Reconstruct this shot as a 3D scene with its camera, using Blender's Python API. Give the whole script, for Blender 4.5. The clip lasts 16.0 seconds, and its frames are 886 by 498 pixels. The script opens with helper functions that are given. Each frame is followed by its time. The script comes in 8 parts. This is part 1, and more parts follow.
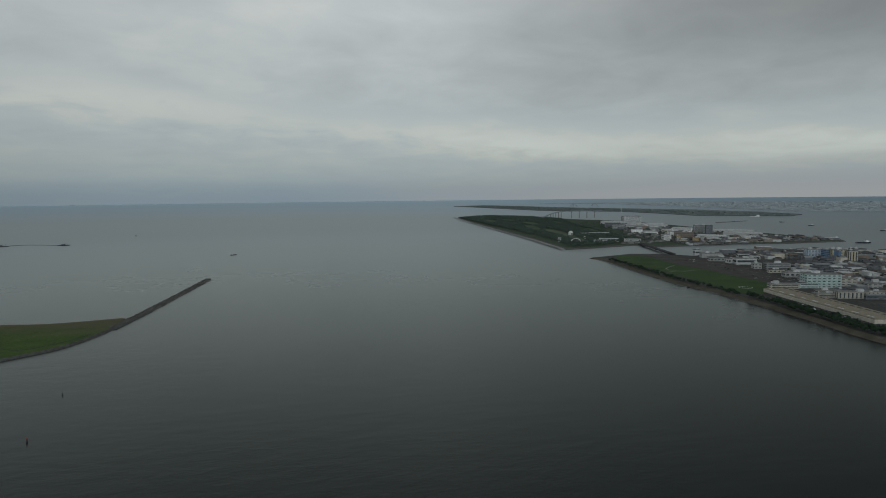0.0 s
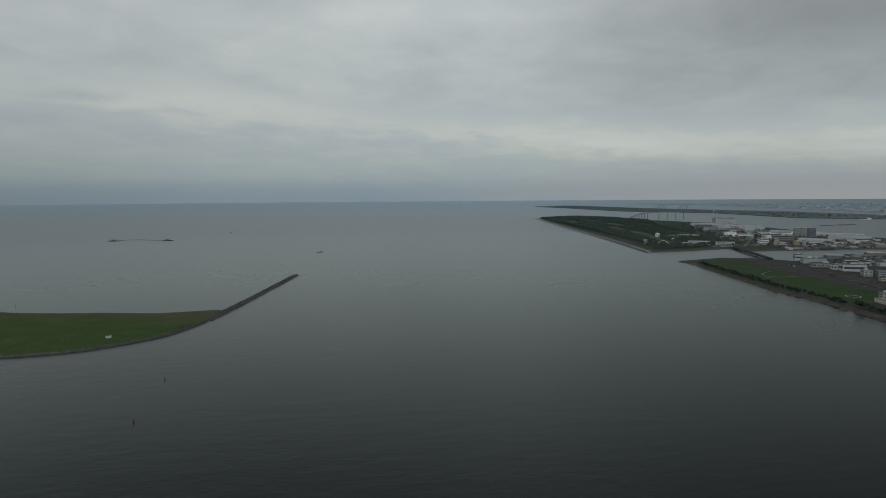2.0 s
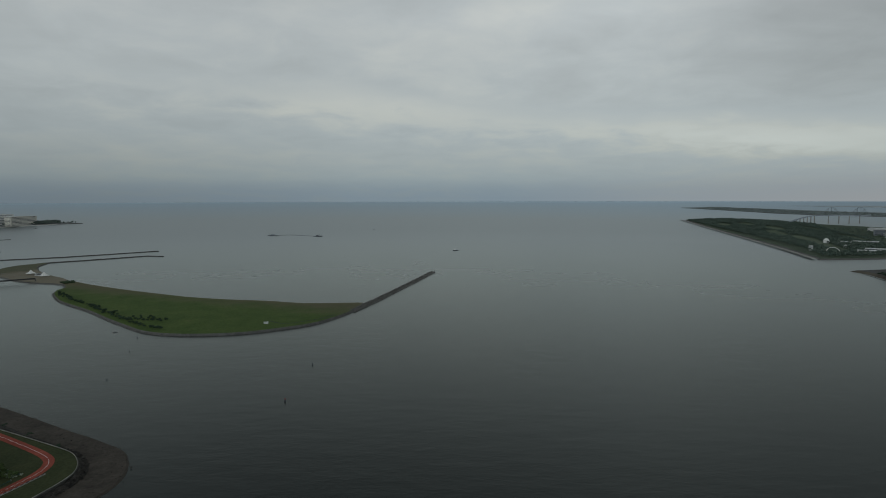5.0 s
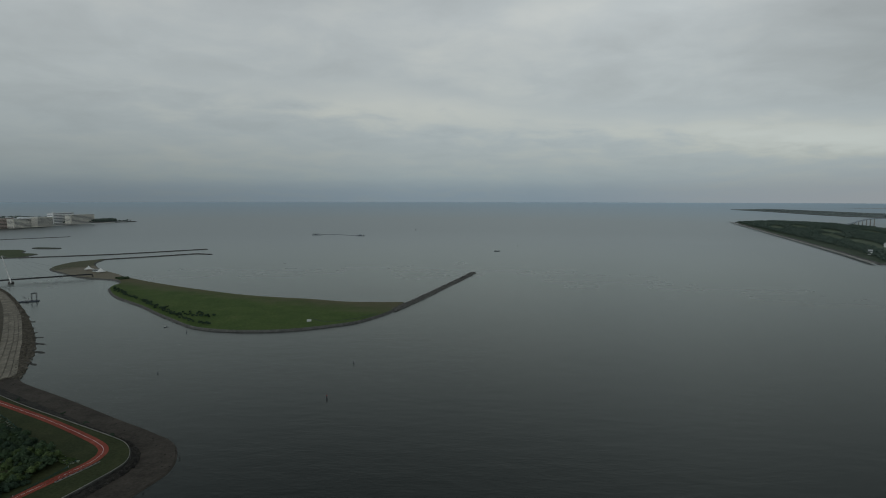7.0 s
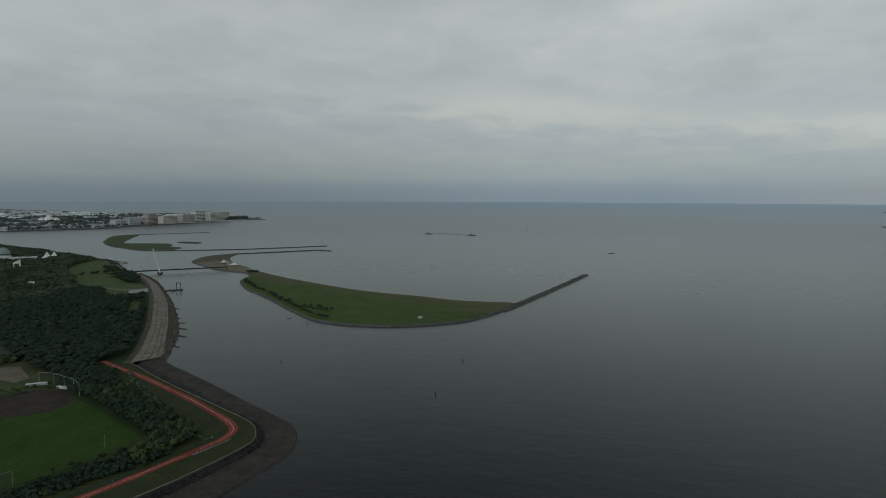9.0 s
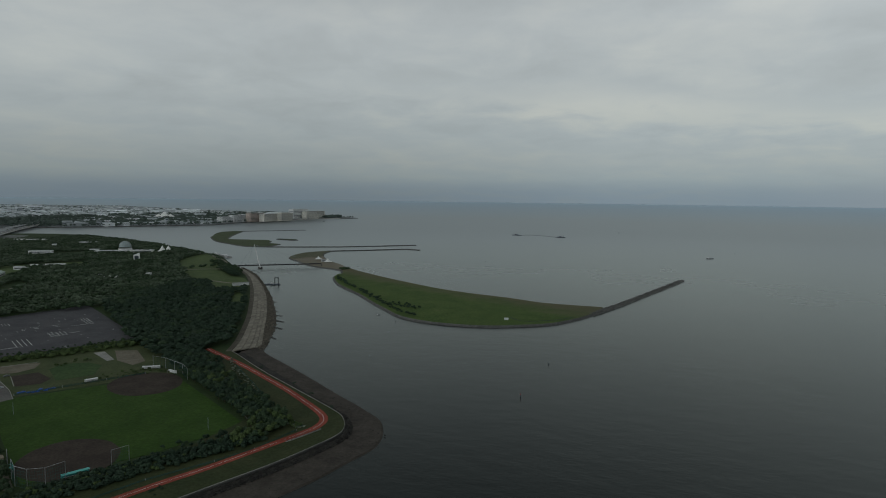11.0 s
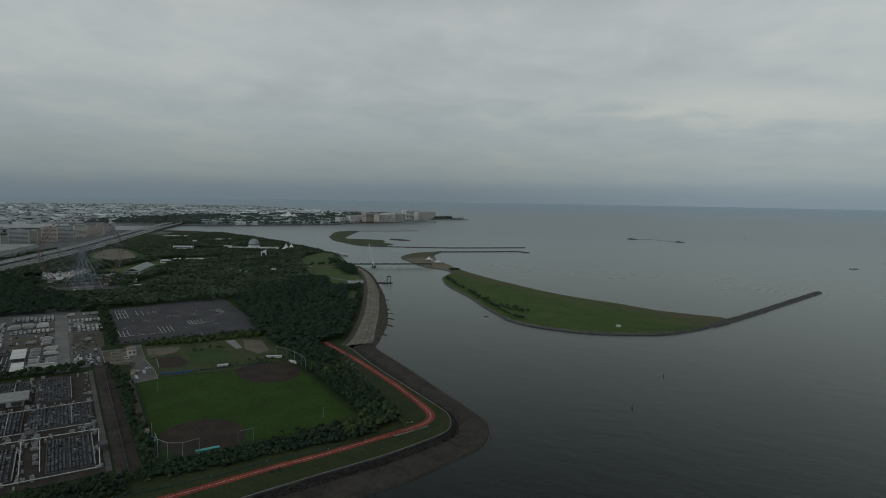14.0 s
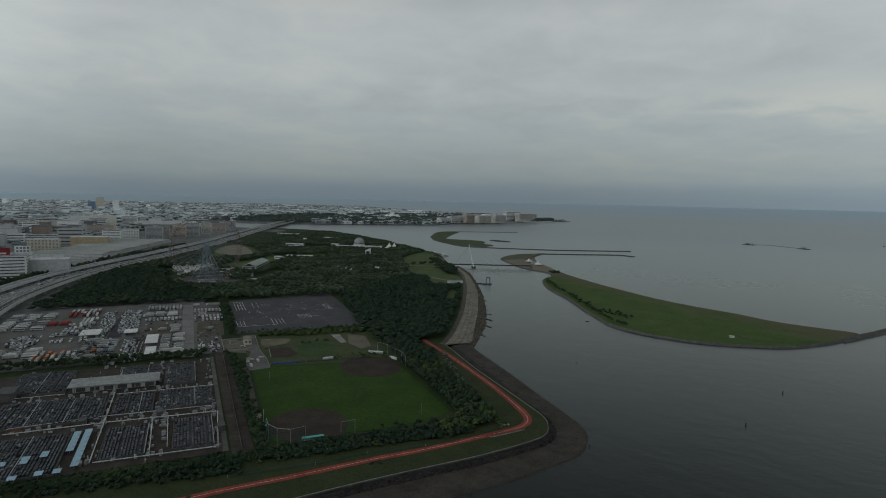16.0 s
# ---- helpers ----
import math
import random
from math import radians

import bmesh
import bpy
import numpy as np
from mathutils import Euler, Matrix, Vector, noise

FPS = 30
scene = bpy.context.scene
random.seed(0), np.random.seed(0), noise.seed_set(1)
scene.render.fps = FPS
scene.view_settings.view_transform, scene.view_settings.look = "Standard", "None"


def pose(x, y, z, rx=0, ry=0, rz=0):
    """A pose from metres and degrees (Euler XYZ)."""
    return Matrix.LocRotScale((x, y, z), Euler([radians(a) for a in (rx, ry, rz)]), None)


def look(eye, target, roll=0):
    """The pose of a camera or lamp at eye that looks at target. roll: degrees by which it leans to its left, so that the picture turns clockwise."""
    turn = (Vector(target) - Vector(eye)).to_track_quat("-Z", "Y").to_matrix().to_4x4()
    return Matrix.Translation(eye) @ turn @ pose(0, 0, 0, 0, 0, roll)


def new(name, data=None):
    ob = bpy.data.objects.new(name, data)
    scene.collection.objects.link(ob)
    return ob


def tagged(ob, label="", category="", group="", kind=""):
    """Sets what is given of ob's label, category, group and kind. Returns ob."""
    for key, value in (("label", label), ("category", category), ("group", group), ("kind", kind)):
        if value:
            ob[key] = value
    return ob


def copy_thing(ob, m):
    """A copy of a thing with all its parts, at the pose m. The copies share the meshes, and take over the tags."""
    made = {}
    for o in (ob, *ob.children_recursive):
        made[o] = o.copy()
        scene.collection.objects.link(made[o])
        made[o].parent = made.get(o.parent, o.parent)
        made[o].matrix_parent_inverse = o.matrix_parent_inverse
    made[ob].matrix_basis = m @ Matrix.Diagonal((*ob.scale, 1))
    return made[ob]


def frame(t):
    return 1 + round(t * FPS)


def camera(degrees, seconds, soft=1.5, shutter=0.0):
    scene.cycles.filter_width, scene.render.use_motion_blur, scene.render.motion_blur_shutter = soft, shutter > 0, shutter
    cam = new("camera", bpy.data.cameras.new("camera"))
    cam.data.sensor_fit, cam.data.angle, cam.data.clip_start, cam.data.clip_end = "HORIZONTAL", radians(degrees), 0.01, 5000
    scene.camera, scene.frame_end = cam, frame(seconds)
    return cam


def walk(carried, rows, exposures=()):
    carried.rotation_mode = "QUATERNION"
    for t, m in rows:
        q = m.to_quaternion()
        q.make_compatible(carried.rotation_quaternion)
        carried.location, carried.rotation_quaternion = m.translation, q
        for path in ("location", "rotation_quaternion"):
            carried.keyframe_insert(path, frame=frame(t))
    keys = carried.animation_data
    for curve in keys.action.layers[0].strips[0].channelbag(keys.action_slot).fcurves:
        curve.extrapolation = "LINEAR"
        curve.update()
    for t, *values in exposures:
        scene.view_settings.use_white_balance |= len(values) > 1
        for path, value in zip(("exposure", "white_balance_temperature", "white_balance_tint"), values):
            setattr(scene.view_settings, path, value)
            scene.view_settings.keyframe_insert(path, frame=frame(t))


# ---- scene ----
# camera: it hovers in one spot, 150 m over the river mouth, and turns to the left
HEIGHT = 150.0
cam = camera(73.14, 16.0, soft=1.0)
TURNS = [
    (0.0, -21.74, 5.00, 0.66), (0.5, -20.14, 4.99, 0.57), (1.0, -17.97, 4.96, 0.54), (1.5, -15.43, 4.94, 0.47),
    (2.0, -14.04, 4.94, 0.43), (2.5, -13.48, 4.91, 0.36), (3.0, -10.15, 4.88, 0.38), (3.5, -5.10, 4.89, 0.19),
    (4.0, -3.47, 4.90, 0.20), (4.5, -3.12, 4.87, 0.19), (5.0, -1.09, 4.90, 0.13), (5.2, 0.30, 4.89, 0.11),
    (7.3, 3.45, 4.84, -0.09), (7.5, 4.21, 4.83, -0.10), (8.0, 8.90, 4.83, -0.19), (8.2, 10.73, 4.85, -0.22),
    (10.3, 16.70, 4.86, -0.47), (10.5, 18.93, 4.89, -0.55), (11.0, 21.88, 4.89, -0.72), (11.5, 22.82, 4.88, -0.70),
    (12.0, 23.81, 4.86, -0.77), (12.5, 27.96, 4.89, -0.83), (13.0, 29.92, 4.86, -0.93), (13.5, 31.20, 4.85, -0.95),
    (14.0, 32.37, 4.86, -0.97), (14.5, 33.09, 4.85, -0.96), (15.0, 35.31, 4.85, -1.06), (15.5, 39.81, 4.93, -1.18),
    (16.0, 41.97, 4.94, -1.27)]
walk(cam, [(t, pose(0, 0, HEIGHT, 90 - down, 0, turn) @ pose(0, 0, 0, 0, 0, -lean)) for t, turn, down, lean in TURNS])

# ---------------------------------------------------------------- light: an overcast evening
SUN_AZ, SUN_EL = radians(200), radians(52)    # azimuth right of +y; sun put behind the camera to light walls facing it


def sky_world():
    w = bpy.data.worlds.new("overcast_sky")
    w.use_nodes = True
    scene.world = w
    nt = w.node_tree
    N, L = nt.nodes, nt.links
    N.clear()

    def n(kind, **kw):
        o = N.new(kind)
        for k, v in kw.items():
            o.inputs[k].default_value = v
        return o

    def math_(op, a, b=None, c=None, clamp=False):
        o = N.new("ShaderNodeMath")
        o.operation = op
        o.use_clamp = clamp
        for i, v in enumerate((a, b, c)):
            if v is None:
                continue
            if isinstance(v, (int, float)):
                o.inputs[i].default_value = v
            else:
                L.new(v, o.inputs[i])
        return o.outputs[0]

    tc = N.new("ShaderNodeTexCoord")
    sep = N.new("ShaderNodeSeparateXYZ")
    L.new(tc.outputs["Generated"], sep.inputs[0])
    x, y, z = sep.outputs
    zc = math_("MAXIMUM", z, 0.0)
    den = math_("ADD", zc, 0.16)
    comb = N.new("ShaderNodeCombineXYZ")
    L.new(math_("DIVIDE", x, den), comb.inputs[0])
    L.new(math_("DIVIDE", y, den), comb.inputs[1])
    broad = n("ShaderNodeTexNoise", Scale=0.62, Detail=4.0, Roughness=0.45, Distortion=0.25)
    fine = n("ShaderNodeTexNoise", Scale=2.7, Detail=6.0, Roughness=0.55, Distortion=0.3)
    for o in (broad, fine):
        L.new(comb.outputs[0], o.inputs["Vector"])
    # colour of the cloud base by height over the horizon
    ramp = N.new("ShaderNodeValToRGB")
    L.new(zc, ramp.inputs[0])
    stops = [(0.0, (0.208, 0.268, 0.312)), (0.014, (0.226, 0.286, 0.325)), (0.034, (0.296, 0.355, 0.374)), (0.06, (0.342, 0.394, 0.405)),
             (0.10, (0.377, 0.430, 0.445)), (0.16, (0.414, 0.460, 0.470)), (0.28, (0.456, 0.496, 0.506)),
             (0.40, (0.33, 0.37, 0.385)), (0.6, (0.19, 0.218, 0.228)), (1.0, (0.125, 0.145, 0.152))]
    e = ramp.color_ramp.elements
    while len(e) < len(stops):
        e.new(0.5)
    for el, (p, c) in zip(e, stops):
        el.position, el.color = p, (*c, 1)
    # cloud relief: darker undersides and paler gaps
    m = math_("ADD", math_("MULTIPLY", math_("SUBTRACT", broad.outputs[0], 0.5), 0.42),
              math_("MULTIPLY", math_("SUBTRACT", fine.outputs[0], 0.5), 0.38))
    amp = math_("MULTIPLY_ADD", math_("SMOOTH_MIN", math_("MULTIPLY", zc, 6.0), 1.0, 0.2), 0.9, 0.15)
    # a long paler streak that slants down to the right over the bay
    lean = math_("ADD", math_("MULTIPLY", x, -0.085), 0.128)
    off = math_("DIVIDE", math_("SUBTRACT", math_("ADD", zc, math_("MULTIPLY", math_("SUBTRACT", fine.outputs[0], 0.5), 0.09)), lean), 0.024)
    streak = math_("POWER", 2.718, math_("MULTIPLY", math_("MULTIPLY", off, off), -1.0))
    streak = math_("MULTIPLY", streak, math_("MULTIPLY", math_("SUBTRACT", broad.outputs[0], 0.22, None, True), math_("MULTIPLY_ADD", x, 0.75, 0.62, True)))
    streak = math_("MULTIPLY", streak, math_("GREATER_THAN", y, 0.0))
    m = math_("ADD", m, streak)
    rel = math_("MULTIPLY_ADD", m, amp, 1.0)
    # unseen sky glow added behind the camera to brighten walls facing it
    sx, sy = math.sin(SUN_AZ), math.cos(SUN_AZ)
    toward = math_("ADD", math_("MULTIPLY", x, sx), math_("MULTIPLY", y, sy))
    glow = math_("POWER", math_("MAXIMUM", toward, 0.0), 1.2)
    lift = math_("MULTIPLY_ADD", glow, 1.5, 1.02)
    # the cloud is a little thinner towards the western shore
    drift = N.new("ShaderNodeMapRange")
    drift.inputs["From Min"].default_value, drift.inputs["From Max"].default_value = -0.25, 0.35
    drift.inputs["To Min"].default_value, drift.inputs["To Max"].default_value = 0.96, 1.06
    L.new(x, drift.inputs["Value"])
    lift = math_("MULTIPLY", lift, drift.outputs[0])
    # thicker cloud high over the western shore
    thick = math_("MULTIPLY", math_("MULTIPLY", math_("SUBTRACT", x, 0.30, None, True), 2.0, None, True), math_("MULTIPLY", math_("SUBTRACT", zc, 0.08, None, True), 4.5, None, True))
    lift = math_("MULTIPLY", lift, math_("MULTIPLY_ADD", thick, -0.72, 1.0))
    # heavier low cloud over the eastern shore
    side = math_("MULTIPLY", math_("SUBTRACT", math_("MULTIPLY", x, -1.0), 0.12, None, True), 2.4, None, True)
    low = math_("SUBTRACT", 1.0, math_("MULTIPLY", zc, 5.5, None, True), None, True)
    lift = math_("MULTIPLY", lift, math_("MULTIPLY_ADD", math_("MULTIPLY", side, low), -0.23, 1.0))
    # unseen upper sky set brighter west, darker east, to tune the water's reflections
    over = N.new("ShaderNodeMapRange")
    over.inputs["From Min"].default_value, over.inputs["From Max"].default_value = -0.6, 0.45
    over.inputs["To Min"].default_value, over.inputs["To Max"].default_value = -0.20, 0.34
    L.new(x, over.inputs["Value"])
    lift = math_("MULTIPLY", lift, math_("MULTIPLY_ADD", over.outputs[0], math_("MULTIPLY", math_("SUBTRACT", zc, 0.24, None, True), 5.0, None, True), 1.0))
    gain = math_("MULTIPLY", rel, lift)
    col = N.new("ShaderNodeMix")
    col.data_type, col.blend_type = "RGBA", "MULTIPLY"
    col.inputs["Factor"].default_value = 1.0
    L.new(ramp.outputs[0], col.inputs["A"])
    rgb = N.new("ShaderNodeCombineColor")
    for i in range(3):
        L.new(gain, rgb.inputs[i])
    L.new(rgb.outputs[0], col.inputs["B"])
    # warm tint in the paler gaps
    warm = N.new("ShaderNodeMix")
    warm.data_type, warm.blend_type = "RGBA", "MULTIPLY"
    L.new(math_("MULTIPLY", math_("SUBTRACT", m, -0.01, None, True), 5.0, None, True), warm.inputs["Factor"])
    L.new(col.outputs["Result"], warm.inputs["A"])
    warm.inputs["B"].default_value = (1.05, 1.0, 0.93, 1)
    # the western end of the horizon is paler and faintly pink
    west = math_("MULTIPLY", math_("MULTIPLY", math_("SUBTRACT", x, 0.12, None, True), 1.7, None, True),
                 math_("SUBTRACT", 1.0, math_("MULTIPLY", zc, 16.0, None, True), None, True))
    pink = N.new("ShaderNodeMix")
    pink.data_type = "RGBA"
    L.new(west, pink.inputs["Factor"])
    L.new(warm.outputs["Result"], pink.inputs["A"])
    pink.inputs["B"].default_value = (0.318, 0.334, 0.342, 1)
    sky = N.new("ShaderNodeTexSky")
    sky.sky_type, sky.sun_disc = "NISHITA", False
    sky.sun_elevation, sky.sun_rotation = SUN_EL, SUN_AZ
    sky.air_density, sky.dust_density = 1.5, 4.0
    b1 = n("ShaderNodeBackground", Strength=0.05)
    b2 = n("ShaderNodeBackground", Strength=1.0)
    L.new(sky.outputs[0], b1.inputs[0])
    L.new(pink.outputs["Result"], b2.inputs[0])
    mixs = n("ShaderNodeMixShader", Fac=0.94)
    L.new(b1.outputs[0], mixs.inputs[1])
    L.new(b2.outputs[0], mixs.inputs[2])
    out = N.new("ShaderNodeOutputWorld")
    L.new(mixs.outputs[0], out.inputs[0])


sky_world()
sun = new("sun", bpy.data.lights.new("sun", "SUN"))
sun.data.energy, sun.data.angle, sun.data.color = 0.13, radians(70), (1.0, 0.96, 0.9)
sun.matrix_world = look((0, 0, 300), (-math.sin(SUN_AZ) * math.cos(SUN_EL) * 100, -math.cos(SUN_AZ) * math.cos(SUN_EL) * 100,
                                      300 - math.sin(SUN_EL) * 100))
tagged(sun, kind="structure")


# ---------------------------------------------------------------- materials
def material(name, a, b, size=10.0, rough=0.85, bump=0.3, metal=0.0, fine=None, c=None, spec=0.12, per_object=0.0, per_island=0.0,
             dry=None, stretch=None, bump_size=None):
    """Two or three colours mixed by noise of the given size in metres, a finer grain over it and a bump."""
    m = bpy.data.materials.new(name)
    m.use_nodes = True
    nt = m.node_tree
    N, L = nt.nodes, nt.links
    bsdf = N["Principled BSDF"]
    bsdf.inputs["Roughness"].default_value = rough
    bsdf.inputs["Metallic"].default_value = metal
    bsdf.inputs["Specular IOR Level"].default_value = spec
    tc = N.new("ShaderNodeTexCoord")
    vec = tc.outputs["Object"]
    if stretch:
        mp = N.new("ShaderNodeMapping")
        mp.inputs["Rotation"].default_value[2] = stretch[0]
        mp.inputs["Scale"].default_value = (stretch[1], 1.0, 1.0)
        L.new(vec, mp.inputs[0])
        vec = mp.outputs[0]
    big = N.new("ShaderNodeTexNoise")
    big.inputs["Scale"].default_value = 1.0 / size
    big.inputs["Detail"].default_value = 6
    big.inputs["Roughness"].default_value = 0.6
    L.new(vec, big.inputs["Vector"])
    ramp = N.new("ShaderNodeValToRGB")
    e = ramp.color_ramp.elements
    e[0].position, e[0].color = 0.36, (*a, 1)
    e[1].position, e[1].color = 0.64, (*b, 1)
    if c:
        k = e.new(0.8)
        k.color = (*c, 1)
    L.new(big.outputs[0], ramp.inputs[0])
    col = ramp.outputs[0]
    grain = N.new("ShaderNodeTexNoise")
    grain.inputs["Scale"].default_value = 1.0 / (fine or size / 9)
    grain.inputs["Detail"].default_value = 4
    L.new(vec, grain.inputs["Vector"])

    def times(col, value_socket, lo, hi):
        mr = N.new("ShaderNodeMapRange")
        mr.inputs["From Min"].default_value, mr.inputs["From Max"].default_value = 0.25, 0.75
        mr.inputs["To Min"].default_value, mr.inputs["To Max"].default_value = lo, hi
        L.new(value_socket, mr.inputs["Value"])
        v = N.new("ShaderNodeVectorMath")
        v.operation = "SCALE"
        L.new(col, v.inputs[0])
        L.new(mr.outputs[0], v.inputs["Scale"])
        return v.outputs[0]

    col = times(col, grain.outputs[0], 0.72, 1.28)
    if dry:
        # another ground cover beyond a line through the plan, with a ragged edge
        nx, ny, d0, width, colour = dry
        dot = N.new("ShaderNodeVectorMath")
        dot.operation = "DOT_PRODUCT"
        L.new(tc.outputs["Object"], dot.inputs[0])
        dot.inputs[1].default_value = (nx, ny, 0)
        wob = N.new("ShaderNodeMath")
        wob.operation = "MULTIPLY_ADD"
        L.new(big.outputs[0], wob.inputs[0])
        wob.inputs[1].default_value = width * 1.6
        L.new(dot.outputs["Value"], wob.inputs[2])
        mr = N.new("ShaderNodeMapRange")
        mr.inputs["From Min"].default_value, mr.inputs["From Max"].default_value = d0 + width * 0.3, d0 + width * 1.3
        L.new(wob.outputs[0], mr.inputs["Value"])
        mix = N.new("ShaderNodeMix")
        mix.data_type = "RGBA"
        L.new(mr.outputs[0], mix.inputs["Factor"])
        L.new(col, mix.inputs["A"])
        mix.inputs["B"].default_value = (*colour, 1)
        col = mix.outputs["Result"]
    if per_object:
        oi = N.new("ShaderNodeObjectInfo")
        mr = N.new("ShaderNodeMapRange")
        mr.inputs["To Min"].default_value, mr.inputs["To Max"].default_value = 1 - per_object, 1 + per_object
        L.new(oi.outputs["Random"], mr.inputs["Value"])
        v = N.new("ShaderNodeVectorMath")
        v.operation = "SCALE"
        L.new(col, v.inputs[0])
        L.new(mr.outputs[0], v.inputs["Scale"])
        col = v.outputs[0]
    if per_island:
        ge = N.new("ShaderNodeNewGeometry")
        mr = N.new("ShaderNodeMapRange")
        mr.inputs["To Min"].default_value, mr.inputs["To Max"].default_value = 1 - per_island, 1 + per_island
        L.new(ge.outputs["Random Per Island"], mr.inputs["Value"])
        v = N.new("ShaderNodeVectorMath")
        v.operation = "SCALE"
        L.new(col, v.inputs[0])
        L.new(mr.outputs[0], v.inputs["Scale"])
        col = v.outputs[0]
    L.new(col, bsdf.inputs["Base Color"])
    if bump:
        bp = N.new("ShaderNodeBump")
        bp.inputs["Strength"].default_value = bump
        bp.inputs["Distance"].default_value = bump_size or (fine or size / 9) * 0.5
        L.new(grain.outputs[0], bp.inputs["Height"])
        L.new(bp.outputs[0], bsdf.inputs["Normal"])
    return m


def water_material():
    m = bpy.data.materials.new("river_water")
    m.use_nodes = True
    nt = m.node_tree
    N, L = nt.nodes, nt.links
    N.remove(N["Principled BSDF"])
    body, gloss = N.new("ShaderNodeBsdfDiffuse"), N.new("ShaderNodeBsdfGlossy")
    fres, blend = N.new("ShaderNodeFresnel"), N.new("ShaderNodeMixShader")
    L.new(fres.outputs[0], blend.inputs[0])
    L.new(body.outputs[0], blend.inputs[1])
    L.new(gloss.outputs[0], blend.inputs[2])
    L.new(blend.outputs[0], N["Material Output"].inputs[0])
    tc = N.new("ShaderNodeTexCoord")
    mp = N.new("ShaderNodeMapping")
    mp.inputs["Rotation"].default_value[2] = radians(12)
    mp.inputs["Scale"].default_value = (0.6, 1.0, 1.0)
    L.new(tc.outputs["Object"], mp.inputs[0])
    # silt drifts
    silt = N.new("ShaderNodeTexNoise")
    silt.inputs["Scale"].default_value, silt.inputs["Detail"].default_value = 0.006, 5
    L.new(mp.outputs[0], silt.inputs["Vector"])
    ramp = N.new("ShaderNodeValToRGB")
    e = ramp.color_ramp.elements
    e[0].position, e[0].color = 0.35, (0.0034, 0.0056, 0.0050, 1)
    e[1].position, e[1].color = 0.68, (0.0066, 0.0088, 0.0076, 1)
    L.new(silt.outputs[0], ramp.inputs[0])
    # wind lanes: rougher and smoother water
    lane = N.new("ShaderNodeTexNoise")
    lane.inputs["Scale"].default_value, lane.inputs["Detail"].default_value = 0.012, 6
    L.new(mp.outputs[0], lane.inputs["Vector"])
    mr = N.new("ShaderNodeMapRange")
    mr.inputs["To Min"].default_value, mr.inputs["To Max"].default_value = 0.22, 0.29
    L.new(lane.outputs[0], mr.inputs["Value"])
    # roughness, reflectance and tint shift with distance, painting haze into the far sea
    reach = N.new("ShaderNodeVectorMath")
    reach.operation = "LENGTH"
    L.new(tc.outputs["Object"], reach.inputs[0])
    # distance is taken from a point near the camera
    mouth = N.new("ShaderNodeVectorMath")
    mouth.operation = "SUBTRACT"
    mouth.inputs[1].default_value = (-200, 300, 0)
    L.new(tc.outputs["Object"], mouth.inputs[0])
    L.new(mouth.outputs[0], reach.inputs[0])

    def by_distance(near, far_value, d0, d1):
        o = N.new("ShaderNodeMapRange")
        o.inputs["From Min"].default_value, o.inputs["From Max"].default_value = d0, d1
        o.inputs["To Min"].default_value, o.inputs["To Max"].default_value = near, far_value
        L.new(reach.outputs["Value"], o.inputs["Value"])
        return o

    out = by_distance(1.0, 1.6, 700.0, 2600.0)
    L.new(by_distance(1.295, 1.17, 2900.0, 4700.0).outputs[0], fres.inputs["IOR"])
    # body colour turns bluish far out, part of the painted haze
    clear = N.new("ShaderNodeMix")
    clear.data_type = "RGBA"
    L.new(by_distance(0.0, 1.0, 2200.0, 4600.0).outputs[0], clear.inputs["Factor"])
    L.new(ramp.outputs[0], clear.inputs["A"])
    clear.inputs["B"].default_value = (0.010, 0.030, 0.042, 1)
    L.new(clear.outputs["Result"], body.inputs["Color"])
    distance_tint = N.new("ShaderNodeMix")
    distance_tint.data_type = "RGBA"
    L.new(by_distance(0.0, 1.0, 500.0, 1900.0).outputs[0], distance_tint.inputs["Factor"])
    distance_tint.inputs["A"].default_value = (0.87, 0.92, 0.89, 1)
    distance_tint.inputs["B"].default_value = (0.72, 0.765, 0.775, 1)
    # bluish reflection colour towards the horizon stands in for haze
    haze_tint = N.new("ShaderNodeMix")
    haze_tint.data_type = "RGBA"
    L.new(by_distance(0.0, 1.0, 3000.0, 4700.0).outputs[0], haze_tint.inputs["Factor"])
    L.new(distance_tint.outputs["Result"], haze_tint.inputs["A"])
    haze_tint.inputs["B"].default_value = (0.71, 0.87, 1.0, 1)
    L.new(haze_tint.outputs["Result"], gloss.inputs["Color"])
    scaled_rough = N.new("ShaderNodeMath")
    scaled_rough.operation = "MULTIPLY"
    L.new(mr.outputs[0], scaled_rough.inputs[0])
    L.new(out.outputs[0], scaled_rough.inputs[1])
    L.new(scaled_rough.outputs[0], gloss.inputs["Roughness"])
    # the ripples lie level, and far out they follow the gentle slope of the sheet
    def vec(op, a, b=None):
        o = N.new("ShaderNodeVectorMath")
        o.operation = op
        L.new(a, o.inputs[0])
        if isinstance(b, tuple):
            o.inputs[1].default_value = b
        elif b:
            L.new(b, o.inputs["Scale"])
        return o

    slope = N.new("ShaderNodeMapRange")
    slope.inputs["From Min"].default_value, slope.inputs["From Max"].default_value = 2200.0, 4300.0
    slope.inputs["To Min"].default_value, slope.inputs["To Max"].default_value = 0.0, -0.046
    L.new(vec("LENGTH", tc.outputs["Object"]).outputs["Value"], slope.inputs["Value"])
    tilt = vec("SCALE", vec("NORMALIZE", tc.outputs["Object"]).outputs[0], slope.outputs[0])
    prev = vec("NORMALIZE", vec("ADD", tilt.outputs[0], (0, 0, 1)).outputs[0]).outputs[0]
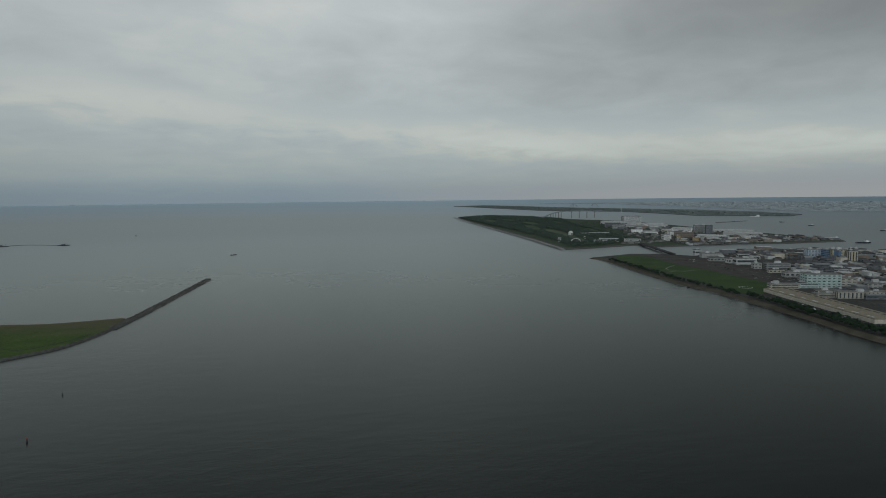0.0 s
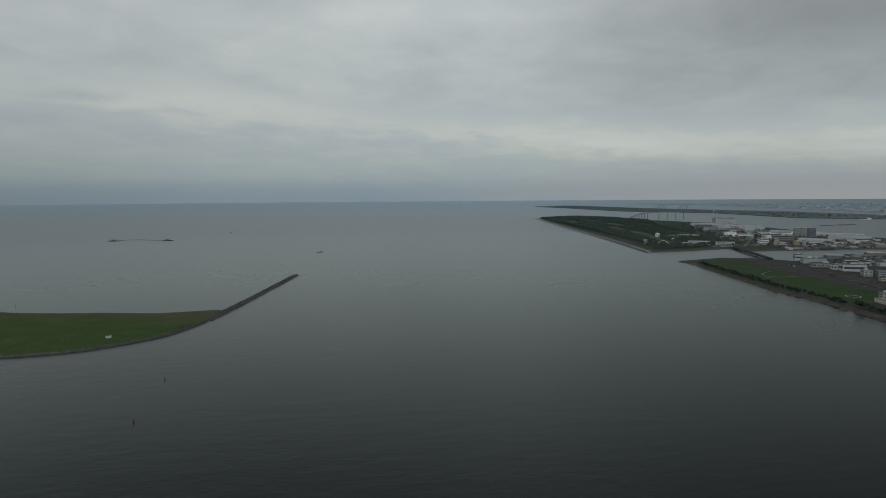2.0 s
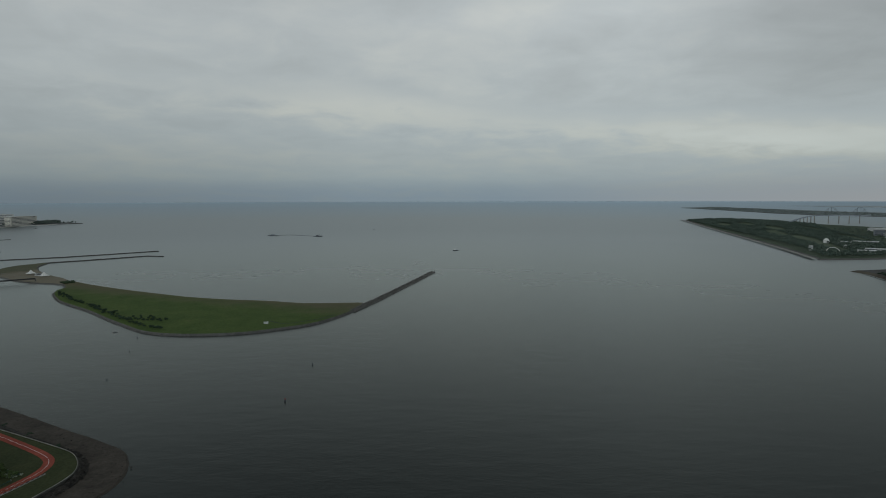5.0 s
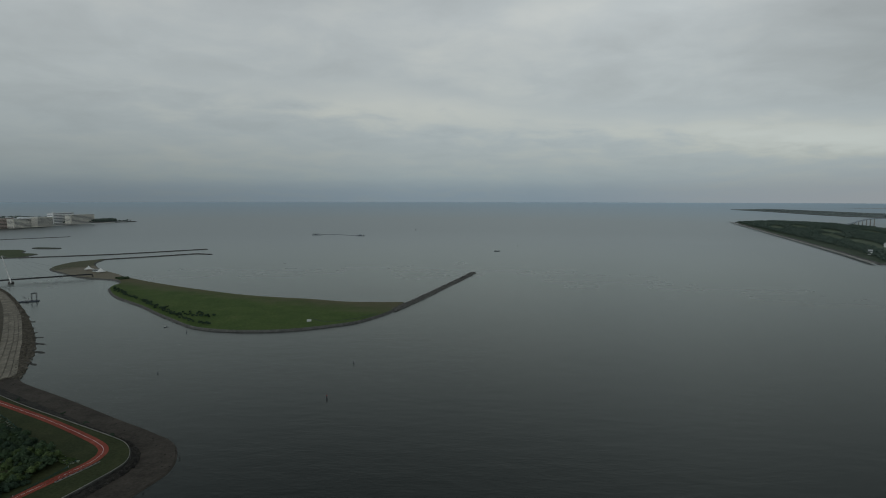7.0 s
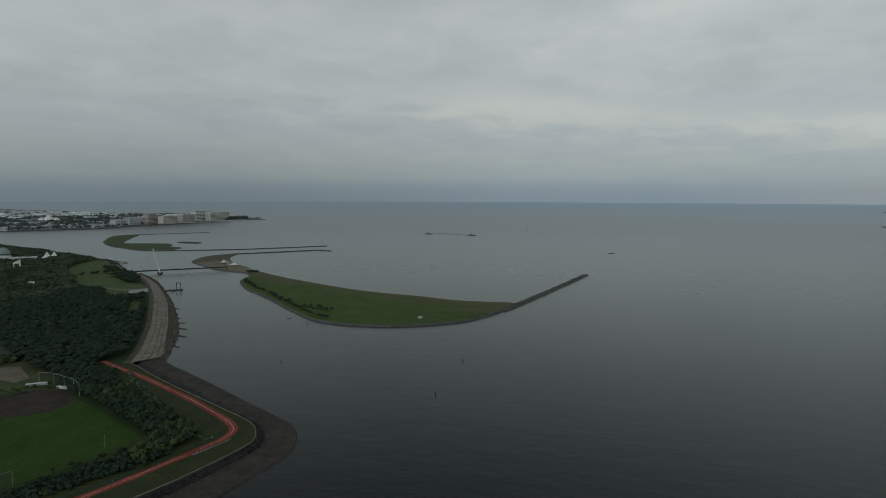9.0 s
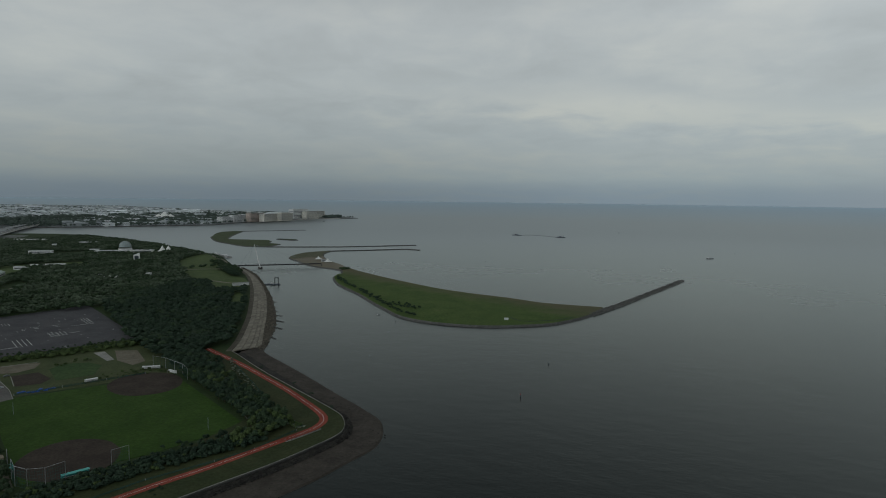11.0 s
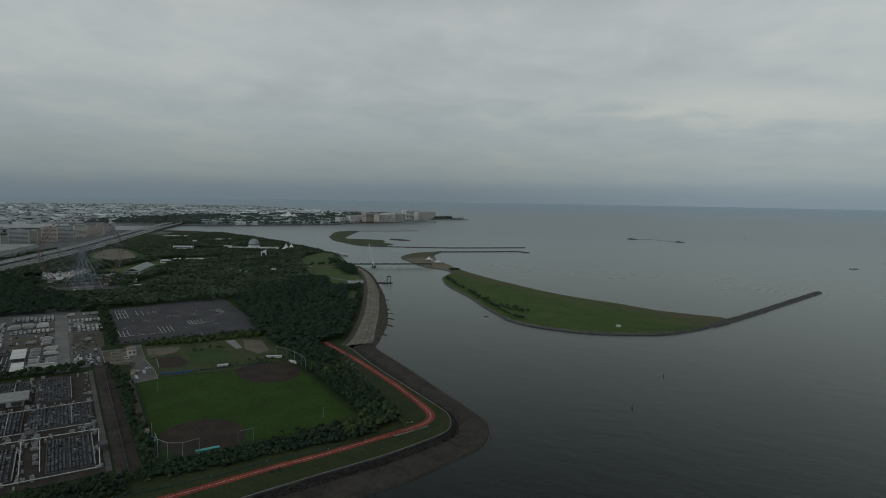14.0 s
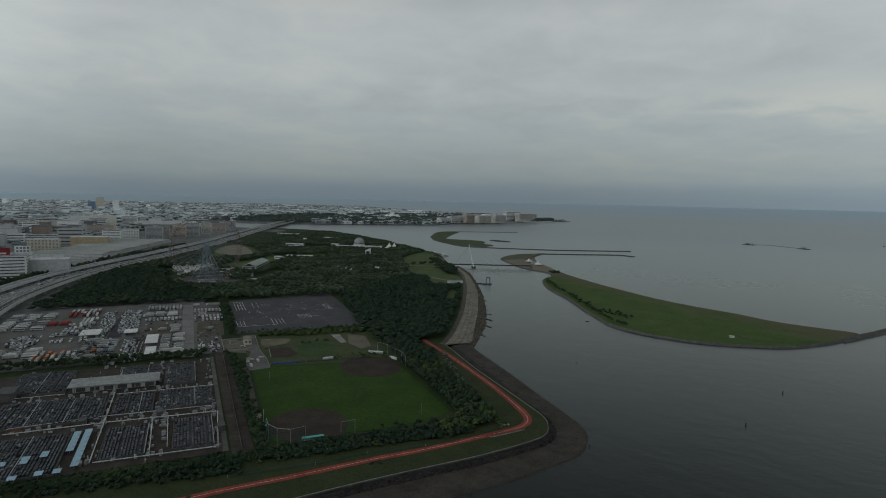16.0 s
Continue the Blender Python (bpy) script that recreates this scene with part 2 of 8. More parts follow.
    for size, depth in ((19.0, 0.62), (7.0, 0.42), (2.2, 0.25)):
        wv = N.new("ShaderNodeTexNoise")
        wv.inputs["Scale"].default_value, wv.inputs["Detail"].default_value = 1.0 / size, 3
        L.new(mp.outputs[0], wv.inputs["Vector"])
        bp = N.new("ShaderNodeBump")
        bp.inputs["Distance"].default_value = depth
        L.new(by_distance(0.30, 0.085, 350.0, 950.0).outputs[0], bp.inputs["Strength"])
        L.new(wv.outputs[0], bp.inputs["Height"])
        L.new(prev, bp.inputs["Normal"])
        prev = bp.outputs[0]
    for o in (fres, body, gloss):
        L.new(prev, o.inputs["Normal"])
    return m


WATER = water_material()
VERGE_DARK = material("rough_verge", (0.033, 0.045, 0.018), (0.048, 0.056, 0.024), 18, c=(0.082, 0.074, 0.044), fine=1.6)
GRASS = material("mown_grass", (0.026, 0.061, 0.008), (0.038, 0.079, 0.012), 26, c=(0.054, 0.088, 0.017), fine=2.0)
MEADOW = material("meadow_grass", (0.052, 0.092, 0.020), (0.077, 0.117, 0.029), 34, c=(0.110, 0.118, 0.048), fine=3.0,
                  dry=(0.407, 0.913, 655.0, 60.0, (0.112, 0.106, 0.060)))
PARK = material("park_undergrowth", (0.022, 0.042, 0.014), (0.036, 0.056, 0.020), 30, fine=3.0)
VERGE = material("worn_verge", (0.052, 0.068, 0.029), (0.076, 0.092, 0.041), 18, c=(0.122, 0.116, 0.070), fine=1.6)
SAND = material("grey_sand", (0.17, 0.155, 0.12), (0.23, 0.21, 0.17), 22, fine=2.0)
DIRT = material("infield_dirt", (0.040, 0.031, 0.025), (0.060, 0.047, 0.038), 14, fine=1.2)
MUD = material("wet_mud_flat", (0.046, 0.040, 0.034), (0.076, 0.066, 0.056), 12, rough=0.8, c=(0.116, 0.102, 0.086), fine=1.4, bump=0.5)
ROCK = material("revetment_rock", (0.080, 0.080, 0.076), (0.14, 0.139, 0.132), 3.0, fine=0.9, bump=0.5, per_island=0.25)
STONE = material("terrace_stone", (0.19, 0.172, 0.14), (0.28, 0.256, 0.212), 6.0, c=(0.36, 0.335, 0.28), fine=0.8, per_object=0.16)
CONCRETE = material("weathered_concrete", (0.24, 0.235, 0.22), (0.34, 0.33, 0.31), 7, c=(0.40, 0.39, 0.37), fine=0.8)
DARK_CONCRETE = material("stained_concrete", (0.085, 0.083, 0.078), (0.14, 0.136, 0.128), 8, c=(0.2, 0.19, 0.18), fine=0.9)
ASPHALT = material("asphalt", (0.050, 0.049, 0.051), (0.072, 0.070, 0.072), 16, c=(0.10, 0.098, 0.095), fine=1.0)
LOT = material("old_asphalt", (0.068, 0.067, 0.073), (0.092, 0.091, 0.097), 22, c=(0.128, 0.125, 0.128), fine=1.2)
URBAN = material("urban_ground", (0.12, 0.128, 0.12), (0.20, 0.205, 0.198), 60, c=(0.28, 0.28, 0.27), fine=9)
TRACK = material("red_running_track", (0.23, 0.052, 0.037), (0.30, 0.074, 0.050), 9, c=(0.36, 0.11, 0.08), fine=0.8)
WHITE = material("white_paint", (0.70, 0.70, 0.68), (0.80, 0.80, 0.79), 4, rough=0.5, fine=0.6)
LEAF = material("foliage", (0.033, 0.056, 0.030), (0.048, 0.076, 0.039), 9, c=(0.064, 0.094, 0.048), fine=1.6, per_island=0.2, rough=0.7)
# far-wood foliage, paled to paint distance haze in; the next one less so
LEAF_HAZED = material("far_hazed_foliage", (0.074, 0.102, 0.068), (0.100, 0.132, 0.086), 14, fine=2, per_island=0.35, rough=0.75)
LEAF_MID = material("soft_green_foliage", (0.056, 0.082, 0.050), (0.082, 0.110, 0.068), 12, fine=2, per_island=0.35, rough=0.75)
LEAF_PALE = material("young_foliage", (0.050, 0.080, 0.028), (0.082, 0.115, 0.044), 8, fine=1.6, per_island=0.22, rough=0.7)
LEAF_DARK = material("dark_foliage", (0.025, 0.045, 0.029), (0.037, 0.061, 0.037), 9, fine=1.6, per_island=0.2, rough=0.7)
# headland foliage, greyed and lightened to carry the haze over the river
LEAF_GREY_HAZE = material("grey_hazed_foliage", (0.068, 0.098, 0.082), (0.098, 0.130, 0.106), 30, fine=4, per_island=0.2, rough=0.8)
RIPRAP = material("brown_riprap", (0.085, 0.076, 0.062), (0.15, 0.135, 0.11), 3.0, fine=0.9, bump=0.5, per_island=0.3)
DARK_ROCK = material("wet_dark_rock", (0.026, 0.025, 0.024), (0.060, 0.056, 0.050), 3.0, fine=0.9, bump=0.6, per_island=0.3)
BANK = material("brown_bank", (0.082, 0.073, 0.057), (0.125, 0.113, 0.090), 14, c=(0.165, 0.15, 0.122), fine=1.5)
GRAVEL = material("beige_gravel", (0.135, 0.120, 0.090), (0.185, 0.165, 0.128), 8, c=(0.23, 0.21, 0.165), fine=0.7)
# far shore ground, its colour paled and cooled as painted haze
TOWN_GROUND = material("hazed_ground", (0.19, 0.205, 0.21), (0.27, 0.285, 0.29), 120, c=(0.13, 0.155, 0.14), fine=25)
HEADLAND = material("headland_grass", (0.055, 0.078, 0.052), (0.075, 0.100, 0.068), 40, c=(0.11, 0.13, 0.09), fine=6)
# far isle and far coast: bluish haze is put into these base colours
ISLE_FAR = material("hazed_isle_scrub", (0.172, 0.208, 0.205), (0.215, 0.25, 0.245), 90, fine=20, per_island=0.12)
TOWN_FAR = material("hazed_shore_walls", (0.335, 0.38, 0.41), (0.365, 0.41, 0.44), 300, fine=40, per_island=0.06, bump=0)
AIRFIELD = material("airfield_grass", (0.040, 0.076, 0.026), (0.058, 0.096, 0.034), 45, c=(0.082, 0.100, 0.046), fine=3)
APRON_ASPHALT = material("brownish_asphalt", (0.066, 0.058, 0.058), (0.096, 0.086, 0.084), 30, c=(0.13, 0.12, 0.115), fine=2)
PALE_CONCRETE = material("pale_concrete", (0.50, 0.50, 0.485), (0.62, 0.62, 0.60), 9, fine=1.0)
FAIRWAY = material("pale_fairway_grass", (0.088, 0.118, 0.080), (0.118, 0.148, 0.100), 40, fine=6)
WATERFRONT = material("waterfront_yards", (0.058, 0.058, 0.056), (0.088, 0.088, 0.085), 40, c=(0.15, 0.148, 0.14), fine=5)
DEPOT = material("dusty_asphalt", (0.115, 0.111, 0.107), (0.165, 0.159, 0.152), 18, c=(0.225, 0.215, 0.203), fine=1.0)
ROAD_PALE = material("pale_worn_asphalt", (0.31, 0.315, 0.32), (0.40, 0.405, 0.405), 20, c=(0.48, 0.48, 0.475), fine=1.5)
ROAD_WORN = material("worn_lane_asphalt", (0.19, 0.185, 0.178), (0.25, 0.243, 0.235), 14, c=(0.30, 0.29, 0.28), fine=1.0)
WORKS = material("dark_stained_yard", (0.044, 0.037, 0.031), (0.072, 0.062, 0.053), 9, c=(0.11, 0.096, 0.083), fine=0.9)
RUST = material("rust_red_stain", (0.11, 0.045, 0.03), (0.17, 0.07, 0.045), 5, c=(0.08, 0.06, 0.05), fine=0.6)
BARK = material("bark", (0.055, 0.042, 0.032), (0.09, 0.072, 0.056), 1.0, fine=0.2)
STEEL = material("galvanised_steel", (0.30, 0.31, 0.32), (0.42, 0.43, 0.44), 3, rough=0.45, metal=0.7, fine=0.4)
PALE_STEEL = material("pale_blue_steel", (0.20, 0.23, 0.265), (0.30, 0.335, 0.37), 6, rough=0.5, fine=0.6)
DARK_STEEL = material("dark_steel", (0.035, 0.037, 0.04), (0.06, 0.062, 0.066), 4, rough=0.55, metal=0.4, fine=0.5)
GLASS_DARK = material("dark_window_glass", (0.055, 0.068, 0.080), (0.10, 0.118, 0.13), 12, rough=0.15, bump=0.0, spec=0.6, per_object=0.3)


# ---------------------------------------------------------------- geometry helpers
BEND, RISE = 2700.0, 0.0562


def shrink(x, y):
    d = math.hypot(x, y)
    return 1.0 if d <= BEND else (HEIGHT + RISE * BEND) / (RISE * d + HEIGHT)


def far(x, y, z=0.0):
    """The distance past 2.7 km is drawn together, so that the horizon lies within reach: beyond it the sheet rises gently to the sea's line."""
    s = shrink(x, y)
    return Vector((x * s, y * s, HEIGHT + (z - HEIGHT) * s))


def smooth(pts, n=4, closed=True):
    """Catmull-Rom through the points."""
    out, k = [], len(pts)
    for i in range(k if closed else k - 1):
        if closed:
            p = [Vector((*pts[(i + j) % k], 0)) for j in (-1, 0, 1, 2)]
        else:
            p = [Vector((*pts[min(max(i + j, 0), k - 1)], 0)) for j in (-1, 0, 1, 2)]
        for s in range(n):
            t = s / n
            v = 0.5 * (2 * p[1] + (p[2] - p[0]) * t + (2 * p[0] - 5 * p[1] + 4 * p[2] - p[3]) * t * t
                       + (3 * p[1] - p[0] - 3 * p[2] + p[3]) * t ** 3)
            out.append((v.x, v.y))
    if not closed:
        out.append(pts[-1])
    return out


def ragged(pts, size, step=8.0, seed=0, closed=True):
    """The same outline cut into short steps and made uneven."""
    out, k = [], len(pts)
    for i in range(k if closed else k - 1):
        a, b = Vector((*pts[i], 0)), Vector((*pts[(i + 1) % k], 0))
        m = max(1, int((b - a).length / step))
        for j in range(m):
            p = a.lerp(b, j / m)
            q = noise.noise_vector(p * (0.35 / step) + Vector((seed, 0, 0))) * size
            out.append((p.x + q.x, p.y + q.y))
    if not closed:
        out.append(pts[-1])
    return out


def spin(pts):
    a = sum(p[0] * q[1] - q[0] * p[1] for p, q in zip(pts, pts[1:] + pts[:1]))
    return pts if a > 0 else pts[::-1]


def inset(pts, w):
    """The outline (counter-clockwise) moved inwards by w."""
    out, k = [], len(pts)
    for i in range(k):
        a, b, c = (Vector(pts[(i + j) % k]) for j in (-1, 0, 1))
        u, v = (b - a), (c - b)
        if u.length < 1e-6 or v.length < 1e-6:
            out.append(tuple(b))
            continue
        u.normalize(), v.normalize()
        nrm = Vector((-u.y, u.x)) + Vector((-v.y, v.x))
        if nrm.length < 0.3:
            nrm = Vector((-v.y, v.x))
        nrm.normalize()
        out.append((b.x + nrm.x * w, b.y + nrm.y * w))
    return out


def mesh_of(name, bm, mats):
    me = bpy.data.meshes.new(name)
    bm.to_mesh(me)
    bm.free()
    for m in (mats if isinstance(mats, (list, tuple)) else [mats]):
        me.materials.append(m)
    return me


def part(name, bm, mat, parent, label=""):
    ob = new(name, mesh_of(name, bm, mat))
    ob.parent = parent
    if label:
        tagged(ob, label)
    return ob


def empty(name, m, label, category, group="", kind=""):
    ob = new(name)
    ob.empty_display_size = 1
    ob.matrix_basis = m
    return tagged(ob, label, category, group, kind)


def fill(bm, pts, z, longest=None):
    vs = [bm.verts.new((x, y, z)) for x, y in pts]
    f = bm.faces.new(vs)
    f.normal_update()
    if f.normal.z < 0:
        f.normal_flip()
    r = bmesh.ops.triangulate(bm, faces=[f])
    if longest:
        for _ in range(7):
            es = [e for e in bm.edges if e.calc_length() > longest]
            if not es:
                break
            bmesh.ops.subdivide_edges(bm, edges=es, cuts=1)
            bmesh.ops.triangulate(bm, faces=[g for g in bm.faces if len(g.verts) > 3])
    return vs


def ground(name, pts, z, mat, label, category, side=None, depth=4.0, rim=0.0, longest=None, kind="structure"):
    """A piece of land: a flat top and sloping sides that go down under the water."""
    pts = spin(list(pts))
    bm = bmesh.new()
    top = inset(pts, rim) if rim else pts
    fill(bm, top, z, longest)
    bm.normal_update()
    for f in bm.faces:
        if f.normal.z < 0:
            f.normal_flip()
    edges = [e for e in bm.edges if e.is_boundary]
    if rim:
        low = [bm.verts.new((x, y, z - depth)) for x, y in pts]
        up = [bm.verts.new((x, y, z)) for x, y in top]
        k = len(pts)
        for i in range(k):
            f = bm.faces.new((low[i], low[(i + 1) % k], up[(i + 1) % k], up[i]))
            f.material_index = 1
    else:
        r = bmesh.ops.extrude_edge_only(bm, edges=edges)
        for v in r["geom"]:
            if isinstance(v, bmesh.types.BMVert):
                v.co.z -= depth
            elif isinstance(v, bmesh.types.BMFace):
                v.material_index = 1
    for v in bm.verts:
        v.co = far(*v.co)
    ob = new(name, mesh_of(name, bm, [mat, side or mat]))
    return tagged(ob, label, category, kind=kind)


def ribbon(bm, line, w0, w1, z, dz=0.0, zs=None):
    """A strip between two offsets (to the left of the way) of a line; dz > 0 gives it that thickness."""
    k = len(line)
    rows = []
    for i in range(k):
        a, b = Vector(line[max(i - 1, 0)]), Vector(line[min(i + 1, k - 1)])
        d = (b - a).normalized()
        nrm = Vector((-d.y, d.x))
        c = Vector(line[i])
        zz = zs[i] if zs else z
        p, q = c + nrm * w0, c + nrm * w1
        rows.append([bm.verts.new(far(p.x, p.y, zz)), bm.verts.new(far(q.x, q.y, zz))] +
                    ([bm.verts.new(far(q.x, q.y, zz - dz)), bm.verts.new(far(p.x, p.y, zz - dz))] if dz else []))
    for r, s in zip(rows, rows[1:]):
        n = len(r)
        for j in range(n if dz else 1):
            f = bm.faces.new((r[j], s[j], s[(j + 1) % n], r[(j + 1) % n]))
    if dz:
        bm.faces.new(rows[0])
        bm.faces.new(rows[-1][::-1])
    bmesh.ops.recalc_face_normals(bm, faces=bm.faces)
    if not dz:
        for f in bm.faces:
            if f.normal.z < 0:
                f.normal_flip()
    return bm


def box(bm, x0, x1, y0, y1, z0, z1, bevel=0.0, m=None):
    vs = [bm.verts.new((x, y, z)) for z in (z0, z1) for x, y in ((x0, y0), (x1, y0), (x1, y1), (x0, y1))]
    fs = [bm.faces.new([vs[i] for i in q]) for q in ((3, 2, 1, 0), (4, 5, 6, 7), (0, 1, 5, 4), (1, 2, 6, 5), (2, 3, 7, 6), (3, 0, 4, 7))]
    if bevel:
        es = list({e for f in fs for e in f.edges})
        r = bmesh.ops.bevel(bm, geom=es, offset=bevel, segments=1, affect="EDGES")
    if m is not None:
        for v in vs:
            if v.is_valid:
                v.co = m @ v.co
    return fs


def rod(bm, a, b, r0, r1=None, n=6):
    """A tapered bar from a to b."""
    a, b = Vector(a), Vector(b)
    r1 = r0 if r1 is None else r1
    d = (b - a).normalized()
    u = d.orthogonal().normalized()
    v = d.cross(u)
    lo, hi = [], []
    for i in range(n):
        t = 2 * math.pi * i / n
        w = u * math.cos(t) + v * math.sin(t)
        lo.append(bm.verts.new(a + w * r0))
        hi.append(bm.verts.new(b + w * r1))
    for i in range(n):
        bm.faces.new((lo[i], lo[(i + 1) % n], hi[(i + 1) % n], hi[i]))
    bm.faces.new(lo[::-1])
    bm.faces.new(hi)


def pour(name, chunks, places, mat, label, category, kind="stuff", parent=None):
    """One mesh of many small pieces: each place is (chunk index, x, y, z, turn, scale across, scale up)."""
    V, F, base = [], [], 0
    for c, x, y, z, a, s, h in places:
        v, f = chunks[c]
        k = shrink(x, y)
        p = far(x, y, z)
        ca, sa = math.cos(a) * s * k, math.sin(a) * s * k
        q = np.empty_like(v)
        q[:, 0] = v[:, 0] * ca - v[:, 1] * sa + p.x
        q[:, 1] = v[:, 0] * sa + v[:, 1] * ca + p.y
        q[:, 2] = v[:, 2] * h * k + p.z
        V.append(q)
        F.append(f + base)
        base += len(v)
    V, F = np.concatenate(V), np.concatenate(F)
    me = bpy.data.meshes.new(name)
    n = F.shape[1]
    me.vertices.add(len(V))
    me.vertices.foreach_set("co", V.astype(np.float32).ravel())
    me.loops.add(F.size)
    me.loops.foreach_set("vertex_index", F.astype(np.int32).ravel())
    me.polygons.add(len(F))
    me.polygons.foreach_set("loop_start", np.arange(0, F.size, n, dtype=np.int32))
    me.update(calc_edges=True)
    me.shade_flat()
    me.materials.append(mat)
    ob = new(name, me)
    ob.parent = parent
    return tagged(ob, label, category, kind=kind) if not parent else tagged(ob, label, kind=kind)


def inside(x, y, poly):
    c, j = False, len(poly) - 1
    for i in range(len(poly)):
        (xi, yi), (xj, yj) = poly[i], poly[j]
        if (yi > y) != (yj > y) and x < (xj - xi) * (y - yi) / (yj - yi) + xi:
            c = not c
        j = i
    return c


# ---------------------------------------------------------------- water: one sheet to the horizon
def water_sheet():
    rings = [0, 60, 130, 220, 330, 460, 620, 820, 1060, 1350, 1700, 2100, 2450, 2700, 2850, 3000, 3150, 3300, 3500, 3750, 4050, 4400, 4850, 5400,
             6200, 7400, 9200, 12000, 16500, 24000]
    seg = 120
    bm = bmesh.new()
    mid = bm.verts.new((0, 0, 0))
    prev = None
    for d in rings[1:]:
        row = [bm.verts.new(far(d * math.cos(2 * math.pi * i / seg), d * math.sin(2 * math.pi * i / seg))) for i in range(seg)]
        for i in range(seg):
            j = (i + 1) % seg
            bm.faces.new((prev[i], row[i], row[j], prev[j]) if prev else (mid, row[i], row[j]))
        prev = row
    for f in bm.faces:
        f.smooth = True
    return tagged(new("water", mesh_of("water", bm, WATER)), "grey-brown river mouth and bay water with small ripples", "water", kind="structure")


water_sheet()

# the sports ground, the plant and the depot share one grid: a runs to the sea, b along the shore
GRID = Matrix.Translation((-448, 260, 0)) @ Matrix.Rotation(radians(-25), 4, "Z")


def at(a, b, z=3.0):
    return GRID @ Vector((a, b, z))


def xy(a, b):
    p = at(a, b)
    return (p.x, p.y)


# ---------------------------------------------------------------- mainland
SEAWALL = [(-405, -460), (-330, -200), (-275, 20), (-236, 160), (-219, 214), (-203, 259), (-195, 290), (-192, 306), (-193, 316), (-198, 326), (-205, 335),
           (-214, 342), (-236, 354), (-255, 364), (-274, 374), (-312, 394), (-345, 413), (-371, 429), (-386, 437)]
TERRACE_IN = [(-391, 440), (-399, 455), (-414, 480), (-444, 524), (-482, 577), (-530, 639), (-591, 715), (-658, 794), (-728, 870), (-788, 924), (-835, 957)]
TERRACE_MID = [(-383, 472), (-389, 482), (-398, 494), (-431, 538), (-470, 591), (-519, 654), (-581, 730), (-661, 818), (-732, 889), (-791, 940), (-840, 979)]
TERRACE_OUT = [(-373, 460), (-384, 480), (-396, 501), (-424, 548), (-464, 601), (-516, 664), (-582, 739), (-669, 832), (-735, 899), (-798, 954), (-849, 993)]
NORTH_SHORE = [(-835, 957), (-923, 1036), (-1009, 1114), (-1084, 1167), (-1175, 1204), (-1370, 1297), (-1539, 1369), (-1685, 1422),
               (-1900, 1480), (-2120, 1480), (-2290, 1370), (-2560, 1080), (-2850, 700), (-3050, 300)]
MAIN = smooth(SEAWALL, 3, False) + smooth(TERRACE_IN, 2, False) + smooth(NORTH_SHORE, 2, False)[1:] + [(-3050, -700), (-405, -700)]
ground("ground", MAIN, 3.0, PARK, "dark green park land behind the sea wall", "ground", DARK_CONCRETE, 5, longest=150)

# mud apron in front of the sea wall
APRON = [(-385, -460), (-305, -200), (-240, 40), (-203, 150), (-184, 219), (-172, 256), (-167, 283), (-163, 302), (-164, 316), (-169, 330), (-177, 344),
         (-187, 354), (-198, 361), (-212, 370), (-233, 382), (-269, 404), (-309, 428), (-353, 453), (-370, 465), (-378, 476), (-390, 474), (-392, 450)]
ground("ground", smooth(APRON, 3, False) + smooth(SEAWALL, 3, False)[::-1], 0.75, MUD, "dark wet mud and rubble apron below the sea wall",
       "mud flat", MUD, 2.5, rim=4)

# urban ground north of the park and the far shore
CITY = [xy(-70, -30), xy(-340, -30), (-800, 400), (-870, 330), (-1010, 360), (-1200, 500), (-1420, 700), (-1640, 930), (-1900, 1190), (-2100, 1380),
        (-2290, 1340), (-2540, 1060), (-2820, 690), (-3000, 300), (-3000, -600), (-500, -600), xy(20, -420), xy(-70, -200)]
ground("ground", CITY, 3.12, URBAN, "grey built-up ground of the city", "ground", URBAN, 3, longest=150)
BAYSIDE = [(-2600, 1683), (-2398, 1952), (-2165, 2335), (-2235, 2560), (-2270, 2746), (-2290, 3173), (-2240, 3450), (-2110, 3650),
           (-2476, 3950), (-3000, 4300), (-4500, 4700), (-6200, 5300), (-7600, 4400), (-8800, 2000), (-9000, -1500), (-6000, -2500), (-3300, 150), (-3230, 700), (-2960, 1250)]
ground("ground", ragged(BAYSIDE, 10, 60), 3.0, TOWN_GROUND, "low haze-paled shore land with resort hotels", "ground", DARK_CONCRETE, 5, longest=350)

# ---------------------------------------------------------------- the crescent island with its spit
ISLAND = [(-586, 923), (-560, 888), (-528, 852), (-458, 790), (-407, 738), (-361, 694), (-325, 662), (-287, 647), (-246, 645), (-207, 653), (-172, 673),
          (-141, 698), (-123, 728), (-105, 771), (-95, 823), (-99, 842), (-134, 841), (-183, 842), (-239, 862), (-297, 875), (-364, 899),
          (-447, 945), (-514, 986), (-593, 1040), (-655, 1088), (-668, 1072), (-618, 1006), (-612, 975), (-600, 945)]
ground("ground", smooth(ISLAND, 3), 2.4, MEADOW, "crescent meadow island with a stone rim and a dry sandy back", "island", ROCK, 3.6, rim=3.8)
SPIT = [(-106, 785), (-97, 815), (-78, 880), (-50, 990), (-22, 1100), (2, 1196)]
ground("ground", [(x - 5, y) for x, y in SPIT] + [(x + 5.5, y - 3) for x, y in SPIT[::-1]], 2.2, DARK_CONCRETE,
       "narrow stone breakwater running out from the island", "breakwater", ROCK, 3.2, rim=2.2)

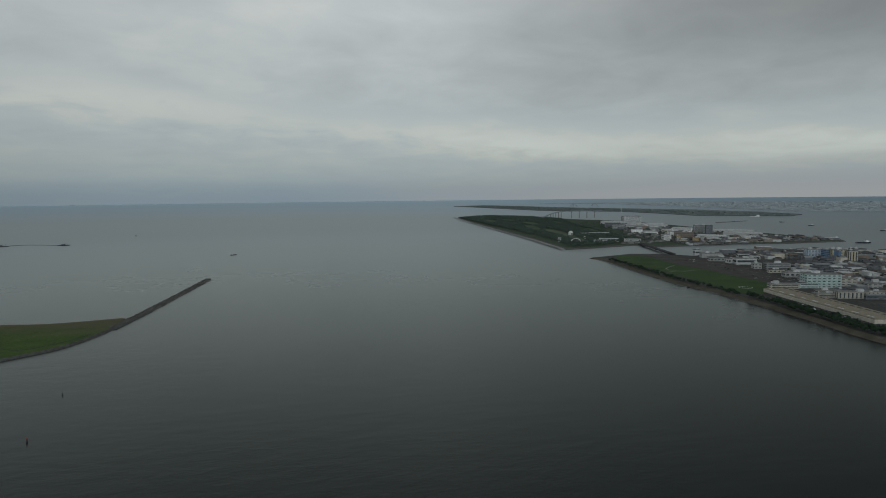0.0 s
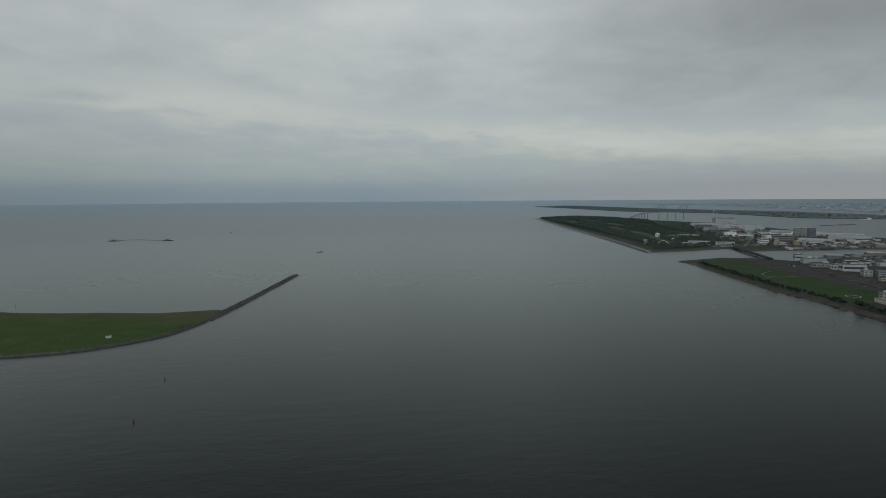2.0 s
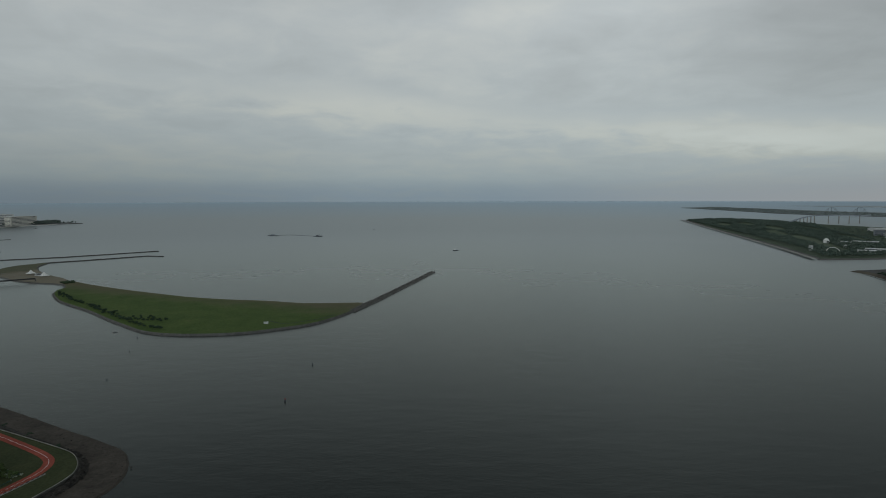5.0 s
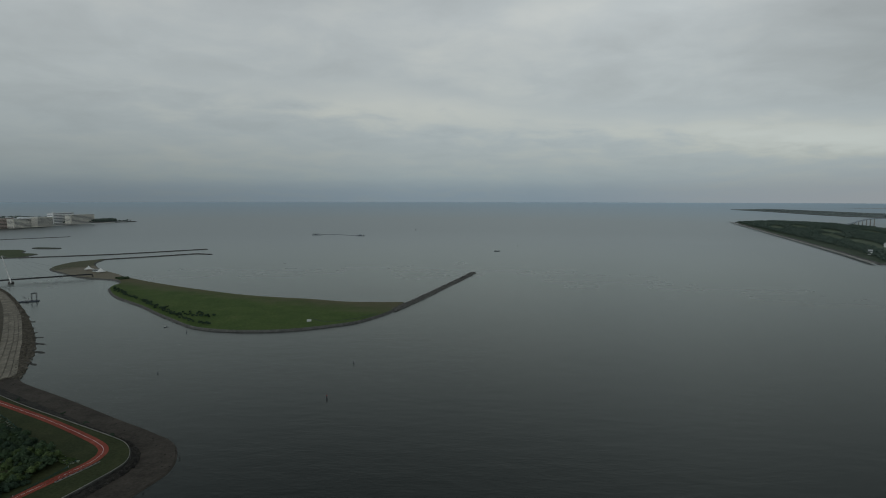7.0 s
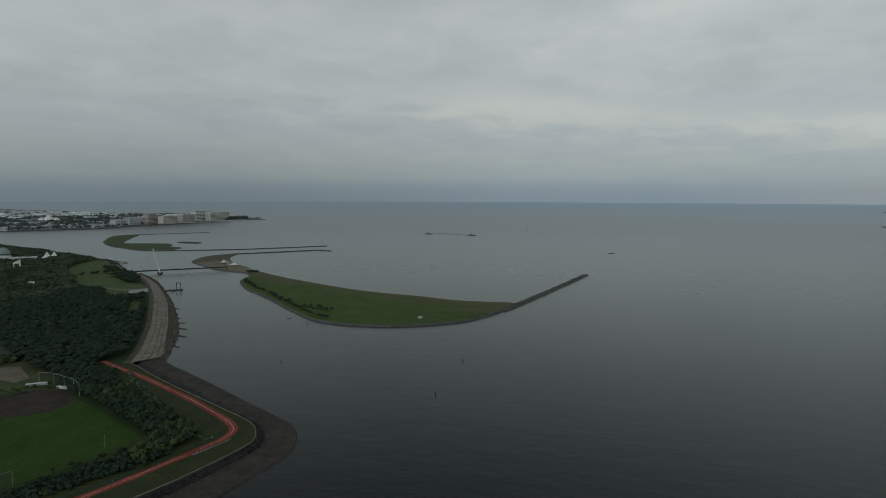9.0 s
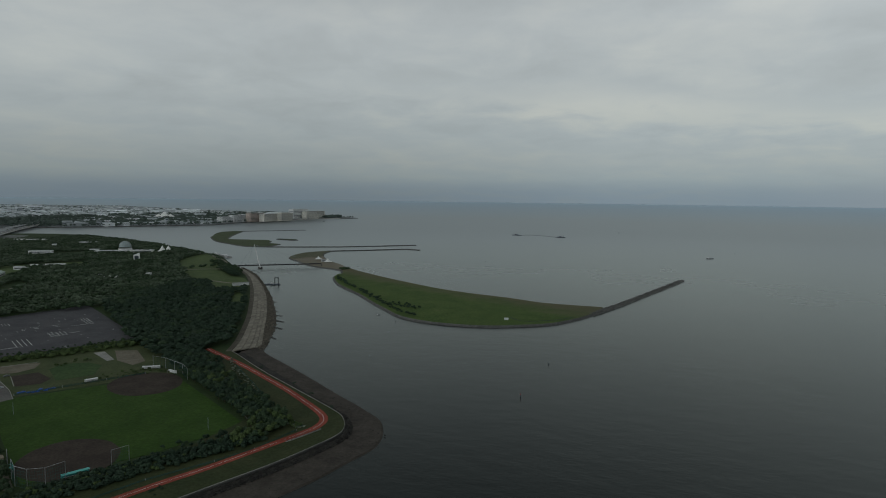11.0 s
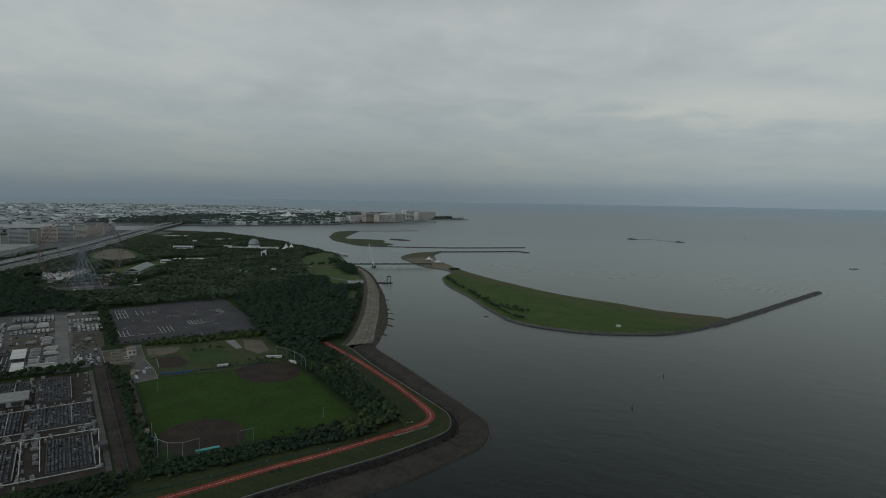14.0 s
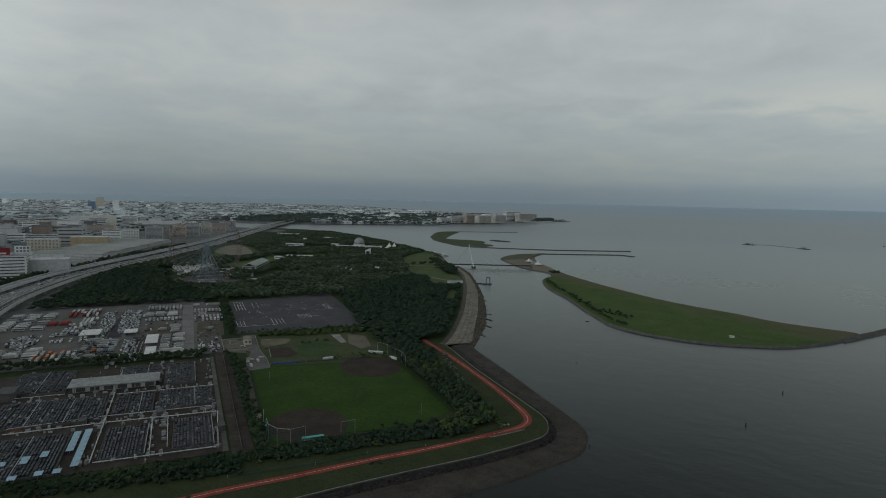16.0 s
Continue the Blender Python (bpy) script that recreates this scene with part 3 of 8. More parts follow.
# the sandy islet with the tents
ISLET = [(-894, 1209), (-916, 1262), (-927, 1327), (-913, 1373), (-896, 1402), (-880, 1380), (-856, 1313), (-798, 1231), (-743, 1174), (-687, 1126),
         (-655, 1088), (-640, 1060), (-620, 1026), (-662, 1046), (-714, 1063), (-759, 1087), (-815, 1134), (-859, 1167)]
CRESCENT_GRASS = material("dull_island_grass", (0.056, 0.076, 0.036), (0.080, 0.098, 0.050), 30, c=(0.11, 0.115, 0.07), fine=3.0)
ISLET_GRASS = material("islet_grass", (0.086, 0.094, 0.054), (0.118, 0.116, 0.074), 30, c=(0.16, 0.145, 0.105), fine=3.0,
                       dry=(0.93, -0.36, -1216.0, 30.0, (0.20, 0.18, 0.135)))
ground("ground", smooth(ISLET, 3), 2.0, ISLET_GRASS, "sandy islet with rough grass", "island", ROCK, 3.0, rim=5)

# the far crescent island and its companion
CRESCENT = [(-1546, 1642), (-1620, 1735), (-1689, 1821), (-1740, 1923), (-1703, 1998), (-1596, 1840), (-1504, 1705), (-1430, 1615), (-1362, 1625),
            (-1291, 1638), (-1247, 1605), (-1207, 1545), (-1152, 1525), (-1137, 1483), (-1127, 1418), (-1195, 1401), (-1308, 1457), (-1401, 1510)]
ground("ground", smooth(CRESCENT, 3), 2.0, CRESCENT_GRASS, "far crescent island with dull green grass", "island", ROCK, 3.0, rim=6)
ground("ground", smooth([(-1300, 1690), (-1260, 1672), (-1214, 1678), (-1212, 1700), (-1260, 1712), (-1296, 1712)], 3), 2.6, PARK,
       "small dark green islet", "island", ROCK, 3.4, rim=4)


def breakwater(line, width, z, label):
    pts = [(x, y) for x, y in line]
    left, right = [], []
    for i, (x, y) in enumerate(pts):
        a, b = Vector(pts[max(i - 1, 0)]), Vector(pts[min(i + 1, len(pts) - 1)])
        d = (b - a).normalized()
        left.append((x - d.y * width, y + d.x * width))
        right.append((x + d.y * width, y - d.x * width))
    return ground("ground", ragged(left + right[::-1], 1.0, 12), z, ROCK, label, "breakwater", ROCK, z + 1.2, rim=width * 0.45)


breakwater([(-1127, 1420), (-1040, 1468), (-945, 1528), (-860, 1612), (-775, 1702)], 5, 2.2, "long low dark stone breakwater")
breakwater([(-900, 1390), (-818, 1470), (-760, 1535), (-738, 1557), (-692, 1545)], 5, 2.2, "long low dark stone breakwater with a bent end")
breakwater([(-1708, 1996), (-1620, 2105), (-1543, 2216)], 5, 1.8, "far low stone breakwater")
jetty = breakwater([(-2236, 2960), (-2246, 3095), (-2222, 3355), (-2165, 3665)], 6, 3.0, "pale concrete jetty in front of the hotels")
jetty.data.materials[0] = jetty.data.materials[1] = PALE_CONCRETE

# ---------------------------------------------------------------- the land across the river
POINT = [(1658, 3891), (1334, 2817), (1143, 2147), (1021, 1720), (918, 1395), (1029, 1394), (1120, 1410), (1171, 1420), (1189, 1335), (1449, 1312),
         (1601, 1248), (1813, 1225), (1850, 1262), (1896, 1479), (2010, 1969), (2197, 2674), (2110, 3167), (2160, 3770), (1960, 4104)]
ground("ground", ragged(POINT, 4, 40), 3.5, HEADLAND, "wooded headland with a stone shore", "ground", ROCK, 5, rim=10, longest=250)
HELIPORT = [(840, 1182), (841, 1139), (802, 1009), (758, 873), (723, 765), (714, 697), (695, 627), (676, 564), (659, 510), (642, 461), (627, 419),
            (614, 372), (590, 200), (570, -100), (560, -700), (2200, -700), (2300, 300), (1900, 700), (1660, 900), (1500, 1060), (1330, 1160),
            (1180, 1150), (1085, 1105), (1066, 1169), (982, 1215), (879, 1191)]
ground("ground", ragged(HELIPORT, 3, 30), 3.2, WATERFRONT, "industrial waterfront with sheds and yards", "ground", BANK, 4.5, rim=14)
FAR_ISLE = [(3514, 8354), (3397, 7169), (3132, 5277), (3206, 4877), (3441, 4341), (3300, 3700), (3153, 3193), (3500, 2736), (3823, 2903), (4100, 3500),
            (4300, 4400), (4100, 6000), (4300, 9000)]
ground("ground", FAR_ISLE, 4.0, ISLE_FAR, "far low reclaimed island, its green paled as haze", "ground", ROCK, 5, longest=300)
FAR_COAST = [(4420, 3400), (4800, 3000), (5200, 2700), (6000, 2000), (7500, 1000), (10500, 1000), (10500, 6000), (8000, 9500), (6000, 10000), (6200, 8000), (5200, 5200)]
ground("ground", FAR_COAST, 4.0, TOWN_FAR, "haze-coloured far shore with low buildings", "ground", TOWN_FAR, 5, longest=500)


# ---------------------------------------------------------------- trees
def leaf_cloud(rng, n, lobes, size):
    """Small bent leaf clumps on the outsides of several lobes: (cx, cy, cz, rx, rz)."""
    V, F = [], []
    for i in range(n):
        cx, cy, cz, rx, rz = lobes[i % len(lobes)]
        while True:
            d = rng.normal(size=3)
            d /= np.linalg.norm(d)
            if d[2] > -0.55:
                break
        r = 0.80 + 0.24 * rng.random()
        c = np.array((cx + d[0] * rx * r, cy + d[1] * rx * r, cz + d[2] * rz * r))
        nrm = d + rng.normal(size=3) * 0.26
        nrm /= np.linalg.norm(nrm)
        u = np.cross(nrm, rng.normal(size=3))
        u /= np.linalg.norm(u)
        v = np.cross(nrm, u)
        s = size * (0.6 + 0.7 * rng.random())
        b = len(V)
        V += [c - u * s - v * s * 0.5, c + u * s * 0.9 - v * s * 0.6, c + u * s * 0.5 + v * s * 0.9 - nrm * s * 0.3, c - u * s * 0.7 + v * s * 0.7 - nrm * s * 0.35]
        F += [(b, b + 1, b + 2), (b, b + 2, b + 3)]
    return np.array(V), np.array(F)


def core(lobes, rng):
    """Rough inner masses, so that no sky shows through the middle."""
    V, F = [], []
    for cx, cy, cz, rx, rz in lobes:
        b = len(V)
        rows = ((0.75, 6), (0.1, 6), (-0.6, 6))
        for h, k in rows:
            w = math.sqrt(1 - h * h)
            for i in range(k):
                t = 2 * math.pi * (i + 0.5 * (h < 0.5)) / k
                q = 0.62 + 0.28 * rng.random()
                V.append((cx + math.cos(t) * rx * w * q, cy + math.sin(t) * rx * w * q, cz + h * rz * q))
        V.append((cx, cy, cz + rz * 0.85))
        for r in range(2):
            for i in range(6):
                j = (i + 1) % 6
                F += [(b + r * 6 + i, b + (r + 1) * 6 + i, b + (r + 1) * 6 + j), (b + r * 6 + i, b + (r + 1) * 6 + j, b + r * 6 + j)]
        F += [(b + i, b + (i + 1) % 6, b + 18) for i in range(6)]
    return np.array(V), np.array(F)


def crown_shape(seed, leaves, size, n_lobes):
    """A crown of unit scale: about 8 m across and 10 m high over its foot."""
    rng = np.random.default_rng(seed)
    lobes = [(0, 0, 6.3, 2.9, 3.0)]
    for i in range(n_lobes):
        t = 2 * math.pi * (i + rng.random() * 0.7) / n_lobes
        r = 1.6 + 1.3 * rng.random()
        lobes.append((math.cos(t) * r, math.sin(t) * r, 4.3 + 3.2 * rng.random(), 1.7 + 0.9 * rng.random(), 1.6 + 0.8 * rng.random()))
    a, f = leaf_cloud(rng, leaves, lobes, size)
    c, g = core(lobes, rng)
    return np.concatenate([a, c]), np.concatenate([f, g + len(a)])


CROWNS = [crown_shape(s, 130, 0.62, 5) for s in range(7)]
CROWNS_FAR = [crown_shape(20 + s, 46, 0.95, 4) for s in range(6)]
CROWNS_TINY = [crown_shape(40 + s, 16, 1.5, 2) for s in range(6)]


def shrub_shape(seed):
    rng = np.random.default_rng(seed)
    lobes = [(rng.normal() * 0.7, rng.normal() * 0.7, 0.7 + 0.5 * rng.random(), 1.1, 0.9) for _ in range(3)]
    a, f = leaf_cloud(rng, 46, lobes, 0.34)
    c, g = core(lobes, rng)
    return np.concatenate([a, c]), np.concatenate([f, g + len(a)])


SHRUBS = [shrub_shape(60 + s) for s in range(5)]


def scatter(poly, spacing, seed, holes=(), jitter=0.45):
    rng = random.Random(seed)
    xs, ys = [p[0] for p in poly], [p[1] for p in poly]
    out = []
    y = min(ys)
    row = 0
    while y < max(ys):
        x = min(xs) + (row % 2) * spacing / 2
        while x < max(xs):
            px, py = x + rng.uniform(-1, 1) * spacing * jitter, y + rng.uniform(-1, 1) * spacing * jitter
            if inside(px, py, poly) and not any(inside(px, py, h) for h in holes):
                out.append((px, py))
            x += spacing
        y += spacing * 0.87
        row += 1
    return out


def forest(poly, spacing, seed, label, chunks, scale=(0.8, 1.25), holes=(), z=3.0, mat=None, up=1.0, tones=None):
    rng = random.Random(seed + 500)
    pl = []
    for x, y in scatter(poly, spacing, seed, holes):
        s = rng.uniform(*scale)
        # stands of taller and lower trees
        s *= 0.85 + 0.4 * (0.5 + 0.5 * noise.noise(Vector((x / 60, y / 60, seed))))
        pl.append((rng.randrange(len(chunks)), x, y, z, rng.uniform(0, 6.28), s, s * rng.uniform(0.85, 1.15) * up))
    if mat or len(pl) < 150:
        return pour("trees", chunks, pl, mat or LEAF, label, "trees")
    groups = [[], [], []]
    for p in pl:
        v = noise.noise(Vector((p[1] / 45, p[2] / 45, seed + 9))) + rng.uniform(-.35, .35)
        groups[0 if v < -.12 else 2 if v > .3 else 1].append(p)
    for g, m, tone in zip(groups, tones or (LEAF_DARK, LEAF, LEAF_PALE), ("darkest stands of the ", "", "paler stands of the ")):
        if g:
            pour("trees", chunks, g, m, tone + label, "trees")

# ---------------------------------------------------------------- woods
LAWNS = [
    [(-1160, 476), (-1136, 504), (-1084, 482), (-1105, 453)],
    [(-887, 878), (-850, 910), (-862, 940), (-904, 985), (-997, 1080), (-1079, 1142), (-1102, 1137), (-1042, 1017), (-960, 930)],
    [(-880, 869), (-888, 900), (-835, 912), (-765, 862), (-718, 845), (-666, 792), (-634, 738), (-664, 713), (-729, 769), (-774, 777)],
    [(-945, 545), (-1020, 652), (-968, 632), (-872, 508)],
    [(-1402, 700), (-1560, 815), (-1580, 880), (-1440, 845), (-1290, 775), (-1230, 690), (-1320, 670)],
    [(-628, 716), (-606, 708), (-545, 636), (-530, 618), (-545, 612), (-585, 660)],
    [(-1290, 1090), (-1240, 1150), (-1200, 1120), (-1250, 1060)],
    [(-1400, 1010), (-1330, 1085), (-1300, 1060), (-1365, 985)],
    [(-985, 430), (-900, 430), (-870, 480), (-900, 510), (-985, 500)],
    [(-1120, 560), (-1040, 590), (-1150, 760), (-1225, 755)],
    [(-1255, 775), (-1190, 755), (-1125, 850), (-1200, 900)],
    [(-1490, 955), (-1400, 930), (-1330, 1000), (-1400, 1060)],
]
FAIR = [(-1165, 505), (-1060, 478), (-1045, 508), (-1120, 575), (-1200, 570)]
CLEARINGS = [FAIR, [(-1020, 570), (-1000, 600), (-1125, 715), (-1165, 700), (-1150, 670), (-1050, 580)]] + [[(x - r, y - r), (x + r, y - r), (x + r, y + r), (x - r, y + r)] for x, y, r in
             ((-934, 463, 34), (-1337, 1122, 34), (-1290, 1085, 26), (-1101, 952, 9), (-1227, 1148, 16), (-1000, 860, 8), (-980, 830, 7),
              (-1450, 1130, 14), (-1600, 1210, 14), (-1560, 1120, 12), (-1180, 880, 10), (-1240, 900, 12), (-1300, 880, 12), (-1150, 820, 9))]
WOOD_NEAR = [xy(-122, 128), xy(-60, 128), xy(-8, 128), xy(30, 132), xy(30, 150), xy(-40, 162), (-418, 444), (-414, 462), (-430, 487), (-481, 557), (-537, 630), (-611, 721), (-694, 812), (-785, 900),
             (-850, 945), (-760, 745), xy(-380, 160)]
forest(WOOD_NEAR, 7.4, 1, "dense dark green park wood of broadleaved trees", CROWNS, (0.95, 1.3), LAWNS + CLEARINGS, up=0.66, z=3.8, tones=(LEAF_DARK, LEAF_DARK, LEAF))
WOOD_FAR = [(-850, 945), (-930, 1025), (-1020, 1105), (-1180, 1190), (-1400, 1290), (-1700, 1400), (-1930, 1440), (-1900, 1270), (-1700, 1080), (-1480, 850),
            (-1300, 690), (-1130, 560), (-960, 420), xy(-345, -8), xy(-345, 150), (-760, 745)]
forest(WOOD_FAR, 9.0, 2, "park wood stretching away towards the bay", CROWNS_FAR, (0.95, 1.28), LAWNS + CLEARINGS, up=0.62, z=3.8, tones=(LEAF, LEAF_MID, LEAF_HAZED))
WOOD_WEST = [xy(-336, -8), xy(-338, -120), xy(-330, -190), (-830, 190), (-880, 225), (-985, 285), (-1100, 355), (-1215, 445), (-1170, 520), (-1000, 420), (-860, 400)]
forest(WOOD_WEST, 8.0, 4, "dark trees between the depot and the railway", CROWNS, (0.95, 1.3), LAWNS + CLEARINGS, up=0.7, z=3.8, tones=(LEAF_DARK, LEAF_DARK, LEAF))
HEADLAND_WOOD = [(1640, 3800), (1380, 2850), (1190, 2140), (1075, 1720), (960, 1430), (1100, 1440), (1300, 1600), (1500, 2000), (1800, 2700), (2060, 3170), (2090, 3700), (1950, 4000)]
FAIRWAYS = [[(x + 80 * math.cos(t) * w + 90 * math.sin(t), y + 230 * math.sin(t) + 30 * math.cos(t)) for t in (0, .8, 1.6, 2.4, 3.1, 3.9, 4.7, 5.5)]
            for x, y, w in ((1180, 1750, .5), (1300, 2050, .6), (1400, 2400, .6), (1500, 2100, .5), (1600, 2750, .7), (1700, 3200, .7), (1750, 2700, .5), (1560, 3150, .6))]
forest(HEADLAND_WOOD, 12, 3, "trees covering the headland, foliage greyed as haze", CROWNS_TINY, (0.8, 1.25), FAIRWAYS, mat=LEAF_GREY_HAZE, up=0.9)
forest([(1130, 1440), (1300, 1560), (1500, 1960), (1800, 2660), (2080, 2700), (1960, 2100), (1840, 1650), (1500, 1520), (1300, 1420)], 34, 8, "scattered trees between the headland works", CROWNS_FAR, (0.6, 1.0), mat=LEAF_GREY_HAZE)
STRIPS = [
    ([xy(-50, -22), xy(-10, -15), xy(150, -14), xy(172, -12), xy(172, -6), xy(100, -7), xy(-14, -7), xy(-50, -14)], 4.6, (0.42, 0.66)),
    ([xy(-340, -11), xy(-124, -12), xy(-124, -2), xy(-340, -2)], 5.2, (0.45, 0.7)),
    ([xy(-60, -190), xy(-47, -190), xy(-47, -40), xy(-60, -30)], 5.0, (0.5, 0.75)),
    ([xy(172, -330), xy(192, -330), xy(190, -40), xy(184, 10), xy(172, 0)], 4.4, (0.26, 0.42)),
    ([xy(-140, 2), xy(-128, 2), xy(-126, 140), xy(-138, 140)], 5.4, (0.16, 0.34)),
    ([xy(-220, -236), xy(-45, -192), xy(-45, -215), xy(-200, -262)], 6.0, (0.6, 0.9)),
]
CORNER = [(-380, 410), (-341, 378), (-300, 354), (-262, 334), (-226, 311), (-229, 288), (-236, 268), (-246, 276), (-250, 301), (-300, 328), (-378, 366), (-405, 395)]
STRIPS.append((CORNER, 4.8, (0.5, 0.78)))
for i, (poly, gap, sc) in enumerate(STRIPS):
    forest(poly, gap, 30 + i, "dense dark green hedge of shrubs and small trees", CROWNS, sc)
SHORE_LINE = smooth([(848, 1110), (815, 1000), (773, 872), (742, 770), (728, 690), (712, 630)], 6, False)
SHORE_LINE_2 = smooth([(712, 622), (709, 598), (704, 575), (693, 545), (678, 508), (664, 465), (650, 425), (640, 385)], 6, False)


def avenue(line, gap, seed, label, scale, spread=3.0, chunks=None, mat=None):
    rng = random.Random(seed)
    pl = []
    for (x0, y0), (x1, y1) in zip(line, line[1:]):
        n = max(1, int(math.hypot(x1 - x0, y1 - y0) / gap))
        for i in range(n):
            if rng.random() < 0.12:
                continue
            t = (i + rng.random()) / n
            s = rng.uniform(*scale)
            pl.append((rng.randrange(len(chunks or CROWNS)), x0 + (x1 - x0) * t + rng.uniform(-spread, spread), y0 + (y1 - y0) * t + rng.uniform(-spread, spread),
                       3.0, rng.uniform(0, 6.28), s, s * rng.uniform(0.8, 1.1)))
    return pour("trees", chunks or CROWNS, pl, mat or LEAF, label, "trees")


avenue(SHORE_LINE, 2.8, 71, "belt of low dark trees along the airfield shore", (0.45, 0.85), 5, None, LEAF_DARK)
avenue(SHORE_LINE_2, 2.0, 72, "thick belt of dark trees beside a long shed", (0.6, 1.15), 6, None, LEAF_DARK)


avenue([(-945, 1018), (-905, 988), (-842, 947), (-788, 903), (-757, 874)], 2.4, 73, "belt of dark trees between the lawns and the shore", (0.8, 1.1), 8)
avenue([(-905, 905), (-892, 935), (-880, 955)], 4, 74, "clump of dark trees on the lawn", (0.8, 1.05), 7)

# ---------------------------------------------------------------- sports ground
def road_area(name, corners, z, mat, label, category="pavement"):
    return ground(name, [xy(*c) for c in corners], z, mat, label, category, mat, 0.6)


road_area("pavement", [(-334, 0), (-134, -3), (-137, 139), (-372, 145)], 3.12, LOT, "empty grey asphalt car park with worn white marks")
road_area("pavement", [(-330, -12), (-60, -20), (-49, -187), (-236, -240), (-325, -180)], 3.30, DEPOT, "asphalt vehicle depot yard")
road_area("ground", [(-45, -32), (167, -30), (172, -330), (-20, -330)], 3.24, WORKS, "stained concrete water treatment works")
road_area("road", [(-60, -27), (172, -26), (172, -14), (-60, -14)], 3.2, WORKS, "narrow service road beside the sports ground")
road_area("ground", [(0, 0), (160, -3), (164, 60), (158, 117), (18, 121)], 3.15, GRASS, "mown green playing field", "lawn")
for cx, cy, rx, ry, turn, label in ((141, 22, 29, 25, 0.3, "bare brown dirt infield worn into the grass"), (27, 96, 31, 26, 0.2, "bare brown dirt infield at the field corner")):
    pts = [xy(cx + rx * math.cos(t + turn), cy + ry * math.sin(t + turn)) for t in [2 * math.pi * i / 40 for i in range(40)]]
    ground("ground", ragged(pts, 0.8, 3), 3.21, DIRT, label, "infield", DIRT, 0.3)
# scrub, gravel and paths between the field and the car park
road_area("ground", [(-124, 0), (-4, 0), (14, 121), (20, 135), (-124, 140)], 3.1, VERGE, "rough grass and scrub", "grass")
for lift, (corners, mat, label) in enumerate((
        ([(-108, -19), (-101, 8), (-56, 6), (-52, -2), (-62, -19)], GRAVEL, "beige gravel forecourt"),
        ([(-124, 4), (-122, 14), (-100, 13), (-62, 12), (-22, 15), (4, 14), (8, -4), (-20, -3), (-56, 5), (-102, 8)], DEPOT, "worn grey asphalt drive beside the field"),
        ([(-98, 18), (-96, 36), (-92, 47), (-76, 40), (-70, 26), (-75, 16)], GRAVEL, "beige gravel patch in the scrub"),
        ([(-62, 22), (-28, 20), (-24, 36), (-34, 44), (-60, 40)], DIRT, "brown bare earth patch"),
        ([(-64, 48), (-76, 60), (-66, 78), (-50, 84), (-24, 72), (-26, 46)], AIRFIELD, "low green grassy mound"),
        ([(-100, 89), (-98, 98), (-63, 97), (-62, 91)], CONCRETE, "short grey concrete slab in the grass"),
        ([(-96, 106), (-84, 122), (-40, 116), (-34, 104), (-58, 98)], GRAVEL, "sandy worn clearing"))):
    pts = spin([xy(*c) for c in corners])
    ground("pavement", pts, 3.15 + 0.02 * lift, mat, label, "path", mat, 0.3)

road_area("pavement", [(-4, -2.5), (162, -6), (162, -10), (-4, -8)], 3.17, BANK, "narrow brown earth path beside the hedge")
VERGE_POLY = smooth(SEAWALL, 3, False) + [xy(-40, 155), xy(150, 122), xy(176, 60), xy(182, -20), (-420, -100)]
ground("ground", VERGE_POLY, 3.6, VERGE_DARK, "worn grass verge along the sea wall", "verge", DARK_CONCRETE, 4)
TRACK_LINE = smooth([(-340, -100), (-300, 20), (-272, 126), (-258, 167), (-242, 215), (-232, 241), (-223, 270), (-214, 300), (-211, 314), (-214, 326), (-224, 336),
                     (-249, 352), (-276, 368), (-308, 385), (-353, 408), (-389, 424), (-417, 437)], 4, False)
track = empty("pavement", pose(0, 0, 0), "red running path with a white centre line", "path", kind="structure")
part("surface", ribbon(bmesh.new(), TRACK_LINE, -2.75, 2.75, 3.72, 0.1), TRACK, track)
part("centre_line", ribbon(bmesh.new(), TRACK_LINE, -0.10, 0.10, 3.735), WHITE, track, "thin white painted line")
COPING = smooth(SEAWALL, 4, False)
wall = empty("wall_sea", pose(0, 0, 0), "low concrete sea wall with a pale coping and dark armour stones", "sea wall", kind="structure")
part("coping", ribbon(bmesh.new(), COPING, 0.2, 0.42, 3.95, 0.7), CONCRETE, wall, "pale narrow concrete coping")
part("footing", ribbon(bmesh.new(), COPING, -0.9, 0.0, 2.0, 3.0), DARK_CONCRETE, wall)


def stone_shape(seed):
    rng = np.random.default_rng(seed)
    v = np.array([(x, y, z) for z in (-0.5, 0.5) for x, y in ((-.5, -.5), (.5, -.5), (.5, .5), (-.5, .5))]) * (1, 1, 0.75)
    v = v * (0.75 + 0.4 * rng.random((8, 1))) + rng.normal(size=(8, 3)) * 0.07
    f = [(0, 2, 1), (0, 3, 2), (4, 5, 6), (4, 6, 7), (0, 1, 5), (0, 5, 4), (1, 2, 6), (1, 6, 5), (2, 3, 7), (2, 7, 6), (3, 0, 4), (3, 4, 7)]
    return v, np.array(f)


STONES = [stone_shape(90 + s) for s in range(8)]


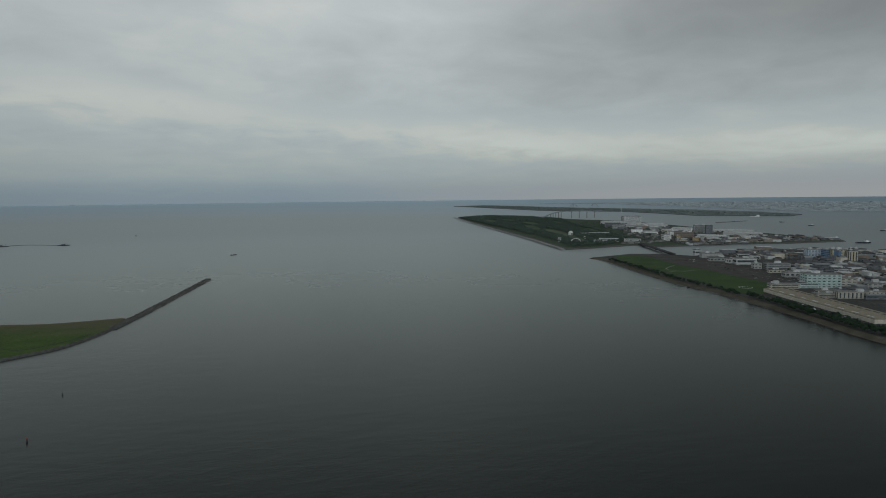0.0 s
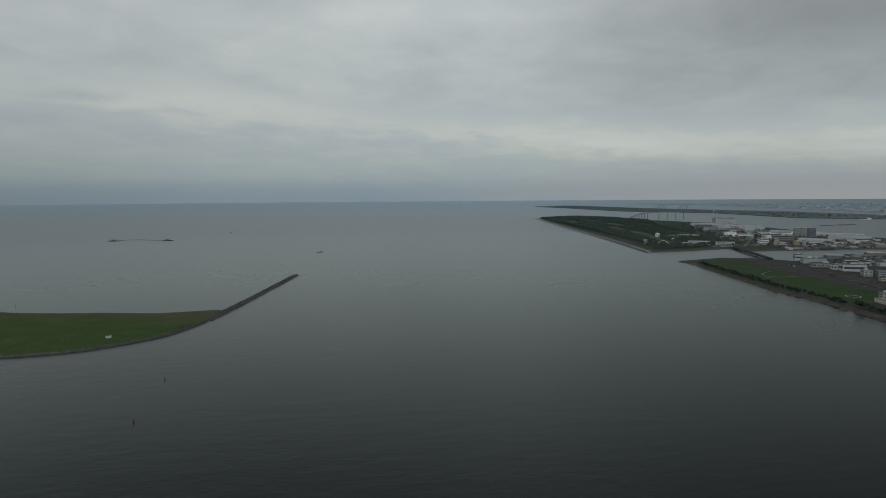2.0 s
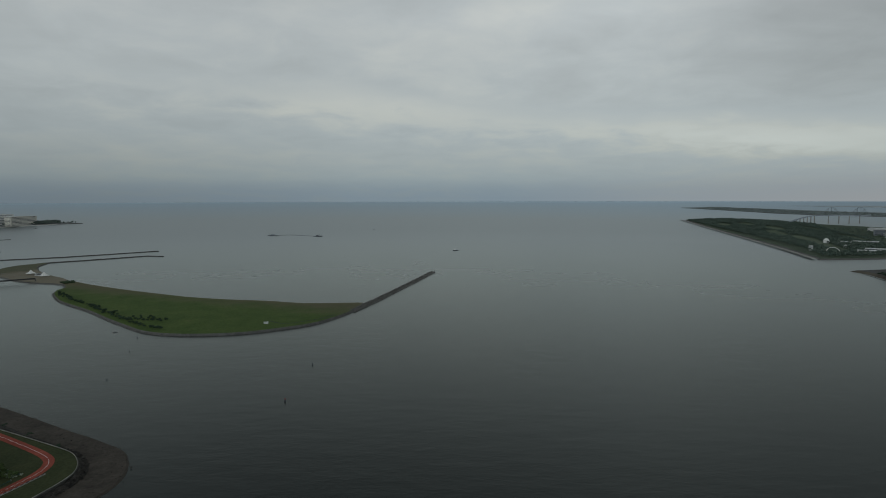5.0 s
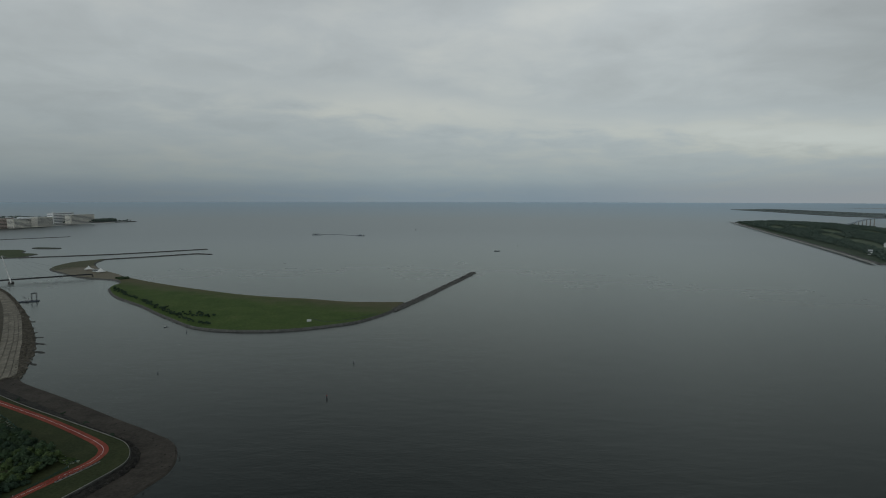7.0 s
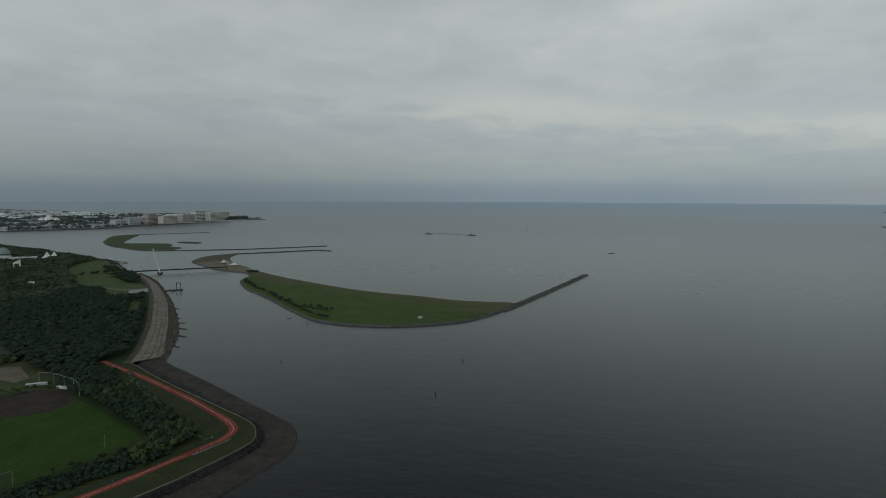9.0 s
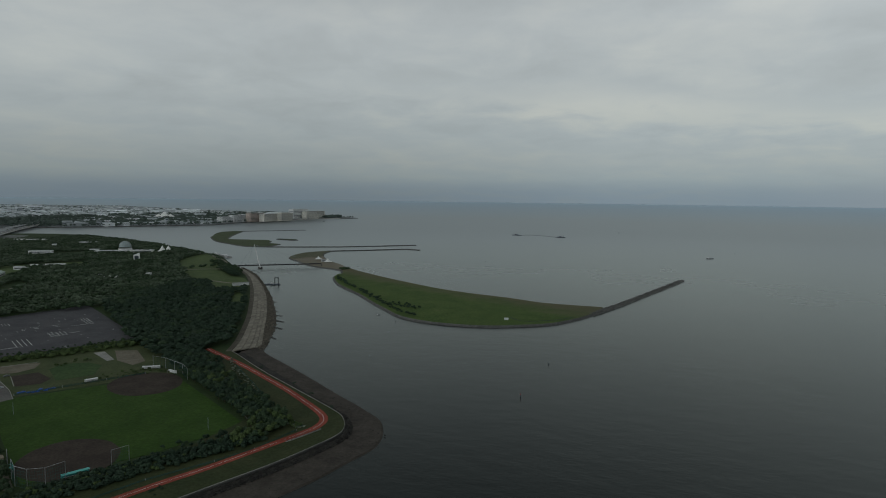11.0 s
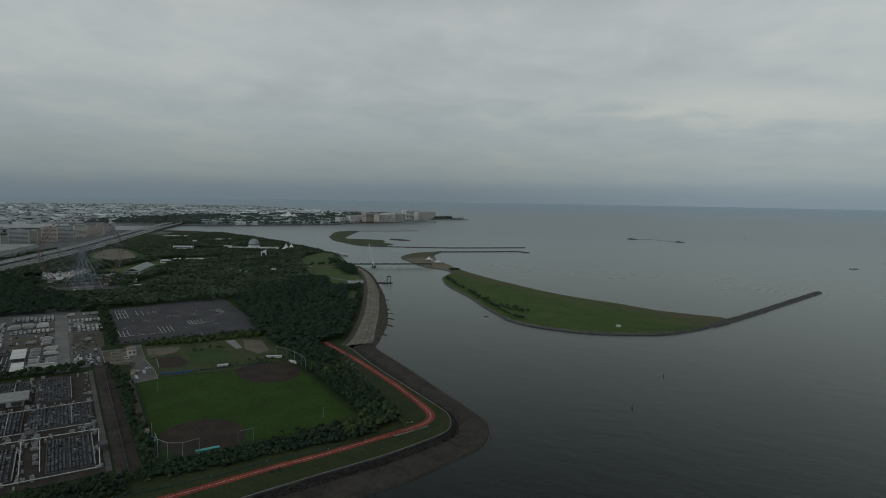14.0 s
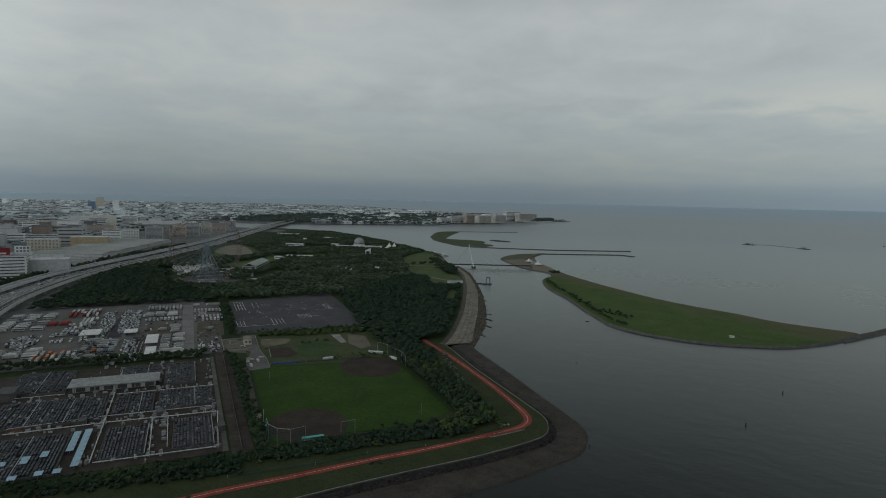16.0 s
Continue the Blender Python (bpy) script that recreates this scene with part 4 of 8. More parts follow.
def stones_along(line, w0, w1, gap, z0, z1, size, seed, label, parent=None, rows=3, mat=None):
    """Armour stones in rows between two offsets to the left of a line, falling from z0 to z1."""
    rng = random.Random(seed)
    pl = []
    for (x0, y0), (x1, y1) in zip(line, line[1:]):
        d = math.hypot(x1 - x0, y1 - y0)
        if d < 0.01:
            continue
        nx, ny = -(y1 - y0) / d, (x1 - x0) / d
        n = max(1, int(d / gap))
        for i in range(n):
            for r in range(rows):
                t, w = (i + rng.random()) / n, (r + rng.random()) / rows
                o = w0 + (w1 - w0) * w
                s = size * rng.uniform(0.6, 1.35)
                pl.append((rng.randrange(8), x0 + (x1 - x0) * t + nx * o, y0 + (y1 - y0) * t + ny * o, z0 + (z1 - z0) * w + rng.uniform(-.15, .2),
                           rng.uniform(0, 6.28), s, s))
    return pour("armour_stones", STONES, pl, mat or ROCK, label, "stones", parent=parent)


stones_along(smooth(SEAWALL[2:], 4, False), -0.8, -4.8, 1.1, 2.0, 0.8, 0.85, 5, "dark grey armour stones at the foot of the sea wall", rows=5, mat=DARK_ROCK)
slope = bmesh.new()
SLOPE = smooth(SEAWALL[2:], 4, False)
rows_s = []
for i, (x, y) in enumerate(SLOPE):
    d = (Vector(SLOPE[min(i + 1, len(SLOPE) - 1)]) - Vector(SLOPE[max(i - 1, 0)])).normalized()
    wide = 4.6 + 6.0 * min(1.0, max(0.0, (-x - 225) / 90)) + 0.5 * math.sin(i * 1.7)
    rows_s.append([slope.verts.new((x + d.y * w, y - d.x * w, z)) for w, z in ((0.5, 2.3), (wide * 0.55, 1.5), (wide, 0.72))])
for r, s in zip(rows_s, rows_s[1:]):
    for j in range(2):
        slope.faces.new((r[j], r[j + 1], s[j + 1], s[j]))
bmesh.ops.recalc_face_normals(slope, faces=slope.faces)
part("armour_slope", slope, DARK_ROCK, wall, "dark wet rubble slope")
stones_along(spin(smooth(ISLAND, 3))[:], 0.3, 3.8, 2.2, -0.3, 1.6, 0.7, 6, "grey-brown rim stones of the meadow island", rows=3)
stones_along(SPIT, -4.0, 4.0, 1.8, 1.9, 1.9, 1.5, 7, "dark stones of the breakwater", rows=4)
stones_along(smooth(APRON, 3, False)[12:], 1, 14, 7.0, 0.7, 0.75, 0.5, 8, "rubble scattered over the mud", rows=3, mat=DARK_ROCK)

# ---------------------------------------------------------------- stone terraces along the wood
terrace = empty("pavement", pose(0, 0, 0), "pale stepped stone terraces going down to the water", "terrace", kind="structure")
T_IN, T_MID, T_OUT = (smooth(line, 12, False) for line in (TERRACE_IN, TERRACE_MID, TERRACE_OUT))
n_t = 72
def on_line(line, u):
    seg = [math.dist(a, b) for a, b in zip(line, line[1:])]
    d = u * sum(seg)
    for (a, b), s in zip(zip(line, line[1:]), seg):
        if d <= s:
            return Vector(a).lerp(Vector(b), d / max(s, 1e-9))
        d -= s
    return Vector(line[-1])


ROWS_T = ((0.00, 0.30, 3.05), (0.306, 0.58, 2.55), (0.587, 0.80, 2.05), (0.808, 1.0, 1.5))
edge_in = [on_line(T_IN, i / n_t) for i in range(n_t + 1)]
edge_mid = [on_line(T_MID, i / n_t) for i in range(n_t + 1)]
edge_out = [on_line(T_OUT, i / n_t) for i in range(n_t + 1)]
rng = random.Random(12)
base = bmesh.new()
vs = [[base.verts.new((*a, 2.7)), base.verts.new((*c, 0.9)), base.verts.new((*b, -1.0))] for a, c, b in zip(edge_in, edge_mid, edge_out)]
for r, s in zip(vs, vs[1:]):
    for j in range(2):
        base.faces.new((r[j], r[j + 1], s[j + 1], s[j]))
part("bedding", base, DARK_CONCRETE, terrace, "dark stained concrete bedding")
for i in range(n_t):
    for w0, w1, z in ROWS_T:
        a, b, c, d = edge_in[i].lerp(edge_mid[i], w0), edge_in[i].lerp(edge_mid[i], w1), edge_in[i + 1].lerp(edge_mid[i + 1], w1), edge_in[i + 1].lerp(edge_mid[i + 1], w0)
        mid = (a + b + c + d) / 4
        q = [p.lerp(mid, 0.010) for p in (a, b, c, d)]
        zz = z + rng.uniform(-0.06, 0.06)
        bm = bmesh.new()
        lo = [bm.verts.new((*p, zz - 0.9)) for p in q]
        hi = [bm.verts.new((*p.lerp(mid, 0.02), zz)) for p in q]
        bm.faces.new(hi)
        for j in range(4):
            bm.faces.new((lo[j], lo[(j + 1) % 4], hi[(j + 1) % 4], hi[j]))
        bmesh.ops.recalc_face_normals(bm, faces=bm.faces)
        part("slab", bm, STONE, terrace)
bm = bmesh.new()
ribbon(bm, [tuple(p) for p in edge_in], 0.2, 5.5, 3.12, 0.3)
tagged(new("pavement", mesh_of("path", bm, BANK)), "brown earth path between the wood and the terraces", "path", kind="structure")
for w, size in ((0.2, 1.2), (0.5, 1.5), (0.8, 1.3)):
    stones_along([tuple(a.lerp(b, w)) for a, b in zip(edge_mid, edge_out)], 2.6, -2.6, 2.0, 1.2 - w, 0.9 - w, size, 9 + int(w * 10), "brown riprap at the foot of the terraces", rows=3, mat=RIPRAP)
for i in range(8):
    k = 4 + i * 4 + rng.randrange(4)
    p, q = edge_mid[k].lerp(edge_out[k], 0.7), edge_mid[k + rng.randrange(2)].lerp(edge_out[k], 1.25 + rng.random() * 0.5)
    stones_along([tuple(p), tuple(q)], -1.5, 1.5, 1.6, 0.3, 0.0, 1.0, 200 + i, "short rubble groyne reaching into the water", rows=3)

# ---------------------------------------------------------------- paints and claddings
def paint(name, c, var=0.12, rough=0.6, per=0.1, size=5.0, metal=0.0):
    a = tuple(v * (1 - var) for v in c)
    b = tuple(min(v * (1 + var), 0.85) for v in c)
    return material(name, a, b, size, rough=rough, fine=size / 8, per_object=per, bump=0.1, metal=metal)


WALL_WHITE = paint("white_render", (0.76, 0.77, 0.76))
WALL_BEIGE = paint("beige_tile_cladding", (0.56, 0.52, 0.45))
WALL_HOTEL = paint("cream_hotel_render", (0.70, 0.67, 0.60))
WALL_PINK = paint("pinkish_render", (0.58, 0.48, 0.42))
WALL_TAN = paint("tan_cladding", (0.50, 0.40, 0.27))
WALL_GREY = paint("grey_panel", (0.50, 0.51, 0.515))
WALL_DULL = paint("dull_weathered_panel", (0.35, 0.355, 0.35), 0.16)
WALL_CREAM = paint("weathered_cream_render", (0.44, 0.42, 0.37), 0.16)
WALL_ICE = paint("pale_blue_render", (0.46, 0.53, 0.60), 0.12)
WALL_SAND = paint("sand_render", (0.47, 0.43, 0.33), 0.14)
WALL_SLATE = paint("slate_panel", (0.18, 0.195, 0.22))
WALL_TEAL = paint("pale_teal_render", (0.45, 0.57, 0.55))
WALL_BLUE = paint("blue_panel", (0.16, 0.24, 0.36))
WALL_YELLOW = paint("ochre_panel", (0.30, 0.235, 0.14), 0.25)
WALL_BROWN = paint("brown_brick", (0.28, 0.225, 0.195))
ROOF_GREY = paint("grey_flat_roof", (0.28, 0.285, 0.285), 0.2)
ROOF_PALE = paint("pale_metal_roof", (0.56, 0.57, 0.57), 0.15)
ROOF_WORN = paint("worn_works_roof", (0.19, 0.19, 0.185), 0.25)
ROOF_DARK = paint("dark_roof", (0.10, 0.10, 0.105), 0.2)
ROOF_TAN = paint("weathered_tan_roof", (0.27, 0.235, 0.175), 0.18)
RED_PAINT = paint("red_paint", (0.28, 0.045, 0.045), 0.15, 0.5)
BLUE_PAINT = paint("blue_tarpaulin", (0.03, 0.09, 0.35), 0.15, 0.5)
TEAL_PAINT = paint("teal_sheet", (0.10, 0.42, 0.38), 0.1, 0.5)
ORANGE_PAINT = paint("orange_paint", (0.50, 0.16, 0.04), 0.1, 0.5)
TENT = paint("white_tent_membrane", (0.74, 0.74, 0.72), 0.05, 0.6)
COVER_BLUE = paint("pale_blue_cover", (0.32, 0.48, 0.58), 0.1, 0.45, 0.08)
COVER_DARK = material("dark_tank_cover", (0.050, 0.055, 0.064), (0.085, 0.090, 0.10), 9, rough=0.45, fine=0.8, per_island=0.35)
NET = paint("green_net", (0.035, 0.085, 0.075), 0.1, 0.8)
RUBBER = paint("black_rubber", (0.02, 0.02, 0.02), 0.1, 0.8)
HULL = paint("dark_hull_paint", (0.05, 0.06, 0.075), 0.2, 0.5)
GLASS_DOME = paint("greenish_dome_glass", (0.36, 0.43, 0.43), 0.1, 0.15)


def bx(x0, x1, y0, y1, z0, z1, bevel=0.0):
    bm = bmesh.new()
    box(bm, x0, x1, y0, y1, z0, z1, bevel)
    return bm


# ---------------------------------------------------------------- buildings
def building(x, y, w, d, h, turn, label, wall, roof=None, floors=3, name="building", group="", z=3.1, plant=0, style="band", glass=None, gable=0.0):
    """x, y: the middle; w along its own x, d along its own y. Windows go only on the sides that face the camera."""
    k = shrink(x, y)
    p = far(x, y, z)
    if name == "building":
        name = "works_shed" if gable else "town_block" if h > 19 else "works_building" if floors < 3 else "office_block"
    th = empty(name, Matrix.Translation(p) @ Matrix.Rotation(radians(turn), 4, "Z") @ Matrix.Scale(k, 4), label, "building", group)
    th.matrix_basis = Matrix.LocRotScale(p, Euler((0, 0, radians(turn))), (k, k, k))
    part("wall", bx(-w / 2, w / 2, -d / 2, d / 2, -1.0, h, 0), wall, th)
    rm = roof or ROOF_GREY
    bm = bmesh.new()
    if gable:
        prof = [(-d / 2 - 0.4, h), (0, h + gable), (d / 2 + 0.4, h), (d / 2 + 0.4, h + 0.5), (0, h + gable + 0.5), (-d / 2 - 0.4, h + 0.5)]
        a = [bm.verts.new((-w / 2 - 0.4, q, zz)) for q, zz in prof]
        b = [bm.verts.new((w / 2 + 0.4, q, zz)) for q, zz in prof]
        bm.faces.new(a), bm.faces.new(b[::-1])
        for i in range(6):
            bm.faces.new((a[i], b[i], b[(i + 1) % 6], a[(i + 1) % 6]))
        bmesh.ops.recalc_face_normals(bm, faces=bm.faces)
    else:
        box(bm, -w / 2 - 0.25, w / 2 + 0.25, -d / 2 - 0.25, d / 2 + 0.25, h, h + 0.9, 0.2)
    roof_ob = part("roof", bm, rm, th)
    rng = random.Random(int(x * 7 + y * 13))
    for i in range(plant):
        a, b = rng.uniform(-w * .35, w * .35), rng.uniform(-d * .3, d * .3)
        s = rng.uniform(0.06, 0.14) * min(w, 40)
        part("roof_plant", bx(a - s, a + s, b - s * .7, b + s * .7, h + 0.9, h + 0.9 + rng.uniform(2, 4.5), 0.1), WALL_GREY if i % 2 else ROOF_PALE, roof_ob)
    to_cam = Vector((-p.x, -p.y)).normalized()
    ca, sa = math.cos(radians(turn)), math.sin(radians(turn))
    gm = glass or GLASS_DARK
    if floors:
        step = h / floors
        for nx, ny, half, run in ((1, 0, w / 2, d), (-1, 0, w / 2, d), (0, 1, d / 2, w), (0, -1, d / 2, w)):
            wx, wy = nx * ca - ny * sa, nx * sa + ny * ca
            if wx * to_cam.x + wy * to_cam.y < 0.12:
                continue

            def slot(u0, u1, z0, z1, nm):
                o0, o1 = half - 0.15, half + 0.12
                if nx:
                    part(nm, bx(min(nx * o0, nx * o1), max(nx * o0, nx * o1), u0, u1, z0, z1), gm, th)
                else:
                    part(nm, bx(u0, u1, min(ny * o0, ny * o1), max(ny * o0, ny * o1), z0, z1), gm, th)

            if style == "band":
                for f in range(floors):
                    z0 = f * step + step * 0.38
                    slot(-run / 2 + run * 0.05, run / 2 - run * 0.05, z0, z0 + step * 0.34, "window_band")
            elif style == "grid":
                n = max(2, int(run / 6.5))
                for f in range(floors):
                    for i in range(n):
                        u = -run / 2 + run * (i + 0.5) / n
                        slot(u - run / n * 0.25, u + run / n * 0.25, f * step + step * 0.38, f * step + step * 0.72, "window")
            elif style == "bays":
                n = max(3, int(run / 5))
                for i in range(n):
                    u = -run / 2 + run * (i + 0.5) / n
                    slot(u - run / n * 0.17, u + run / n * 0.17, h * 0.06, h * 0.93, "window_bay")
    return th


GRID_TURN = -25
# towers and halls beyond the railway
ROOF_SHED = paint("weathered_ribbed_shed_roof", (0.33, 0.345, 0.325), 0.14, 0.7, 0.06, 24)
ROOF_HALL = paint("pale_green_hall_roof", (0.36, 0.42, 0.38), 0.12, 0.6, 0.0, 14)
for x, y, w, d, h, turn, lab, wl, rf, fl, st in (
        (-1186, 246, 58, 34, 36, 70, "white office block with ribbon windows and a red roof sign", WALL_WHITE, ROOF_GREY, 7, "band"),
        (-1268, 284, 34, 30, 30, 70, "white block with rows of small windows", WALL_WHITE, ROOF_PALE, 6, "grid"),
        (-1182, 306, 58, 36, 27, 70, "windowless light grey panel-clad block", WALL_GREY, ROOF_PALE, 0, "none"),
        (-1604, 405, 62, 26, 30, 66, "pale green block of flats with gridded balconies", WALL_BEIGE, ROOF_PALE, 9, "grid"),
        (-1880, 400, 70, 34, 27, 66, "white block with a blue end wall", WALL_WHITE, ROOF_PALE, 4, "band"),
        (-1935, 490, 78, 30, 20, 66, "long low white block of offices", WALL_WHITE, ROOF_PALE, 4, "band"),
        (-1970, 566, 56, 30, 27, 66, "blue-grey office block with pale bands", WALL_BLUE, ROOF_PALE, 5, "band"),
        (-1728, 540, 84, 34, 24, 64, "tan-sided warehouse with a pale top band", WALL_TAN, ROOF_PALE, 0, "none"),
        (-1810, 622, 46, 26, 36, 64, "white stepped office block with dark bands", WALL_WHITE, ROOF_GREY, 8, "band"),
        (-1888, 698, 48, 26, 32, 64, "white block with dark window bands", WALL_WHITE, ROOF_GREY, 7, "grid"),
        (-2275, 716, 150, 22, 25, 68, "long brownish slab of flats", WALL_PINK, ROOF_GREY, 7, "band"),
        (-2845, 858, 78, 50, 33, 68, "large white warehouse with a stepped roof", WALL_WHITE, ROOF_PALE, 0, "none"),
        (-2768, 918, 96, 46, 38, 68, "large cream distribution hall", WALL_HOTEL, ROOF_PALE, 0, "none"),
        (-2820, 1043, 62, 40, 32, 68, "white office block beside the halls", WALL_WHITE, ROOF_GREY, 6, "band"),
        (-2722, 1160, 250, 50, 13, 62, "very long white low hall by the river", WALL_WHITE, ROOF_PALE, 0, "none")):
    building(x, y, w, d, h, turn, lab, wl, rf, fl, style=st, plant=2)
for i, (x, y, w, h) in enumerate(((-1872, 762, 48, 39), (-1902, 812, 18, 35), (-1922, 862, 40, 42), (-1936, 912, 44, 44), (-2016, 996, 30, 42), (-2082, 1078, 50, 34), (-2150, 1150, 60, 36))):
    building(x, y, w, 16, h, 64, "tall beige block of flats with rows of balconies" if i % 3 else "tall grey block of flats with rows of balconies", (WALL_GREY, WALL_BEIGE, WALL_PINK)[i % 3], ROOF_GREY, 11, group="tower flats by the river", style="band", plant=2)
# the flat halls of the train depot, stepped along the expressway
for i in range(5):
    u = (i + 0.5) / 5
    building(-1452 - 340 * u, 403 + 300 * u, 150, 86, 8.0, 49, "wide low train shed with a pale ribbed roof", WALL_GREY, ROOF_SHED, 0, group="train sheds", gable=2.2)
for i in range(3):
    building(-1382 + 36 * i, 430 - 20 * i, 96 - 14 * i, 32, 6.5, 49, "narrow train shed with a dull grey roof", WALL_GREY, ROOF_GREY, 0, group="train sheds", gable=1.4)

# signs on the roofs
sign = empty("roof_sign", pose(-1178, 232, 39.9, 0, 0, 250), "large red advertising panel on the roof", "sign")
panel = part("panel", bx(-17, 17, -0.6, 0.6, 1, 13, 0.2), RED_PAINT, sign)
part("lettering_bar", bx(-12, 12, 0.6, 0.75, 2.5, 5.0), WHITE, panel, "white lettering bar")
for u in (-12, 0, 12):
    bm = bmesh.new()
    rod(bm, (u, -0.2, 0), (u, -0.2, 2), 0.5)
    part("post", bm, STEEL, sign)
sign = empty("roof_sign", pose(-1272, 288, 33.9, 0, 0, 70), "white roof sign with dark lettering bars", "sign")
panel = part("panel", bx(-12, 12, -0.6, 0.6, 0, 13, 0.2), WHITE, sign)
for u in (-8, -2.6, 2.6, 8):
    for zz in (2, 7.5):
        part("lettering_bar", bx(u - 1.8, u + 1.8, -0.8, -0.6, zz, zz + 3.6), WALL_SLATE, panel)

# hotels on the bay
HOTELS = [
    (-2292, 2583, 141, 34, 30, 85, "low white resort hotel wing with window bands", WALL_WHITE, "band"),
    (-2300, 2677, 132, 34, 37, 85, "white resort hotel with rows of balconies", WALL_WHITE, "band"),
    (-2276, 2774, 109, 34, 48, 85, "pinkish hotel block with many windows", WALL_PINK, "band"),
    (-2226, 2850, 150, 34, 42, 85, "broad cream resort hotel with rows of windows", WALL_HOTEL, "band"),
    (-2214, 2965, 96, 40, 47, 85, "taller cream end wing of the resort hotel", WALL_HOTEL, "bays"),
    (-2335, 3277, 155, 34, 61, 85, "white hotel block with a stepped top", WALL_WHITE, "band"),
    (-2267, 3344, 190, 34, 50, 85, "large pale resort hotel by the water", WALL_HOTEL, "band"),
]
for x, y, w, d, h, turn, lab, wl, st in HOTELS:
    building(x, y, w, d, h, turn, lab, wl, ROOF_PALE, 7, "hotel", "resort hotels on the bay", style=st, plant=3)

# across the river: airfield sheds and factories
for x, y, w, d, h, turn, lab, wl, st, fl in (
        (885, 637, 50, 22, 21, -28, "pale teal three-storey works building", WALL_TEAL, "grid", 5), (917, 620, 24, 20, 15, -28, "cream office block with square windows", WALL_CREAM, "grid", 4),
        (864, 643, 28, 14, 7.5, -28, "low pale teal annexe with a window band", WALL_TEAL, "band", 2), (828, 656, 42, 14, 6.5, -28, "low cream coloured workshop", WALL_CREAM, "band", 2),
        (816, 572, 42, 16, 4.8, -28, "low beige pavilion with stepped terraces", WALL_CREAM, "band", 1), (819, 578, 32, 12, 8.6, -28, "beige upper terrace of the pavilion", WALL_CREAM, "band", 2),
        (934, 584, 36, 18, 10.5, -28, "grey two-storey office block", WALL_DULL, "grid", 3), (842, 548, 64, 14, 9, -28, "long beige hall with an arcaded front", WALL_CREAM, "bays", 1),
        (1258, 924, 33, 20, 21, -28, "bluish white block of flats", WALL_ICE, "grid", 7), (1258, 894, 14, 20, 23, -28, "blue stair tower block", WALL_BLUE, "band", 6),
        (1268, 878, 29, 20, 24, -28, "cream and ochre block of flats", WALL_SAND, "grid", 7), (1240, 858, 5, 18, 24, -28, "blue end panel block of the flats", WALL_BLUE, "none", 0),
        (1253, 838, 17, 18, 25, -28, "brown and white narrow block of flats", WALL_SAND, "bays", 7),
        (1682, 1637, 22, 20, 34, -33, "dark slate glass office tower", WALL_SLATE, "band", 9), (1702, 1701, 40, 20, 31, -33, "grey concrete office tower", WALL_DULL, "band", 9),
        (1606, 1690, 68, 30, 23, -33, "white works building with dark window bands", WALL_WHITE, "band", 4), (1367, 1450, 13, 12, 18, -30, "ochre coloured silo house", WALL_YELLOW, "none", 0),
        (1352, 1436, 10, 12, 12, -30, "grey lower silo house", WALL_DULL, "none", 0), (1378, 1391, 16, 12, 15, -30, "ochre and grey plant house", WALL_YELLOW, "none", 0),
        (1391, 1378, 8, 8, 19, -30, "slim grey plant tower", WALL_DULL, "none", 0),
        (1103, 1108, 14, 18, 12, -28, "pale gate tower by the bridge", WALL_GREY, "band", 1), (1083, 1046, 45, 20, 10, -28, "grey panelled hangar with a flat roof", WALL_DULL, "none", 0),
        (1041, 986, 38, 20, 8, -28, "low grey hangar with dark doorways", WALL_DULL, "grid", 1), (1037, 940, 28, 18, 9.5, -28, "pale grey hangar with dark doors", WALL_GREY, "grid", 1),
        (1041, 916, 40, 22, 12.5, -28, "pale aircraft hangar with a flat roof", WALL_GREY, "band", 1), (998, 850, 14, 16, 10.5, -28, "small pale grey workshop", WALL_DULL, "grid", 2),
        (1024, 826, 44, 16, 11, -28, "grey office range with two window bands", WALL_DULL, "band", 3), (977, 790, 28, 10, 5.6, -28, "low front range with square windows", WALL_CREAM, "grid", 1),
        (953, 737, 32, 16, 8.6, -28, "low grey store with dark doorways", WALL_DULL, "grid", 1), (934, 700, 18, 12, 8, -28, "dull grey airfield office", WALL_DULL, "grid", 2),
        (2090, 2560, 90, 60, 34, -20, "grey works tower block", WALL_GREY, "band", 6)):
    building(x, y, w, d, h, turn, lab, wl, (ROOF_GREY, ROOF_WORN, ROOF_WORN, ROOF_DARK)[(x + y) % 4], fl, style=st, plant=2)
for i, (x, y, w, d, h) in enumerate(((1840, 1700, 190, 40, 10), (1800, 1830, 160, 60, 12), (1900, 2200, 150, 60, 14), (1760, 1560, 120, 40, 9), (1930, 2450, 180, 50, 13), (1560, 1500, 90, 40, 10))):
    building(x, y, w, d, h, -62, "long pale-roofed dock warehouse", WALL_GREY, ROOF_PALE, 0, group="dock warehouses", gable=2.0)

# the long shed behind the trees
shed = building(746, 530, 226, 36, 5.0, 69, "very long low shed with a weathered tan roof", WALL_BEIGE, ROOF_TAN, 0, "long_shed")
for i in range(16):
    u = -105 + i * 14
    part("roof_vent", bx(u - 4, u + 4, -12, -9.5, 5.9, 6.4), ROOF_DARK, shed)
for i in range(9):
    u = -100 + i * 25
    part("roof_vent", bx(u - 5, u + 5, 12, 14, 5.9, 6.4), ROOF_PALE, shed)

# generic town houses and works, each a small building of its own
rng = random.Random(77)
PAL = [WALL_WHITE, WALL_GREY, WALL_GREY, WALL_BEIGE, WALL_WHITE, WALL_GREY, WALL_BROWN, WALL_SLATE]
KINDS = {WALL_WHITE: "white", WALL_GREY: "grey", WALL_BEIGE: "beige", WALL_BROWN: "brown", WALL_SLATE: "dark slate"}


